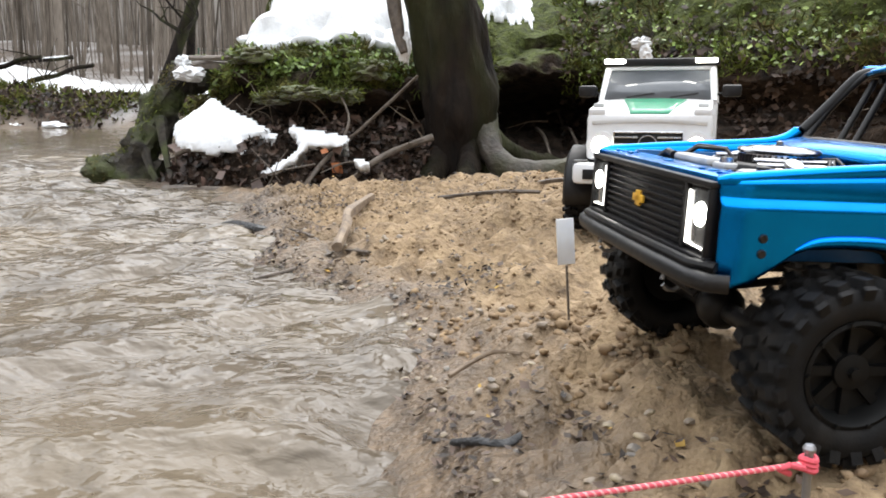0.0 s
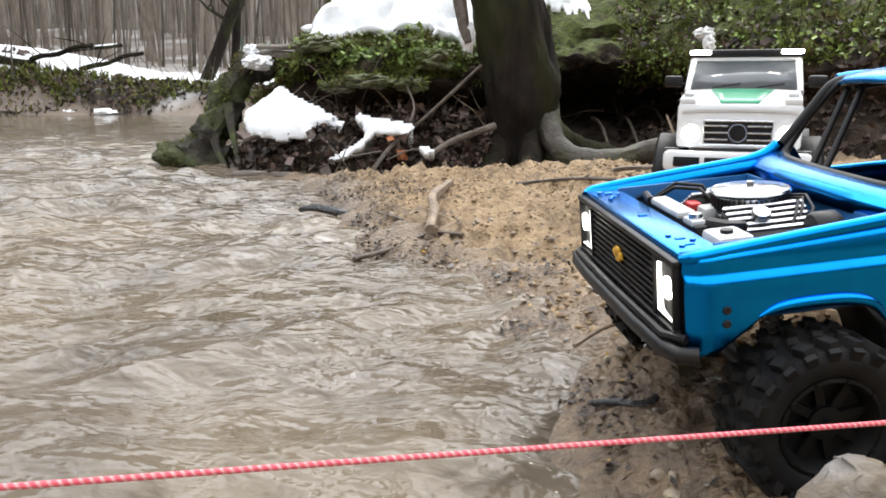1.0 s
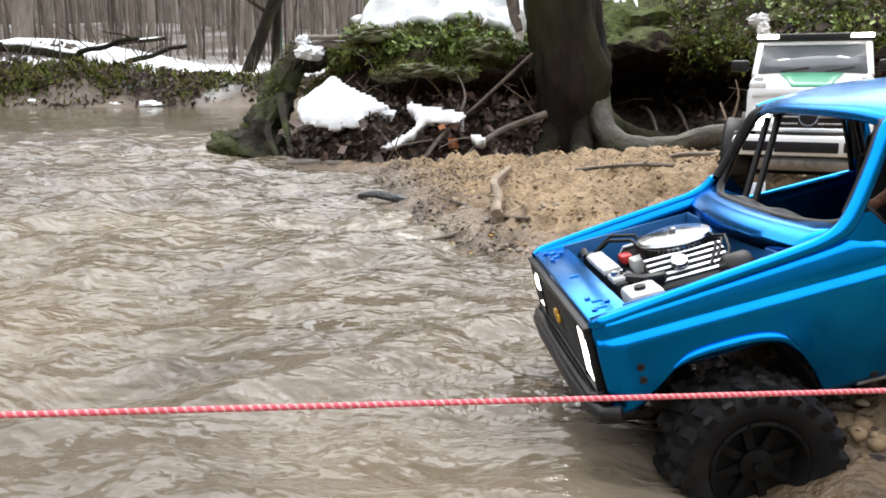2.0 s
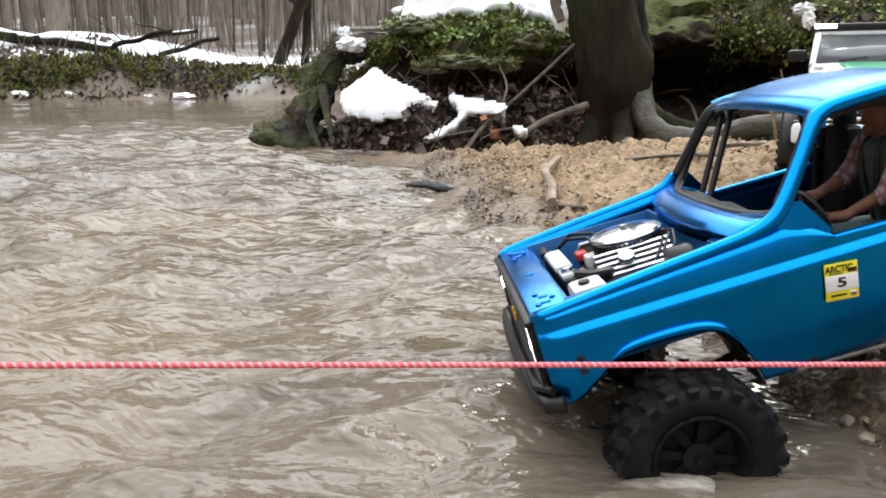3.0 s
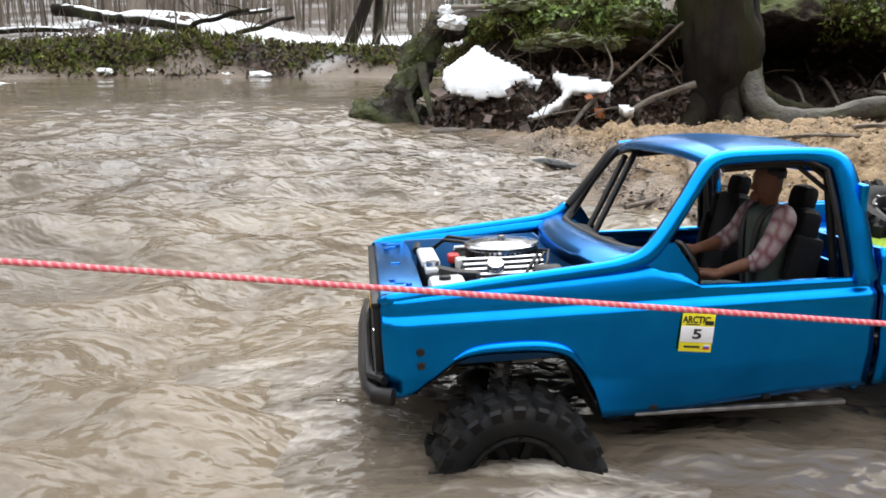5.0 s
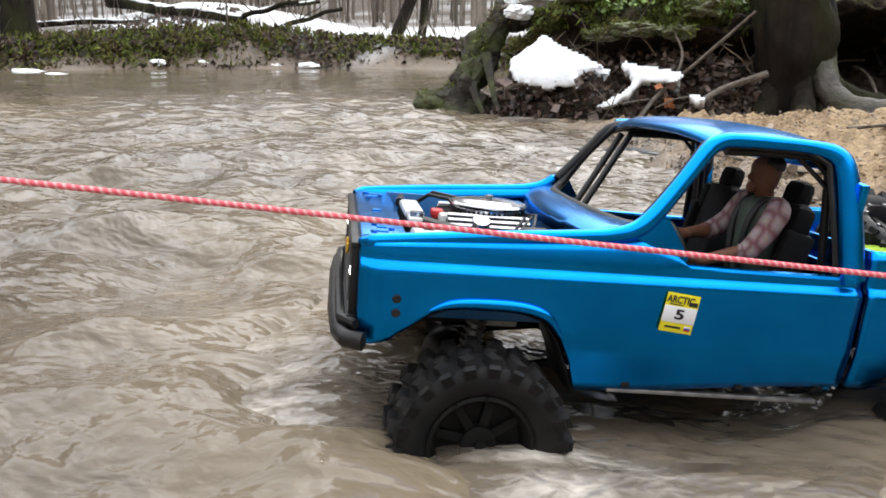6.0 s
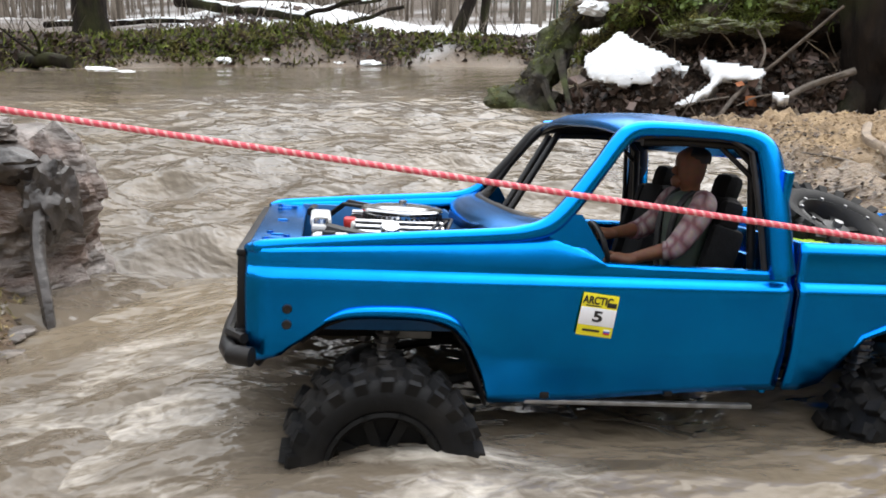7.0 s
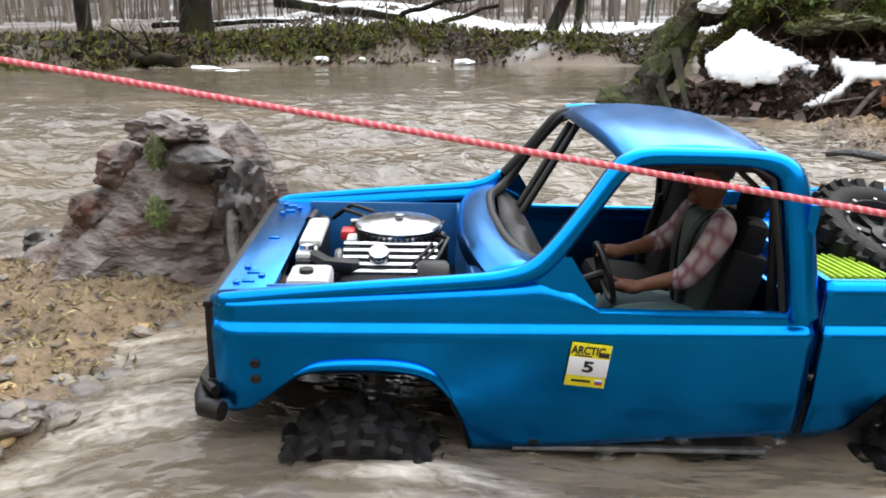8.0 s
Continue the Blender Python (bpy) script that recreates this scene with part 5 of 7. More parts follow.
    part("grille", g, BLACK, t)
    for z in (0.119, 0.128, 0.137):
        for s in (1, -1):
            g = bmesh.new()
            box(g, (0.221, s * 0.027, z), (0.003, 0.030, 0.0024), 0.0006)
            part("grille_bar", g, SILVER, t)
    g = bmesh.new()
    tube(g, [(0.222, 0.0115 * math.cos(a), 0.128 + 0.0115 * math.sin(a)) for a in np.linspace(0, 2 * math.pi, 25)], 0.0012, 6, cap=False)
    part("grille_ring", g, SILVER, t)
    fr = bmesh.new()
    tube(fr, [(0.2205, -0.043, 0.144), (0.2205, 0.043, 0.144), (0.2205, 0.043, 0.112), (0.2205, -0.043, 0.112), (0.2205, -0.043, 0.144)], 0.0016, 6)
    part("grille_frame", fr, SILVER, t)
    b = bmesh.new()
    box(b, (0.222, 0, 0.090), (0.036, 0.186, 0.027), 0.006)
    part("bumper", b, WHITE_PAINT, t)
    b = bmesh.new()
    box(b, (0.2405, 0, 0.089), (0.003, 0.078, 0.014), 0.001)
    part("bumper_grille", b, BLACK, t)
    b = bmesh.new()
    box(b, (0.222, 0, 0.0685), (0.03, 0.12, 0.016), 0.004, (0, 20, 0))
    part("skid_plate", b, STEEL, t)
    b = bmesh.new()
    box(b, (0.055, 0, 0.2395), (0.016, 0.164, 0.011), 0.003)
    part("light_bar", b, BLACK, t)
    for s in (1, -1):
        b = bmesh.new()
        box(b, (0.063, s * 0.064, 0.2410), (0.004, 0.030, 0.006), 0.0015)
        part("bar_lamp", b, LED, t, "glowing roof lamp")
    b = bmesh.new()
    box(b, (-0.02, 0, 0.068), (0.40, 0.07, 0.02), 0.004)
    part("chassis", b, BLACK, t)
    for x in (0.150, -0.15):
        b = bmesh.new()
        tube(b, [(x, -0.085, 0.052), (x, 0.085, 0.052)], 0.008, 10)
        part("axle", b, BLACK, t)
    first = wheel(t, "wheel", (0.150, 0.090, 0.052))
    for p in ((0.150, -0.090, 0.052), (-0.15, 0.090, 0.052), (-0.15, -0.090, 0.052)):
        wheel(t, "wheel", p, first, p[1] < 0)
    return t

# ---- things on the bank ----
RNG = random.Random(5)


def bank_normal(k, v):
    p, a, b = on_bank(k, v), on_bank(k + 0.004, v), on_bank(k, v + 0.008)
    n = (a - p).cross(b - p)
    n = n.normalized() if n.length > 1e-9 else Vector((0, -1, 1))
    return p, (n if n.z > -0.3 else -n)


def bank_spots(count, k0, k1, v0, v1, seed, clump=0.0, lift=0.0):
    rng = random.Random(seed)
    out = []
    while len(out) < count:
        k, v = rng.uniform(k0, k1), rng.uniform(v0, v1)
        if clump and noise.noise(Vector((k * 60, v * 14, seed))) < rng.uniform(-0.4, clump):
            continue
        p, n = bank_normal(k, v)
        if n.y > 0.2:
            n = -n
        out.append((p + n * rng.uniform(0, lift), n))
    return out


def limb(bm, p, d, length, r, rng, steps=6, droop=0.0, wander=0.25):
    """One crooked tapering branch; returns its points."""
    pts, radii = [Vector(p)], [r]
    d = Vector(d).normalized()
    for k in range(steps):
        d = (d + Vector((rng.uniform(-1, 1), rng.uniform(-1, 1), rng.uniform(-1, 1) - droop)) * wander).normalized()
        pts.append(pts[-1] + d * length / steps)
        radii.append(r * (1 - 0.8 * (k + 1) / steps))
    tube(bm, pts, radii, 7, lump=0.2)
    return pts, d


# lighter copy of the bark: light on the front root put into its colour
LIT_ROOT_BARK = mat("root_bark", (0.075, 0.062, 0.052), (0.025, 0.02, 0.016), rough=0.6, scale=40, bump=0.7, bscale=90, c3=(0.07, 0.075, 0.03), scale3=9, amount3=0.5)


def build_big_tree():
    t = tagged(new("leaning_tree"), "dark wet tree trunk leaning over the bank with exposed roots", "tree")
    y = 3.14
    bm = bmesh.new()
    spine = [(-0.15, y + 0.03, -0.08), (-0.148, y + 0.02, 0.0), (-0.144, y, 0.06), (-0.140, y, 0.12), (-0.136, y, 0.2), (-0.140, y, 0.28), (-0.155, y, 0.36), (-0.192, y, 0.53), (-0.27, y, 0.8), (-0.36, y + 0.02, 1.3), (-0.42, y + 0.05, 2.0), (-0.45, y + 0.1, 3.0), (-0.5, y + 0.2, 4.2)]
    radii = [0.10, 0.094, 0.088, 0.092, 0.104, 0.112, 0.110, 0.095, 0.090, 0.086, 0.08, 0.06, 0.03]
    fine, fr = [], []
    for a, b, ra, rb in zip(spine, spine[1:], radii, radii[1:]):
        for q in range(4):
            fine.append(Vector(a).lerp(Vector(b), q / 4))
            fr.append(ra + (rb - ra) * q / 4)
    tube(bm, fine, fr, 48, lump=0.14)
    roughen(bm, (14, 0.02, 0.35), (45, 0.010, 0.25), (110, 0.004, 0.3))
    part("trunk", bm, BARK, t)
    roots = [
        [(-0.10, 3.14, 0.34), (-0.075, 3.12, 0.22), (-0.055, 3.08, 0.13), (-0.025, 3.05, 0.085), (0.02, 3.03, 0.062), (0.09, 3.02, 0.060), (0.16, 3.02, 0.072), (0.24, 3.02, 0.095), (0.36, 3.05, 0.10), (0.5, 3.1, 0.09)],
        [(-0.12, 3.14, 0.3), (-0.11, 3.09, 0.13), (-0.11, 2.99, 0.04), (-0.12, 2.93, 0.0), (-0.13, 2.88, -0.05)],
        [(-0.14, 3.15, 0.3), (-0.175, 3.11, 0.14), (-0.21, 3.05, 0.05), (-0.25, 3.0, 0.0), (-0.29, 2.95, -0.04)],
        [(-0.12, 3.17, 0.3), (-0.06, 3.2, 0.16), (0.02, 3.24, 0.09), (0.12, 3.3, 0.06), (0.2, 3.36, 0.04)],
        [(-0.14, 3.15, 0.3), (-0.2, 3.16, 0.2), (-0.27, 3.17, 0.14), (-0.36, 3.16, 0.1), (-0.46, 3.12, 0.06)],
    ]
    for pts in roots:
        bm = bmesh.new()
        smooth_pts = [Vector(along(pts, k / 24)) for k in range(25)]
        tube(bm, smooth_pts, [0.042 - 0.014 * (k / 24) ** 0.8 for k in range(25)], 14, lump=0.2)
        roughen(bm, (25, 0.008, 1), (70, 0.004, 1))
        part("root", bm, LIT_ROOT_BARK if pts is roots[0] else BARK, t, "grey-brown arching root, lit tone in its bark" if pts is roots[0] else "")
    rng = random.Random(3)
    for z in (1.6, 2.2, 2.7, 3.2, 3.7):
        bm = bmesh.new()
        a = rng.uniform(0, 6.28)
        pts, d = limb(bm, (-0.40 - 0.02 * z, y + 0.03 * z, z), (math.cos(a), math.sin(a), 0.6), 1.5, 0.035, rng, 8)
        for q in (2, 4, 6):
            limb(bm, pts[q], d + Vector((rng.uniform(-1, 1), rng.uniform(-1, 1), 0.3)), 0.7, 0.012, rng, 5)
        part("limb", bm, BARK, t)
    bm = bmesh.new()
    tube(bm, [(-0.335, 3.10, 0.58), (-0.325, 3.09, 0.5), (-0.31, 3.08, 0.43), (-0.295, 3.07, 0.39)], [0.02, 0.018, 0.017, 0.012], 10, lump=0.3)
    part("dead_stem", bm, WET_WOOD, t, "grey dead stem")


STUMP_MOSS = mat("mossy_wet_bark", (0.05, 0.042, 0.03), (0.016, 0.013, 0.01), rough=0.85, scale=45, bump=0.9, bscale=80, c3=(0.075, 0.10, 0.02), scale3=11, amount3=0.6)


def build_stump():
    """A cut foot in the water and a hollow trunk that leans back from it to the bank's crest."""
    t = tagged(new("mossy_stump"), "dark mossy broken stump leaning out over the water", "stump")
    bm = bmesh.new()
    pts = [(-1.305, 3.19, 0.026), (-1.29, 3.19, 0.03), (-1.24, 3.2, 0.034), (-1.17, 3.21, 0.034), (-1.08, 3.2, 0.02)]
    tube(bm, [Vector(along(pts, k / 24)) for k in range(25)], [0.046 + 0.010 * min(1, k / 4) for k in range(25)], 26, lump=0.25)
    roughen(bm, (16, 0.018, 1), (45, 0.010, 1), (110, 0.005, 1))
    part("cut_foot", bm, STUMP_MOSS, t, "mossy sawn foot standing in the water")
    bm = bmesh.new()
    pts = [(-1.17, 3.2, 0.0), (-1.165, 3.21, 0.08), (-1.145, 3.22, 0.14), (-1.115, 3.24, 0.20), (-1.085, 3.26, 0.27), (-1.045, 3.29, 0.325), (-0.985, 3.32, 0.345), (-0.92, 3.35, 0.35)]
    fine = [Vector(along(pts, k / 40)) for k in range(41)]
    tube(bm, fine, [np.interp(k / 40, [0, 0.15, 0.4, 0.6, 0.8, 1], [0.085, 0.066, 0.050, 0.050, 0.046, 0.03]) for k in range(41)], 30, lump=0.35)
    roughen(bm, (14, 0.028, 1), (35, 0.02, 1), (90, 0.010, 1))
    part("trunk", bm, STUMP_MOSS, t)
    for pts in ([(-1.13, 3.18, 0.12), (-1.09, 3.12, 0.06), (-1.03, 3.08, -0.02)], [(-1.08, 3.2, 0.2), (-1.04, 3.13, 0.1), (-0.99, 3.06, 0.0)]):
        bm = bmesh.new()
        tube(bm, [Vector(along(pts, k / 10)) for k in range(11)], [0.016 - 0.010 * k / 10 for k in range(11)], 10, lump=0.6)
        part("root", bm, STUMP_MOSS, t)
    rng = random.Random(52)
    spots = []
    for _ in range(1500):
        k = rng.random()
        c = Vector(along(STUMP_LINE, k))
        a = rng.uniform(-0.4, 3.5)
        d = Vector((-math.sin(a) * 0.5, -math.cos(a), math.sin(a)))
        spots.append((c + d.normalized() * 0.052, d))
    scatter("moss_tufts", spots, 0.014, GRASS, "tufts of moss on the leaning stump", "moss", 0.5, seed=52, narrow=0.2, jitter=0.9)


STUMP_LINE = [(-1.29, 3.19, 0.035), (-1.22, 3.2, 0.04), (-1.15, 3.21, 0.12), (-1.10, 3.25, 0.23), (-1.05, 3.28, 0.32), (-0.97, 3.32, 0.345)]


def stick(name, pts, r0, r1, material, label, group="sticks leaning on the bank", forks=()):
    t = bmesh.new()
    n = 18
    fine = [Vector(along(pts, k / n)) for k in range(n + 1)]
    tube(t, fine, [r0 + (r1 - r0) * k / n for k in range(n + 1)], 8, lump=0.35)
    ob = finish(t, name, material)
    for f in forks:
        bm = bmesh.new()
        tube(bm, [Vector(along(f, k / 8)) for k in range(9)], [r1 * 1.4 * (1 - 0.7 * k / 8) for k in range(9)], 6, lump=0.3)
        part("twig", bm, material, ob)
    return tagged(ob, label, "stick", group)


BLACK_WOOD = mat("soaked_black_wood", (0.03, 0.03, 0.032), (0.009, 0.009, 0.009), rough=0.3, scale=80, bump=0.8, bscale=150)


def build_sticks():
    stick("branch", [(-0.57, 2.86, -0.02), (-0.50, 2.93, 0.09), (-0.40, 3.0, 0.185), (-0.255, 3.05, 0.325)], 0.008, 0.004, WET_WOOD, "grey crooked branch leaning against the earth bank", forks=([(-0.47, 2.95, 0.11), (-0.44, 2.99, 0.2), (-0.47, 3.02, 0.27)],))
    stick("branch", [(-0.47, 2.84, -0.01), (-0.40, 2.92, 0.06), (-0.33, 2.98, 0.11), (-0.21, 3.03, 0.155)], 0.006, 0.010, WET_WOOD, "forked grey branch leaning on tree roots")
    stick("branch", [(-0.36, 3.0, 0.06), (-0.335, 2.93, 0.02), (-0.32, 2.86, -0.01)], 0.010, 0.008, PALE_WOOD, "short pale branch stub beside the roots")
    stick("log", [(-0.96, 2.93, 0.005), (-0.8, 2.86, 0.015), (-0.62, 2.84, 0.005), (-0.5, 2.86, 0.0)], 0.014, 0.010, WET_WOOD, "thin dark log lying at the water's edge")
    stick("log", [(-1.05, 3.26, 0.35), (-0.95, 3.22, 0.365), (-0.86, 3.22, 0.36), (-0.76, 3.27, 0.36)], 0.013, 0.017, WET_WOOD, "dark short log on the stump's top")
    stick("log", [(-0.98, 3.2, 0.385), (-0.88, 3.2, 0.385), (-0.80, 3.24, 0.395)], 0.008, 0.010, WET_WOOD, "dark short log on the stump's top")
    stick("twig", [(-0.97, 3.05, 0.10), (-0.9, 3.0, 0.115), (-0.85, 2.99, 0.10), (-0.78, 2.97, 0.12)], 0.007, 0.003, WET_WOOD, "black bent twig below the snow")
    stick("twig", [(-0.66, 3.0, 0.03), (-0.60, 3.0, 0.10), (-0.54, 3.02, 0.15)], 0.006, 0.003, WET_WOOD, "black bent twig below the snow")
    stick("twig", [(-1.58, 4.1, -0.01), (-1.52, 4.1, 0.05), (-1.42, 4.1, 0.055), (-1.33, 4.1, 0.02)], 0.011, 0.006, WET_WOOD, "dark twigs standing out of the stream", forks=([(-1.5, 4.1, 0.0), (-1.42, 4.08, 0.03), (-1.34, 4.05, 0.04)],))
    stick("driftwood", [(-0.545, 2.26, 0.008), (-0.50, 2.23, 0.016), (-0.42, 2.17, 0.012)], 0.006, 0.010, BLACK_WOOD, "short black driftwood at the water's edge", "driftwood on the sand")
    stick("driftwood", [(-0.30, 1.735, 0.018), (-0.25, 1.79, 0.026), (-0.21, 1.83, 0.04), (-0.155, 1.77, 0.05)], 0.0035, 0.003, WET_WOOD, "thin black twig lying across wet sand", "driftwood on the sand", forks=([(-0.22, 1.82, 0.035), (-0.27, 1.92, 0.045), (-0.33, 2.0, 0.045)],))
    stick("driftwood", [(-0.205, 1.80, 0.052), (-0.215, 1.90, 0.066), (-0.235, 2.02, 0.07), (-0.225, 2.16, 0.08)], 0.007, 0.009, PALE_WOOD, "pale bent root lying on the sand", "driftwood on the sand")
    stick("driftwood", [(0.03, 2.25, 0.085), (0.10, 2.3, 0.10), (0.2, 2.33, 0.10)], 0.006, 0.004, WET_WOOD, "dark twig on the sand", "driftwood on the sand")
    stick("driftwood", [(-0.10, 2.12, 0.085), (0.0, 2.18, 0.09), (0.09, 2.2, 0.088)], 0.004, 0.003, WET_WOOD, "dark twig on the sand", "driftwood on the sand")
    stick("driftwood", [(-0.01, 1.33, 0.035), (0.02, 1.36, 0.045), (0.045, 1.345, 0.05)], 0.002, 0.0015, PALE_WOOD, "thin twig on wet gravel", "driftwood on the sand")
    stick("driftwood", [(0.0, 1.235, 0.022), (0.018, 1.222, 0.029), (0.035, 1.217, 0.030), (0.052, 1.226, 0.034), (0.070, 1.222, 0.032)], 0.0022, 0.0042, BLACK_WOOD, "wet black piece of driftwood at the shore", "driftwood on the sand")
    for k, v in ((0.505, 0.24), (0.53, 0.3), (0.49, 0.33), (0.545, 0.16), (0.47, 0.2)):
        p, n = bank_normal(k, v)
        q, _ = bank_normal(k + RNG.uniform(-0.03, 0.03), max(0.06, v - 0.12))
        stick("root_end", [p, (p + q) / 2 + n * 0.05, q + n * 0.02], 0.008, 0.004, WET_WOOD, "bare root hanging out of the bank", "bare roots in the bank")
    stick("branch", [(0.31, 2.98, 0.02), (0.285, 2.96, 0.12), (0.26, 2.98, 0.19)], 0.005, 0.003, PALE_WOOD, "pale stick standing beside the root", forks=([(0.285, 2.96, 0.12), (0.3, 2.94, 0.2), (0.29, 2.94, 0.25)],))


def snow_patch(outline, y0, lean, puff, label, step=0.007, seed=0):
    """Snow that lies on a steep pile: an outline in x and z, thick in the middle, leaning back."""
    xs, zs = [p[0] for p in outline], [p[1] for p in outline]
    gx, gz = np.arange(min(xs) - step, max(xs) + 2 * step, step), np.arange(min(zs) - step, max(zs) + 2 * step, step)
    X, Z = np.meshgrid(gx, gz, indexing="ij")
    D = inside(X, Z, outline) + 0.006 * fbm(X * 45, Z * 45, 2, 80 + seed)
    P = puff * (1 - np.exp(-np.maximum(D, 0) / 0.028)) + 0.006 * fbm(X * 22, Z * 22, 3, 90 + seed)
    bm = bmesh.new()
    vs = {}
    for i in range(len(gx)):
        for j in range(len(gz)):
            if D[i, j] > -0.002:
                y = y0 + lean * gz[j]
                vs[i, j] = bm.verts.new((gx[i], y - P[i, j], gz[j] + P[i, j] * 0.25))
    for i in range(len(gx) - 1):
        for j in range(len(gz) - 1):
            q = [(i, j), (i + 1, j), (i + 1, j + 1), (i, j + 1)]
            if all(c in vs for c in q):
                bm.faces.new([vs[c] for c in q])
    bmesh.ops.delete(bm, geom=[v for v in bm.verts if not v.link_faces], context="VERTS")
    ob = finish(bm, "snow_patch", SNOW)
    thick(ob, min(0.12, 0.5 * (max(xs) - min(xs))), 1.0 if ob.data.polygons[0].normal.y > 0 else -1.0)
    return tagged(ob, label, "snow", "snow patches on the bank")


def build_snow():
    snow_patch([(-0.94, 0.161), (-0.945, 0.192), (-0.916, 0.214), (-0.885, 0.242), (-0.863, 0.272), (-0.81, 0.237), (-0.761, 0.218), (-0.704, 0.195), (-0.642, 0.168), (-0.633, 0.147), (-0.691, 0.146), (-0.716, 0.137), (-0.712, 0.109), (-0.756, 0.112), (-0.804, 0.108), (-0.856, 0.114), (-0.911, 0.125)], 2.8, 1.0, 0.035, "large patch of white snow on the leaf pile")
    snow_patch([(-0.61, 0.175), (-0.593, 0.188), (-0.549, 0.177), (-0.49, 0.17), (-0.435, 0.161), (-0.428, 0.143), (-0.458, 0.131), (-0.499, 0.135), (-0.546, 0.124), (-0.571, 0.094), (-0.605, 0.067), (-0.642, 0.055), (-0.663, 0.061), (-0.633, 0.081), (-0.597, 0.102), (-0.571, 0.126), (-0.585, 0.154)], 2.8, 1.0, 0.022, "ragged strip of white snow on the leaf pile", seed=1)
    snow_patch([(-0.423, 0.113), (-0.405, 0.102), (-0.364, 0.091), (-0.37, 0.079), (-0.402, 0.082)], 2.8, 1.0, 0.012, "small scrap of snow between branches", seed=2)
    snow_patch([(0.30, 0.10), (0.36, 0.125), (0.41, 0.11), (0.36, 0.09)], 2.93, 0.9, 0.015, "small scrap of snow behind the root", seed=3)
    for c, r in (((-1.0, 3.2, 0.375), (0.022, 0.02, 0.018)), ((-0.965, 3.16, 0.335), (0.045, 0.03, 0.022)), ((-0.80, 3.2, 0.375), (0.018, 0.015, 0.012)), ((0.365, 3.10, 0.415), (0.026, 0.025, 0.016)), ((0.375, 3.08, 0.385), (0.016, 0.016, 0.024)), ((-0.30, 3.09, 0.405), (0.02, 0.02, 0.04))):
        tagged(finish(lumpy(c, r, 0.55, c[0] * 9, 3, 3.2), "snow_lump", SNOW), "small lump of old snow", "snow", "snow patches on the bank")
    snow_sheet("snow_blanket", 0.175, 0.345, 0.60, 0.86, 0.03, "thick snow blanket on the crest of the bank", 2)
    snow_sheet("snow_blanket", 0.40, 0.475, 0.68, 0.84, 0.022, "snow blanket behind the leaning tree", 5)
    snow_sheet("snow_blanket", 0.53, 0.62, 0.70, 0.80, 0.02, "broken snow cover on the mossy slope", 8, 0.4)
    snow_sheet("snow_blanket", 0.63, 0.72, 0.69, 0.80, 0.02, "broken snow cover on the mossy slope", 11, 0.4)


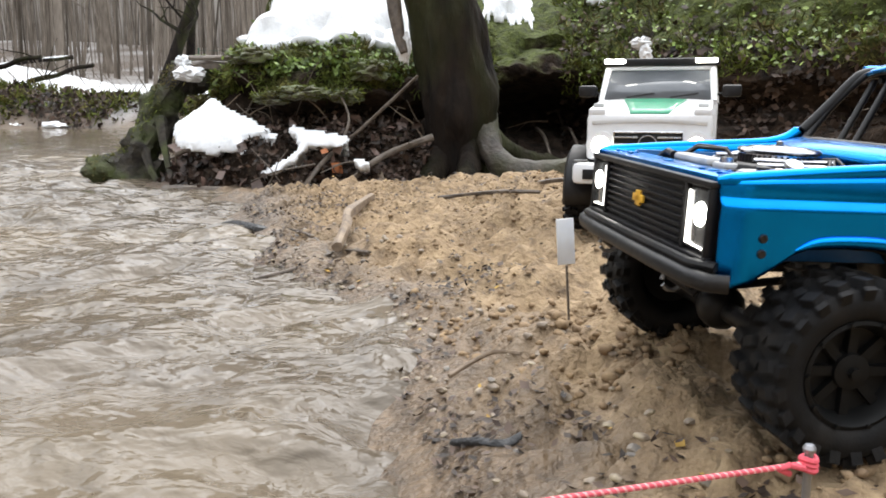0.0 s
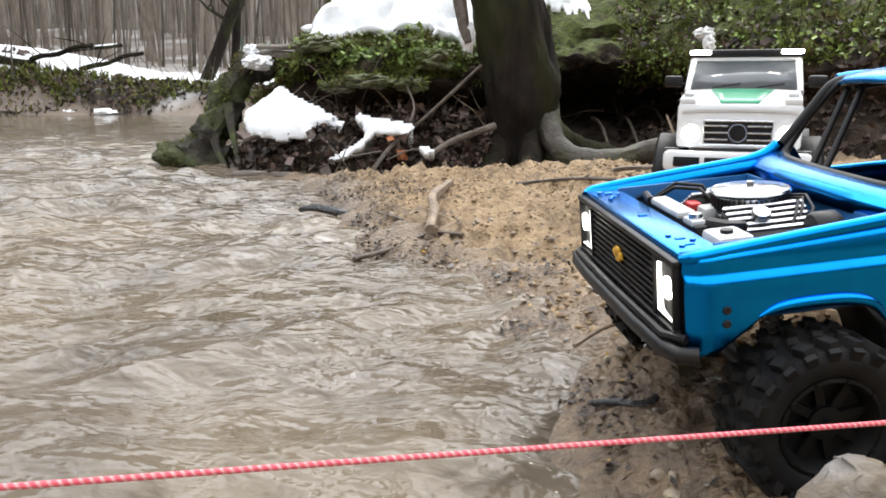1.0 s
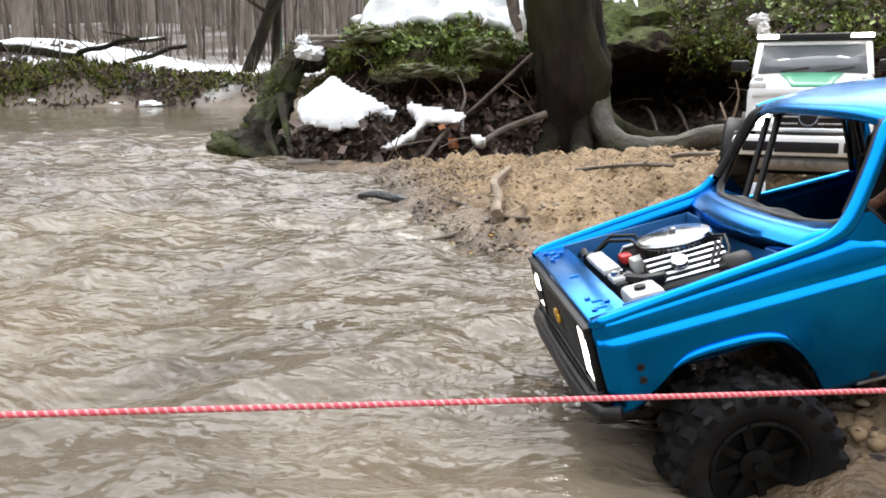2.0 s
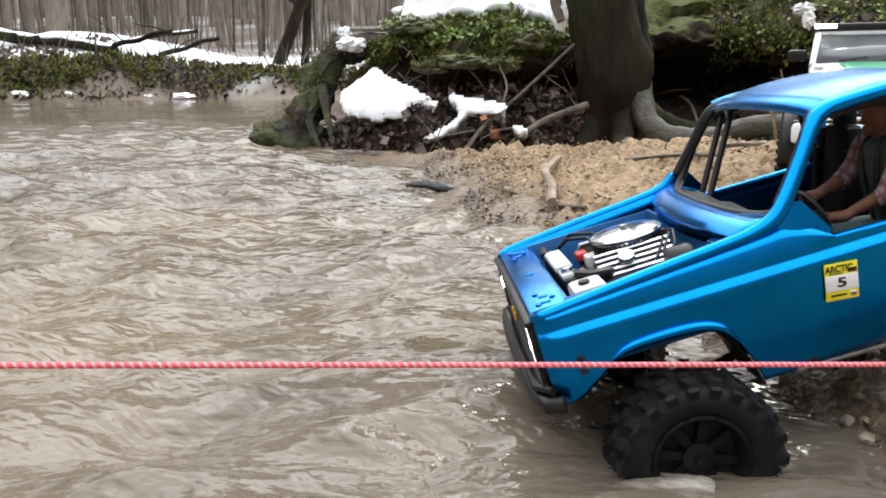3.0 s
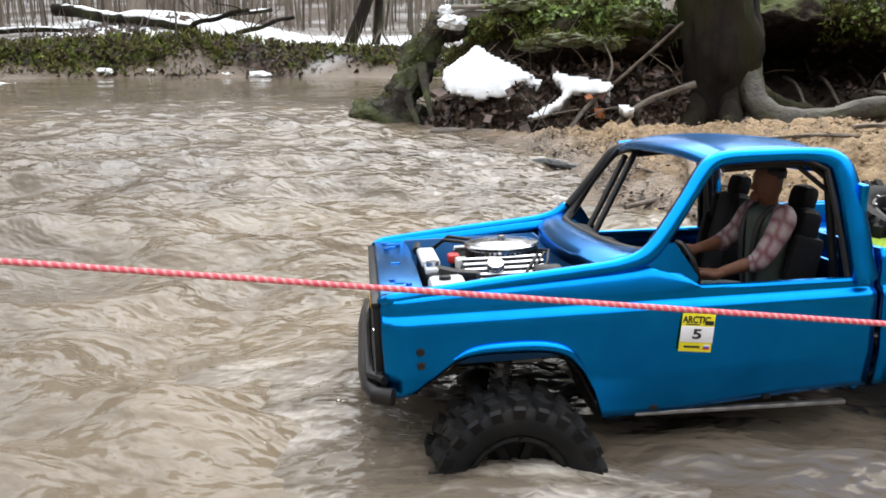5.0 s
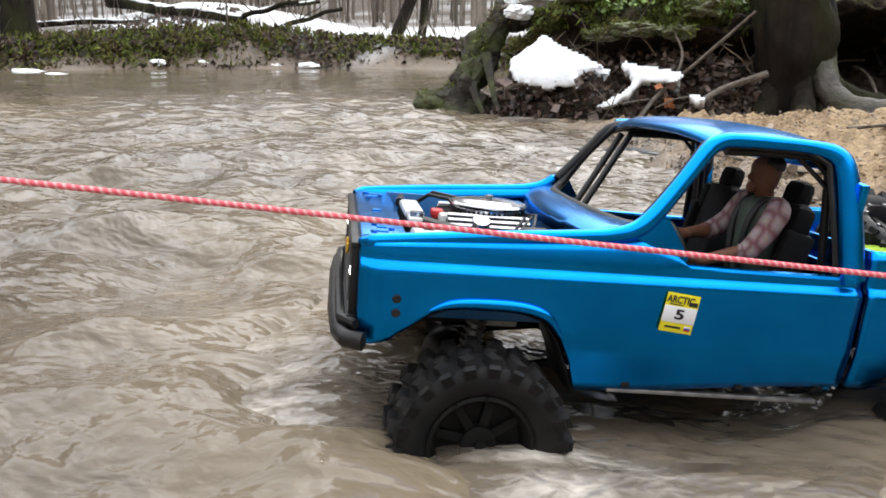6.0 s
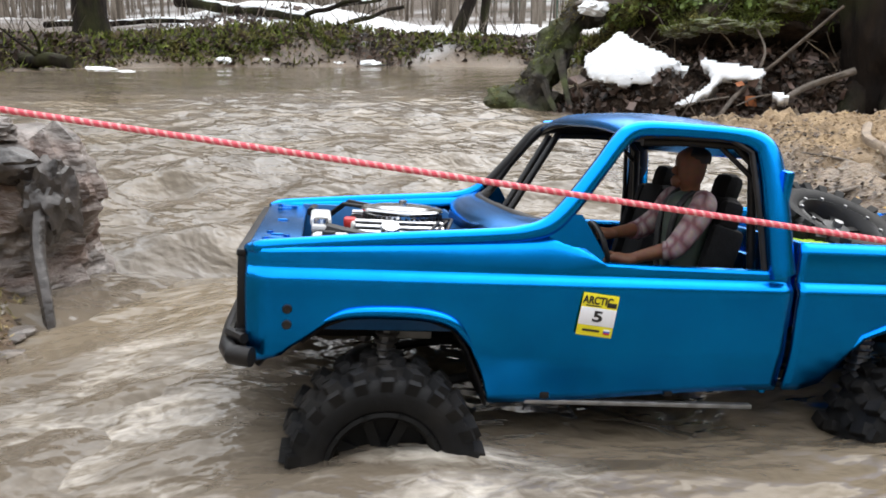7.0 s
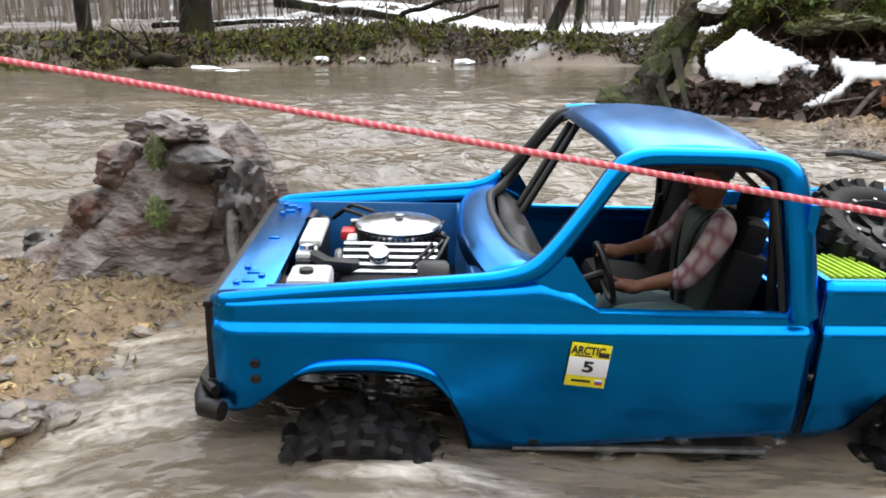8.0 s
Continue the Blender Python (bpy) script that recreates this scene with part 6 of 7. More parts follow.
def build_greenery():
    scatter("leaf_litter", bank_spots(5600, 0.10, 0.42, 0.05, 0.33, 1, lift=0.025), 0.019, DEAD_LEAF, "heap of wet brown fallen leaves", "leaves", 0.5, seed=1, narrow=0.6, jitter=1.0)
    scatter("leaf_litter", bank_spots(170, 0.12, 0.36, 0.06, 0.24, 3, lift=0.035), 0.034, PINK_LEAF, "large curled pinkish-brown leaves on the heap", "leaves", 0.7, seed=3, narrow=0.75, jitter=1.0)
    scatter("leaf_litter", bank_spots(6500, 0.50, 0.82, 0.06, 0.72, 2, 0.4, lift=0.012), 0.020, DEAD_LEAF, "brown fallen leaves on the slope", "leaves", 0.4, seed=2, narrow=0.7, jitter=0.9)
    scatter("ivy", bank_spots(2600, 0.15, 0.40, 0.50, 0.68, 5, 0.9, lift=0.035), 0.015, LEAF_GREEN, "fresh green small leaves on the moss", "plants", 0.4, seed=5, narrow=0.75, jitter=1.0)
    scatter("ivy", bank_spots(1900, 0.52, 0.80, 0.44, 0.76, 6, 1.0, lift=0.03), 0.015, LEAF_GREEN, "fresh green small leaves on the slope", "plants", 0.4, seed=6, narrow=0.75, jitter=1.0)
    scatter("moss_tufts", bank_spots(11000, 0.10, 0.42, 0.44, 0.68, 7, 0.5, lift=0.008), 0.022, GRASS, "tufts of moss and grass on the overhang", "moss", 0.6, seed=7, narrow=0.14, jitter=1.0)
    scatter("moss_tufts", bank_spots(15000, 0.50, 0.82, 0.44, 0.80, 8, 0.6, lift=0.008), 0.026, GRASS, "tufts of moss and grass on the slope", "moss", 0.6, seed=8, narrow=0.14, jitter=1.0)
    # moss cushions that stand out below the crest
    rng = random.Random(71)
    for c, r in (((-0.68, 3.06, 0.262), (0.05, 0.05, 0.018)), ((-0.58, 3.04, 0.278), (0.07, 0.05, 0.02)), ((-0.47, 3.07, 0.27), (0.05, 0.05, 0.022)), ((-0.76, 3.14, 0.385), (0.07, 0.06, 0.024)), ((-0.40, 3.10, 0.34), (0.05, 0.05, 0.03))):
        bm = lumpy((0, 0, 0), r, 0.6, c[0] * 7, 4, 1.8)
        ob = tagged(finish(bm, "moss_cushion", MOSS), "shaggy green moss cushion on the earth bank", "moss", "moss cushions on the bank")
        ob.matrix_basis = pose(*c)
        spots = []
        for v in ob.data.vertices:
            if v.co.z > -0.3 * r[2] and rng.random() < 0.75:
                spots.append((Vector(c) + v.co, v.normal))
        scatter("moss_tufts", spots, 0.018, GRASS, "short blades growing out of a moss cushion", "moss", 0.6, seed=int(-c[0] * 1000), narrow=0.16, jitter=0.9)
    # thin twigs strewn over the pile and the hollow
    for n in range(46):
        k, v = rng.uniform(0.13, 0.42) if n < 34 else rng.uniform(0.46, 0.70), rng.uniform(0.08, 0.42)
        p, nn = bank_normal(k, v)
        d = Vector((rng.uniform(-1, 1), rng.uniform(-0.5, 0.1), rng.uniform(-0.3, 0.9))).normalized() * rng.uniform(0.05, 0.13)
        p = p + nn * rng.uniform(0.01, 0.035)
        stick("twig", [p - d * 0.5, p + nn * 0.012, p + d * 0.4 + Vector((0, -0.01, 0.008)), p + d], rng.uniform(0.0015, 0.004), 0.001, WET_WOOD if n % 3 else PALE_WOOD, "thin bare twig on the leaf pile", "twigs strewn on the bank")
    for k, v, s in ((0.263, 0.14, 0.05), (0.268, 0.12, 0.04), (0.66, 0.30, 0.05), (0.665, 0.31, 0.04), (0.72, 0.25, 0.04)):
        p, n = bank_normal(k, v)
        tagged(scatter("orange_leaf", [(p + n * 0.03, n)], s, ORANGE_LEAF, "single orange fallen leaf", "leaf", 0.3, kind="", seed=int(k * 999), narrow=0.8), group="orange leaves")


def build_shore_litter():
    """Pebbles, shells of bark and leaves where the sand meets the water."""
    rng = random.Random(21)
    for n, (x, y, z, d) in enumerate(land_spots(RIGHT_LAND, 230, 21, (-0.36, 0.16, 1.08, 2.0), 0.0, 0.14)):
        r = rng.uniform(0.002, 0.0052)
        bm = lumpy((0, 0, 0), (r, r * rng.uniform(0.6, 1), r * rng.uniform(0.4, 0.7)), 0.3, n, 2)
        ob = tagged(finish(bm, "pebble", STONE if n % 7 == 0 else PEBBLE), "small wet pebble on the shore", "pebble", "pebbles along the water")
        ob.matrix_basis = pose(x, y, z + r * 0.2, rng.uniform(-20, 20), rng.uniform(-20, 20), rng.uniform(0, 360))
    rows = land_spots(RIGHT_LAND, 5200, 22, (-0.6, 0.5, 1.08, 2.8), -0.01, 9, lambda x, y, d: np.where(d < 0.16, 0.95 * smooth(-0.3, 0.1, fbm(x * 8, y * 8, 2, 29)), np.where((y > 2.0) & (x < 0.1), 0.16, 0.05)))
    spots = [((x, y, z + 0.002), (0, 0, 1)) for x, y, z, d in rows]
    scatter("shore_litter", spots[:5080], 0.0072, DEAD_LEAF, "scraps of bark and brown leaf on wet sand", "leaves", 0.3, seed=31, narrow=0.6, jitter=0.5)
    scatter("shore_litter", spots[5080:], 0.0065, YELLOW_LEAF, "scraps of yellow leaf on wet sand", "leaves", 0.3, seed=32, narrow=0.7, jitter=0.4)
    # crumbs of sand
    verts, faces = [], []
    base = bmesh.new()
    bmesh.ops.create_icosphere(base, subdivisions=1, radius=1)
    bv, bf = [v.co.copy() for v in base.verts], [[v.index for v in f.verts] for f in base.faces]
    base.free()
    crumbs = land_spots(RIGHT_LAND, 8000, 23, (-0.45, 0.5, 1.05, 2.5), 0.05, 9, lambda x, y, d: smooth(-0.35, 0.4, fbm(x * 9, y * 9, 2, 33)))
    for k, (x, y, h, d) in enumerate(crumbs):
        r = rng.uniform(0.001, 0.0042) * (0.6 + 0.4 * (y < 1.7)) * (1.7 if k % 9 == 0 else 1.0)
        n0 = len(verts)
        for c in bv:
            f = r * (1 + 0.9 * noise.noise(c * 1.9 + Vector((k, 0, 0))))
            verts.append((x + c.x * f, y + c.y * f, h + c.z * f * 0.7))
        faces += [[n0 + i for i in f] for f in bf]
    ob = raw("sand_crumbs", verts, faces, SAND_CRUMB)
    tagged(ob, "loose crumbs of damp ochre sand", "sand", kind="stuff")


SAND_CRUMB = mat("sand_crumb", (0.33, 0.23, 0.13), (0.18, 0.12, 0.07), rough=0.9, scale=60, bump=0.6, bscale=200)


# ---- near things: marker, peg, cord, stone, tree stump in the stream ----
PLATE = mat("white_plate", (0.78, 0.78, 0.77), (0.7, 0.7, 0.69), rough=0.5, scale=40, c3=(0.55, 0.5, 0.42), scale3=30, amount3=0.3)
CORD = mat("red_cord", (0.76, 0.12, 0.16), (0.68, 0.085, 0.12), rough=0.75, scale=400, bump=0.4, bscale=900)
CORD_PALE = mat("pale_cord_fleck", (0.84, 0.46, 0.45), (0.78, 0.32, 0.33), rough=0.75, scale=300)
STUMP_BARK = mat("wet_grey_bark", (0.27, 0.235, 0.215), (0.06, 0.048, 0.04), rough=0.34, scale=38, bump=1.0, bscale=85, c3=(0.10, 0.042, 0.022), scale3=16, amount3=0.6, stretch=(1, 1, 2.2), detail=10)
RUST_BARK = mat("rusty_rotten_wood", (0.11, 0.042, 0.022), (0.025, 0.017, 0.013), rough=0.5, scale=60, bump=1.0, bscale=110, c3=(0.10, 0.085, 0.075), scale3=40, amount3=0.7)
KNOB_BARK = mat("smooth_knob_bark", (0.055, 0.046, 0.042), (0.022, 0.018, 0.016), rough=0.3, scale=60, bump=0.4, bscale=150)


def build_marker():
    t = tagged(new("gate_marker"), "small white plate on a thin rusty rod in the sand", "marker")
    z = high(0.087, 1.434)
    t.matrix_basis = pose(0.087, 1.434, z, 0, -4, 0)
    b = bmesh.new()
    tube(b, [(0, 0, -0.03), (0, 0, 0.062)], 0.0011, 8)
    part("rod", b, WET_WOOD, t)
    b = bmesh.new()
    box(b, (0, -0.001, 0.083), (0.0155, 0.0018, 0.040), 0.0005, (0, 0, 14))
    part("plate", b, PLATE, t)


def build_peg():
    t = tagged(new("tent_peg"), "short steel peg with a red cord knot", "peg")
    z = high(0.16, 1.055)
    b = bmesh.new()
    tube(b, [(0.16, 1.055, z - 0.03), (0.16, 1.055, 0.1035)], 0.0017, 10)
    lathe(b, [(0.0024, 0), (0.0027, 0.0015), (0.0018, 0.003), (0, 0.0034)], 12, pose(0.16, 1.055, 0.1025))
    part("rod", b, STEEL, t)
    b = bmesh.new()
    for k in range(3):
        tube(b, [(0.16 + 0.0028 * math.cos(a), 1.055 + 0.0028 * math.sin(a), 0.0955 + 0.0020 * k + 0.0004 * math.sin(a * 2)) for a in np.linspace(0, 2 * math.pi, 14)], 0.0013, 7, cap=False)
    tube(b, [(0.157, 1.051, 0.097), (0.150, 1.047, 0.100), (0.147, 1.049, 0.097), (0.152, 1.052, 0.094)], 0.0013, 7)
    part("knot", b, CORD, t)


def build_rope():
    """Laid cord along +x, three strands and pale flecks."""
    t = tagged(new("rope"), "taut red laid cord with pale flecks", "rope")
    L, n = 1.05, 2600
    for s in range(3):
        bm = bmesh.new()
        tube(bm, [(L * k / n, 0.0006 * math.cos(2 * math.pi * (L * k / n / 0.0032 + s / 3)), 0.0006 * math.sin(2 * math.pi * (L * k / n / 0.0032 + s / 3))) for k in range(n + 1)], 0.00062, 7)
        part("strand", bm, CORD_PALE if s == 2 else CORD, t)
    return t


def build_stone():
    bm = lumpy((0.106, 1.032, 0.042), (0.0235, 0.017, 0.050), 0.16, 4, 4, 1.8)
    for v in bm.verts:
        if v.co.z > 0.076:
            v.co.z = 0.076 + (v.co.z - 0.076) * 0.35
        v.co.x += 0.25 * (v.co.z - 0.06) * (v.co.x < 0.1)
    roughen(bm, (60, 0.003, 1), (150, 0.0015, 1))
    tagged(finish(bm, "standing_stone", STONE), "rough grey stone block standing in the shallows", "stone")


def build_near_stump():
    t = tagged(new("tree_stump"), "wet grey weathered stump with burls and moss in the shallows", "stump")
    bm = bmesh.new()
    rows = []
    for j in range(44):
        v = j / 43
        z = -0.04 + 0.19 * v
        cx = np.interp(z, [-0.04, 0.0, 0.03, 0.05, 0.10, 0.12, 0.15], [-1.014, -1.012, -1.005, -0.985, -0.946, -0.943, -0.932])
        cy = 0.985 + 0.015 * v
        rx = np.interp(z, [-0.04, 0.0, 0.03, 0.05, 0.10, 0.12, 0.14, 0.15], [0.140, 0.128, 0.120, 0.104, 0.082, 0.070, 0.050, 0.036])
        row = []
        for i in range(65):
            a = 2 * math.pi * i / 64
            q = Vector((math.cos(a) * 1.4, math.sin(a) * 1.4, v * 2.0))
            r = rx * (1 + 0.10 * noise.noise(q * 1.5) + 0.09 * noise.noise(q * 3.3) * (0.4 + v) + 0.05 * noise.noise(q * 7) + 0.04 * noise.noise(q * 15))
            row.append((cx + r * math.cos(a), cy + r * (0.72 + 0.16 * (1 - v) ** 3) * math.sin(a), z + 0.014 * noise.noise(q * 2.2) * v))
        rows.append(row)
    sheet(bm, rows)
    top = [bm.verts.new(p) for p in rows[-1][:-1]]
    bm.faces.new(top)
    bmesh.ops.remove_doubles(bm, verts=bm.verts, dist=0.0004)
    roughen(bm, (30, 0.006, 1.6), (70, 0.004, 2.5), (160, 0.0018, 2.5))
    part("trunk", bm, STUMP_BARK, t)
    part("burl", lumpy((-0.893, 0.950, 0.127), (0.030, 0.020, 0.0155), 0.16, 3, 4), KNOB_BARK, t, "smooth dark round knob")
    part("burl", lumpy((-0.866, 0.965, 0.098), (0.016, 0.024, 0.030), 0.4, 5, 4), KNOB_BARK, t)
    part("burl", lumpy((-0.985, 0.962, 0.114), (0.028, 0.026, 0.022), 0.28, 7, 4, 2.2), RUST_BARK, t, "rust-brown broken burl")
    part("burl", lumpy((-1.005, 0.945, 0.078), (0.030, 0.022, 0.020), 0.28, 8, 4, 2.2), RUST_BARK, t, "rust-brown broken burl")
    part("burl", lumpy((-0.935, 0.96, 0.150), (0.036, 0.022, 0.014), 0.3, 13, 4, 2.4), STUMP_BARK, t)
    part("burl", lumpy((-1.125, 0.965, 0.036), (0.014, 0.014, 0.013), 0.45, 9, 3), KNOB_BARK, t)
    part("moss_patch", lumpy((-0.926, 0.938, 0.136), (0.008, 0.007, 0.013), 0.45, 11, 4, 3), MOSS, t, "olive moss patch")
    part("moss_patch", lumpy((-0.915, 0.925, 0.090), (0.010, 0.005, 0.012), 0.45, 12, 4, 3), MOSS, t)
    bm = bmesh.new()
    tube(bm, [Vector(along([(-0.866, 0.955, 0.10), (-0.850, 0.935, 0.07), (-0.830, 0.92, 0.035), (-0.815, 0.91, -0.01)], k / 14)) for k in range(15)], [0.0065 - 0.003 * k / 14 for k in range(15)], 10, lump=0.5)
    part("root", bm, KNOB_BARK, t)


def build_exit_shore():
    """Gravel, bark and stones on the landing bank."""
    rng = random.Random(41)
    rows = land_spots(EXIT_LAND, 19000, 41, (-1.45, -0.74, 0.45, 0.98), 0.0, 9)
    spots = [((x, y, z + 0.001), (0, 0, 1)) for x, y, z, d in rows]
    scatter("bank_litter", spots[:2500], 0.006, DEAD_LEAF, "bark scraps and rotten leaf on the landing", "leaves", 0.3, seed=42, narrow=0.6, jitter=0.5)
    scatter("bank_moss", spots[2500:], 0.0072, OLIVE_MAT, "short olive moss on the landing bank", "moss", 0.4, seed=43, narrow=0.16, jitter=0.9)
    for n, (x, y, z, d) in enumerate(land_spots(EXIT_LAND, 60, 47, (-0.95, -0.74, 0.66, 0.90), -0.004, 0.03)):
        r = rng.uniform(0.006, 0.014)
        bm = lumpy((0, 0, 0), (r, r * rng.uniform(0.5, 0.8), r * rng.uniform(0.25, 0.4)), 0.22, n + 300, 3)
        ob = tagged(finish(bm, "stone", WET_STONE), "dark wet flat stone at the landing's edge", "stone", "stones on the landing")
        ob.matrix_basis = pose(x, y, z + r * 0.05, rng.uniform(-12, 12), rng.uniform(-12, 12), rng.uniform(0, 360))
    for n, (x, y, z, d) in enumerate(land_spots(EXIT_LAND, 60, 44, (-1.1, -0.74, 0.62, 0.93), -0.005, 0.12)):
        r = rng.uniform(0.003, 0.008) * (1.1 if d < 0.05 else 0.7)
        bm = lumpy((0, 0, 0), (r, r * rng.uniform(0.6, 1), r * rng.uniform(0.3, 0.5)), 0.25, n + 200, 3)
        mt = YELLOW_STONE if n % 7 == 0 else (STONE if n % 2 else PEBBLE)
        ob = tagged(finish(bm, "stone", mt), "ochre flat stone on the landing bank" if n % 7 == 0 else "wet flat stone on the landing bank", "stone", "stones on the landing")
        ob.matrix_basis = pose(x, y, z + r * 0.1, rng.uniform(-15, 15), rng.uniform(-15, 15), rng.uniform(0, 360))


OLIVE_MAT = mat("olive_brown_moss", (0.36, 0.32, 0.15), (0.17, 0.145, 0.07), rough=0.9, spec=0.2, scale=30, c3=(0.20, 0.13, 0.07), scale3=14, amount3=0.8, island=0.6)
WET_STONE = mat("wet_dark_stone", (0.20, 0.18, 0.165), (0.08, 0.068, 0.06), rough=0.35, scale=60, bump=0.7, bscale=150, c3=(0.14, 0.10, 0.06), scale3=20, amount3=0.7)
YELLOW_STONE = mat("ochre_stone", (0.42, 0.29, 0.12), (0.28, 0.19, 0.09), rough=0.55, scale=50, bump=0.4, bscale=150)


def build_wake():
    """The water that the pickup pushes up: a bow wave, two side waves and broken crests, in its own space."""
    xs, ys = np.arange(-0.62, 0.30, 0.005), np.arange(-0.36, 0.361, 0.005)
    X, Y = np.meshgrid(xs, ys, indexing="ij")
    rim = smooth(0.0, 0.16, np.minimum(np.minimum(X + 0.62, 0.30 - X), 0.36 - np.abs(Y)))
    wob = 0.03 * fbm(X * 9, Y * 9, 2, 101)
    A = np.abs(Y) + wob
    bow = 0.011 * np.exp(-((X - 0.03 + 0.5 * Y * Y) / 0.07) ** 2 - (Y / 0.2) ** 2)
    wheel_ = 0.010 * np.exp(-((X + 0.066) / 0.085) ** 2 - ((A - 0.13) / 0.05) ** 2)
    side = 0.006 * np.exp(-((A - 0.155 - 0.12 * (-0.07 - X)) / 0.04) ** 2) * smooth(0.0, -0.1, X)
    dip = -0.014 * np.exp(-((X + 0.22) / 0.09) ** 2 - (Y / 0.12) ** 2)
    rip = 0.0035 * fbm(X * 12, Y * 20, 3, 103) + 0.004 * (0.5 - np.abs(fbm(X * 11 + wob * 8, Y * 17, 2, 104)))
    h = (bow + wheel_ + side + dip + rip + 0.003) * rim - 0.03 * (1 - rim)
    t = grid_mesh("wake", xs, ys, h, WATER)
    tagged(t, "muddy bow wave and broken water round the pickup", "water")
    crest = 1.4 * np.exp(-((A - 0.148) / 0.028) ** 2) * np.exp(-((X + 0.10) / 0.06) ** 2) + 0.2 * np.exp(-((A - 0.17 - 0.1 * np.maximum(0, -0.07 - X)) / 0.025) ** 2) * (X < -0.05) + 0.75 * np.exp(-((X - 0.08) / 0.08) ** 2 - ((Y - 0.06) / 0.16) ** 2)
    t.data.attributes.new("foam", "FLOAT", "POINT").data.foreach_set("value", np.clip(crest * rim * (0.6 + 0.8 * fbm(X * 22, Y * 34, 2, 107)), 0, 1).ravel())
    return t

# ---- the far bank and the woods ----
def bare_tree(seed, height, r, lean=(0, 0), label="tall bare winter tree with a grey trunk", limbs=7, bark=None):
    bark = bark or FAR_BARK
    rng = random.Random(seed)
    t = tagged(new("tree"), label, "tree", "bare trees of the wood")
    bm = bmesh.new()
    pts, p = [], Vector((0, 0, -0.3))
    d = Vector((lean[0], lean[1], 1)).normalized()
    steps = 14
    for k in range(steps + 1):
        pts.append(p.copy())
        d = (d + Vector((rng.uniform(-1, 1), rng.uniform(-1, 1), 0.15)) * 0.05).normalized()
        p = p + d * (height + 0.3) / steps
    tube(bm, pts, [r * (1.35 if k == 0 else 1.0) * (1 - 0.85 * (k / steps) ** 1.3) for k in range(steps + 1)], 12, lump=0.12)
    part("trunk", bm, bark, t)
    for _ in range(limbs):
        k = rng.randint(4, steps - 1)
        a = rng.uniform(0, 6.28)
        bm = bmesh.new()
        rr = r * (1 - 0.85 * (k / steps) ** 1.3) * 0.4
        lp, ld = limb(bm, pts[k], (math.cos(a), math.sin(a), 0.7), height * 0.22, rr, rng, 6)
        for q in (2, 3, 5):
            limb(bm, lp[q], ld + Vector((rng.uniform(-1, 1), rng.uniform(-1, 1), 0.4)), height * 0.1, rr * 0.4, rng, 4)
        part("limb", bm, bark, t)
    return t


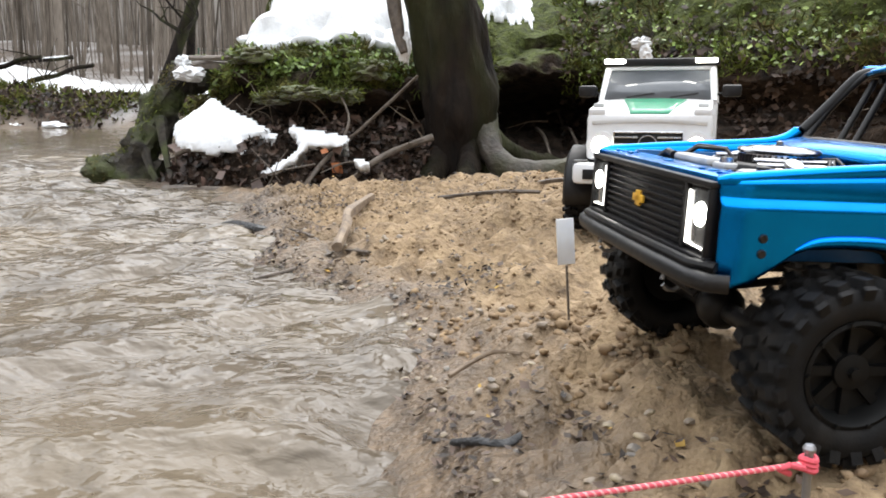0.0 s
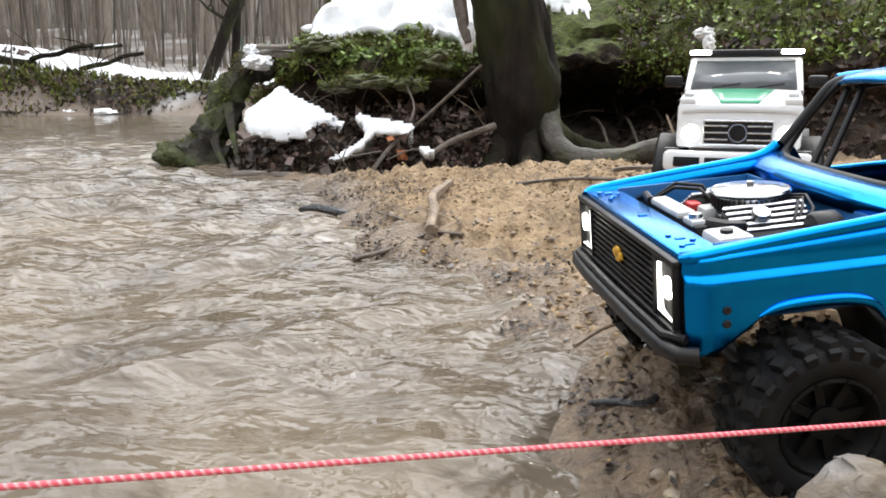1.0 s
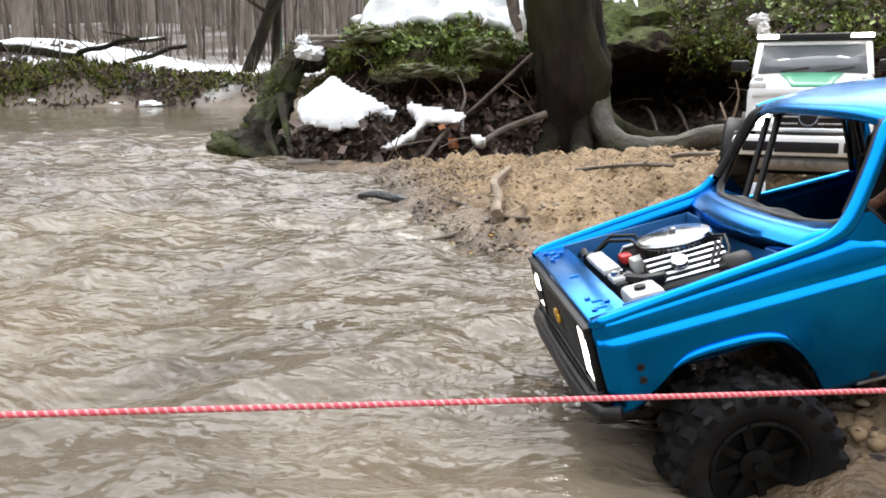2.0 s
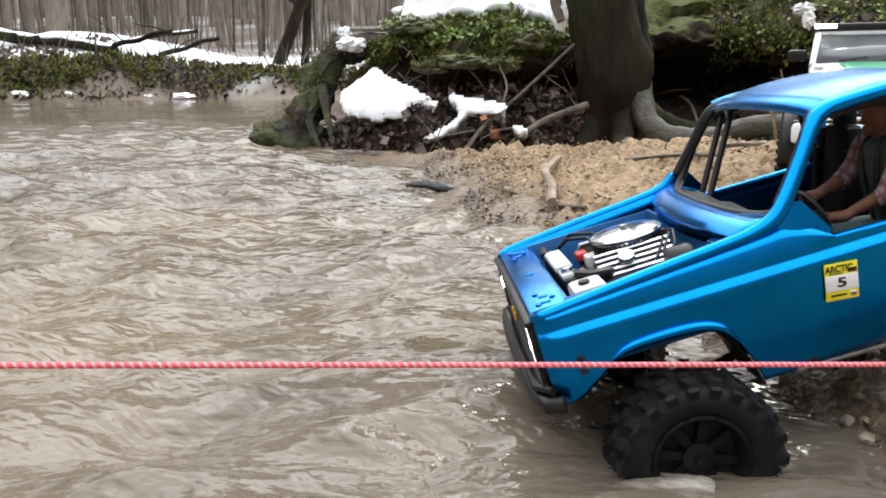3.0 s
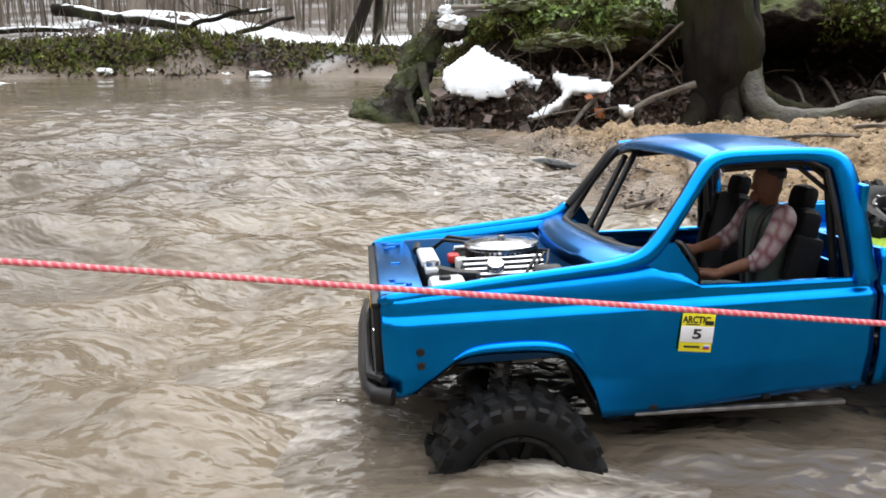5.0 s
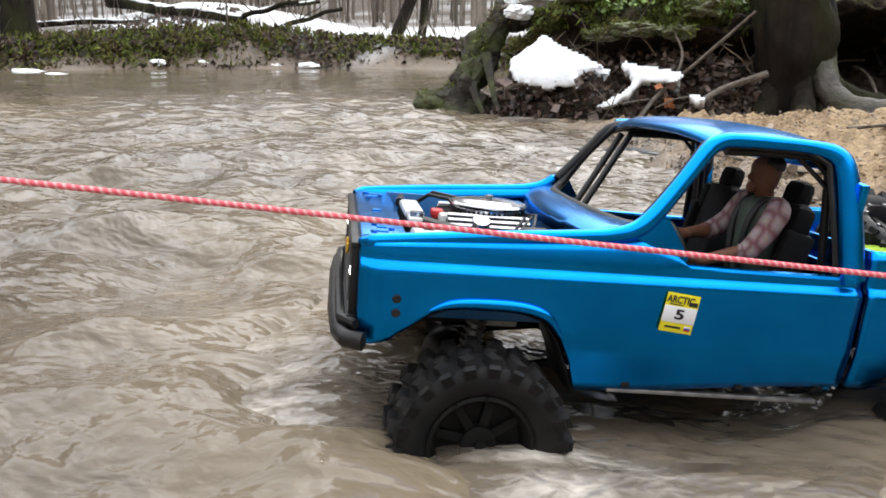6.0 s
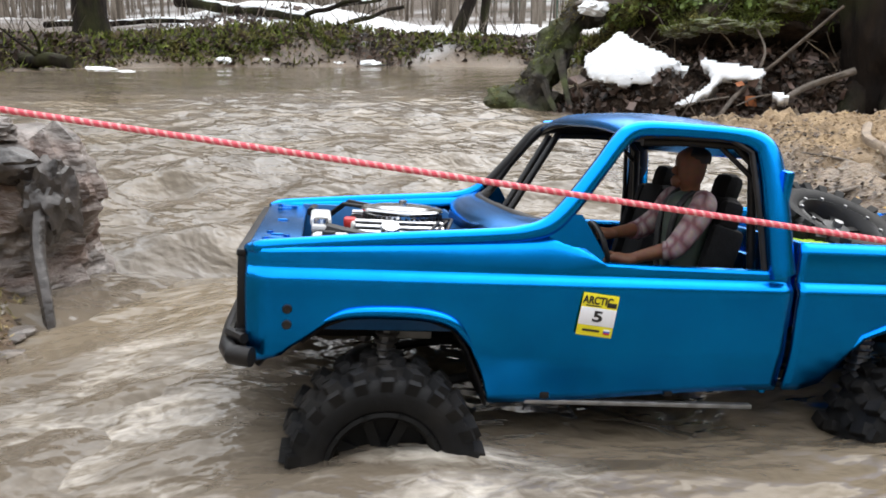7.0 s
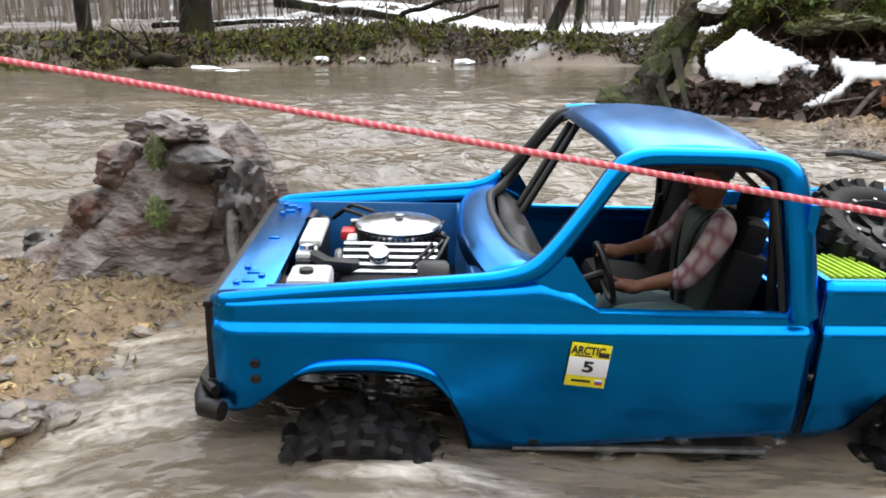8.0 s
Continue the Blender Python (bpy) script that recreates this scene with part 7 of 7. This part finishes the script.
def build_woods():
    rng = random.Random(77)
    kinds = [bare_tree(1, 9.0, 0.11), bare_tree(2, 7.5, 0.07, limbs=6), bare_tree(3, 11.0, 0.17), bare_tree(4, 6.0, 0.045, limbs=5)]
    spots = []
    for x, y, z, d in land_spots(FAR_LAND, 400, 77, (-32, 6, 8, 42), 1.2, 99):
        if len(spots) < 84 and all((x - a) ** 2 + (y - b) ** 2 > 1.0 for a, b in spots):
            spots.append((x, y))
    for n, (x, y) in enumerate(spots):
        m = pose(x, y, high(x, y), rng.uniform(-3, 3), rng.uniform(-3, 3), rng.uniform(0, 360))
        k = kinds[rng.choice((0, 1, 1, 2, 3, 3))] if n >= 4 else kinds[n]
        if n < 4:
            k.matrix_basis = m
        else:
            copy_thing(k, m)
    # trees on the other banks and the slope; unseen ones behind the camera darken reflections
    for x, y, z in ((6, 1, 1.3), (7, 5, 1.4), (4.5, 7.5, 1.0), (9, 8, 1.2), (2.0, 8.5, 0.9), (6, -6, 0.3), (3, -8, 0.2), (-3, -6, 0.1), (-8, -5, 0.2), (-14, -3, 0.2), (-6, -11, 0.2), (0, -13, 0.3), (8, -12, 0.4), (-18, -9, 0.2), (12, 2, 1), (12, -4, 0.6)):
        copy_thing(kinds[rng.choice((0, 2, 2, 1))], pose(x, y, high(x, y) + (0.9 if y > 0 and x > 1 else 0) - 0.2, 0, 0, rng.uniform(0, 360)))
    # leaning young tree by the far water, its neighbour, and the thick tree on the left shore
    t = bare_tree(11, 5.0, 0.10, (0.42, 0), "dark young tree leaning over the far shore", 5, BARK)
    t.matrix_basis = pose(-5.2, 11.7, 0.1)
    t = bare_tree(12, 5.0, 0.07, (0.14, 0), "slim dark tree at the far shore", 5, BARK)
    t.matrix_basis = pose(-4.75, 12.0, 0.1)
    t = bare_tree(13, 8.0, 0.19, (0, 0), "thick dark trunk standing on the far shore", 7, BARK)
    t.matrix_basis = pose(-7.55, 7.5, 0.25)
    t = bare_tree(14, 6.0, 0.10, (-0.1, 0), "dark trunk standing on the far shore", 5, BARK)
    t.matrix_basis = pose(-9.3, 7.4, 0.25)
    # thin stems past counting
    bm_v, bm_f = [], []
    for x, y, z, d in land_spots(FAR_LAND, 1700, 78, (-45, 8, 14, 60), 3, 999):
        r, h = rng.uniform(0.01, 0.05), rng.uniform(4, 9)
        lx, ly = rng.uniform(-0.5, 0.5), rng.uniform(-0.5, 0.5)
        n0 = len(bm_v)
        for q, rr in ((0, 1.0), (0.5, 0.8), (1, 0.25)):
            for a in (0, 1.57, 3.14, 4.71):
                bm_v.append((x + lx * q + r * rr * math.cos(a), y + ly * q + r * rr * math.sin(a), z - 0.2 + h * q))
        for q in (0, 4):
            for a in range(4):
                bm_f.append((n0 + q + a, n0 + q + (a + 1) % 4, n0 + q + 4 + (a + 1) % 4, n0 + q + 4 + a))
    tagged(raw("far_woods", bm_v, bm_f, FAR_BARK), "thicket of thin grey stems in the distance", "woods", kind="stuff")
    # wooded hills all round, their mist put into the pale grey-brown colour
    m = bpy.data.materials.new("distant_wood")
    m.use_nodes = True
    n, l = m.node_tree.nodes, m.node_tree.links
    tc, mp, no, ra = n.new("ShaderNodeTexCoord"), n.new("ShaderNodeMapping"), n.new("ShaderNodeTexNoise"), n.new("ShaderNodeValToRGB")
    mp.inputs["Scale"].default_value = (1.2, 1.2, 0.05)
    no.inputs["Scale"].default_value, no.inputs["Detail"].default_value = 3.2, 8
    ra.color_ramp.elements[0].position, ra.color_ramp.elements[1].position = 0.42, 0.60
    ra.color_ramp.elements[0].color, ra.color_ramp.elements[1].color = (0.13, 0.112, 0.095, 1), (0.30, 0.27, 0.24, 1)
    l.new(tc.outputs["Object"], mp.inputs["Vector"])
    l.new(mp.outputs[0], no.inputs["Vector"])
    l.new(no.outputs["Fac"], ra.inputs["Fac"])
    b = n["Principled BSDF"]
    l.new(ra.outputs[0], b.inputs["Base Color"])
    b.inputs["Roughness"].default_value = 1.0
    bm = bmesh.new()
    rows = []
    for k in range(129):
        a = 2 * math.pi * k / 128
        # rises well above the view: added height blocks low sky and darkens reflections
        h = 30 + 4 * noise.noise(Vector((math.cos(a) * 4, math.sin(a) * 4, 0))) + 3 * noise.noise(Vector((math.cos(a) * 17, math.sin(a) * 17, 3)))
        rows.append([(64 * math.cos(a), 10 + 64 * math.sin(a), -2), (65 * math.cos(a), 10 + 65 * math.sin(a), h)])
    sheet(bm, rows)
    tagged(finish(bm, "backdrop", m), "ring of distant winter wood, grey-brown haze in its colour, raised to block low sky", "backdrop", kind="structure")


def shore_spots(count, seed, d0, d1, x0=-8.5, x1=-2.5):
    rows = land_spots(FAR_LAND, count, seed, (x0, x1, 4.5, 11.5), d0, d1, lambda x, y, d: smooth(-0.9, 0.2, fbm(x * 1.5, y * 1.5, 2, seed)))
    return [((x, y, z), (0.3, -0.7, 0.7)) for x, y, z, d in rows]


def build_far_shore():
    scatter("bank_plants", shore_spots(13000, 61, -0.03, 0.75), 0.085, GRASS, "olive moss and grass hanging on the far bank", "plants", 0.6, seed=61, narrow=0.22, jitter=0.7)
    scatter("bank_leaves", shore_spots(6000, 64, 0.0, 1.6, -9.5, -6.3), 0.06, DEAD_LEAF, "brown fallen leaves on the far slope", "leaves", 0.2, seed=64, narrow=0.7, jitter=0.5)
    scatter("bank_leaves", shore_spots(6000, 62, -0.05, 0.7), 0.07, DEAD_LEAF, "brown leaves and earth on the far bank", "leaves", 0.4, seed=62, narrow=0.7, jitter=0.8)
    scatter("brushwood", shore_spots(260, 63, 0.1, 2.0), 0.30, FAR_BARK, "thin dead stems and brush behind the far bank", "brush", 0.2, seed=63, narrow=0.03, upright=0.6, jitter=0.6)
    logs = [((-7.1, 6.05, 0.10), (-6.25, 5.95, 0.10), 0.07, False), ((-7.9, 9.3, 0.80), (-5.9, 9.3, 0.56), 0.075, True), 
            ((-5.9, 9.25, 0.60), (-5.2, 9.35, 0.78), 0.03, False), ((-9.5, 8.6, 0.5), (-7.2, 9.0, 0.55), 0.04, True), ((-7.2, 9.9, 0.55), (-6.0, 11.4, 0.9), 0.035, True), ((-5.6, 9.7, 0.5), (-4.9, 9.9, 0.72), 0.03, False)]
    for a, b, r, snowy in logs:
        a, b = Vector(a), Vector(b)
        bm = bmesh.new()
        n = 16
        tube(bm, [a.lerp(b, k / n) + Vector((0, 0, 0.012 * math.sin(k * 0.7))) for k in range(n + 1)], [r * (1 - 0.25 * k / n) for k in range(n + 1)], 12, lump=0.25)
        t = finish(bm, "fallen_log", BARK)
        tagged(t, "fallen dark log with snow along its top" if snowy else "fallen dark log across the bank", "log", "fallen logs on the far bank")
        rng = random.Random(int(a.x * 100))
        for _ in range(0 if snowy else 2):
            q = a.lerp(b, rng.uniform(0.2, 0.9))
            bm = bmesh.new()
            limb(bm, q, (rng.uniform(-1, 1), -0.3, 0.6), 0.5, r * 0.3, rng, 5)
            part("branch_stub", bm, BARK, t)
        if snowy:
            bm = bmesh.new()
            tube(bm, [a.lerp(b, 0.03 + 0.94 * k / n) + Vector((0, 0, r * 0.62 + 0.012 * math.sin(k * 0.7))) for k in range(n + 1)], [r * 0.62 * (0.5 if k in (0, n) else 1 + 0.25 * math.sin(k * 2.3)) for k in range(n + 1)], 10, flatten=0.7, lump=0.4)
            part("snow_cap", bm, SNOW, t, "ridge of snow on the log")
    for x, y, rx in ((-5.65, 5.95, 0.30), (-4.9, 8.95, 0.16), (-5.2, 8.75, 0.1), (-6.2, 8.0, 0.12), (-5.9, 8.35, 0.09), (-6.6, 6.6, 0.2)):
        bm = lumpy((x, y, high(x, y) + 0.02), (rx, rx * 0.6, 0.04), 0.35, x, 3)
        tagged(finish(bm, "snow_scrap", SNOW), "small scrap of snow at the far water's edge", "snow", "snow scraps at the far shore")
    # wire fence in the wood
    t = tagged(new("fence"), "low green wire fence among the far trees", "fence")
    for k in range(9):
        x, y = -6.5 + 0.75 * k, 17.0 + 0.1 * k
        bm = bmesh.new()
        tube(bm, [(x, y, high(x, y) - 0.1), (x, y, high(x, y) + 0.75)], 0.016, 8)
        part("post", bm, FENCE, t)
    for q in (0.1, 0.3, 0.5, 0.7):
        bm = bmesh.new()
        tube(bm, [(-6.5 + 0.75 * k, 17.0 + 0.1 * k, high(-6.5 + 0.75 * k, 17.0 + 0.1 * k) + q) for k in range(9)], 0.004, 6)
        part("wire", bm, FENCE, t)


FENCE = mat("green_fence_paint", (0.03, 0.10, 0.07), (0.02, 0.07, 0.05), rough=0.6, scale=20)

build_ground()
WATER_SHEET = build_water()
build_bank()
TRUCK, WHEELS = build_truck()
build_suv()
build_big_tree()
build_stump()
build_sticks()
build_snow()
build_marker()
build_peg()
ROPE = build_rope()
WAKE = build_wake()
build_stone()
build_near_stump()
build_far_shore()
build_woods()
build_greenery()
build_shore_litter()
build_exit_shore()

TRUCK_ROWS = [
    (0, 0.1191, 1.2350, 0.2066, -1.2, -2.6, -167.3),
    (0.5, 0.0461, 1.1876, 0.1900, -2.6, -0.2, -167.1),
    (1, 0.0141, 1.1904, 0.1625, -3.7, 6.0, -166.7),
    (1.5, -0.0447, 1.1805, 0.1248, -1.8, 11.5, -166.5),
    (3, -0.1770, 1.1516, 0.0935, 1.3, 16.8, -165.6),
    (3.5, -0.2515, 1.1204, 0.0870, 2.1, 12.8, -162.7),
    (4, -0.3045, 1.0912, 0.0833, 4.0, 7.3, -158.2),
    (4.5, -0.3578, 1.0701, 0.0839, 4.3, 5.9, -158.0),
    (6, -0.5097, 0.9752, 0.1190, 2.2, -5.1, -153.8),
    (6.5, -0.5665, 0.9369, 0.1210, 6.8, -6.1, -151.0),
    (7, -0.6260, 0.9023, 0.1151, 4.8, -3.9, -148.6),
    (7.5, -0.6763, 0.8715, 0.1191, 0.9, -4.2, -149.2),
    (8, -0.7343, 0.8332, 0.1093, -2.7, -1.2, -148.7),
]



# seconds, height at the peg, rise in degrees
ROPE_ROWS = [(0, 0.0975, 1.2), (0.5, 0.0965, 2.0), (1, 0.0953, 2.58), (1.5, 0.0944, 3.31), (3, 0.0937, 4.2), (3.5, 0.0914, 4.94), (4.5, 0.0867, 5.72), (6, 0.0749, 7.10), (6.5, 0.0695, 7.79), (7, 0.0679, 8.52), (7.5, 0.0592, 8.88), (8, 0.0553, 9.36)]


def motions():
    """All that moves: the pickup, its wheels, the rope and the stream."""
    walk(TRUCK, [(t, pose(*p)) for t, *p in TRUCK_ROWS])
    times = [r[0] for r in TRUCK_ROWS]
    gone = [0.0]
    for a, b in zip(TRUCK_ROWS, TRUCK_ROWS[1:]):
        gone.append(gone[-1] + math.hypot(b[1] - a[1], b[2] - a[2]))
    for w in WHEELS:
        at = w.matrix_basis.translation.copy()
        walk(w, [(t, pose(at.x, at.y, np.interp(t, (0, 1.5, 3, 8), (-0.090, -0.091, -0.098, -0.098)), 0, math.degrees(np.interp(t, times, gone) / 0.047), 0)) for t in np.arange(0, 8.01, 0.2)])

    walk(WAKE, [(t, pose(p[0], p[1], WATER_Z + np.interp(t, (0, 1.0, 3.0, 6.5, 7, 7.5, 8), (-0.09, -0.07, -0.015, -0.009, 0.003, 0.010, 0.011)), 0, 0, p[5])) for t, *p in TRUCK_ROWS])
    walk(ROPE, [(t, pose(0.16, 1.055, z, 0, -lift, -156.08)) for t, z, lift in ROPE_ROWS])
    walk(WATER_SHEET, [(t, pose(0.05 * t - 0.2, -0.10 * t + 0.4, WATER_Z)) for t in (0, 4, 8)])


motions()
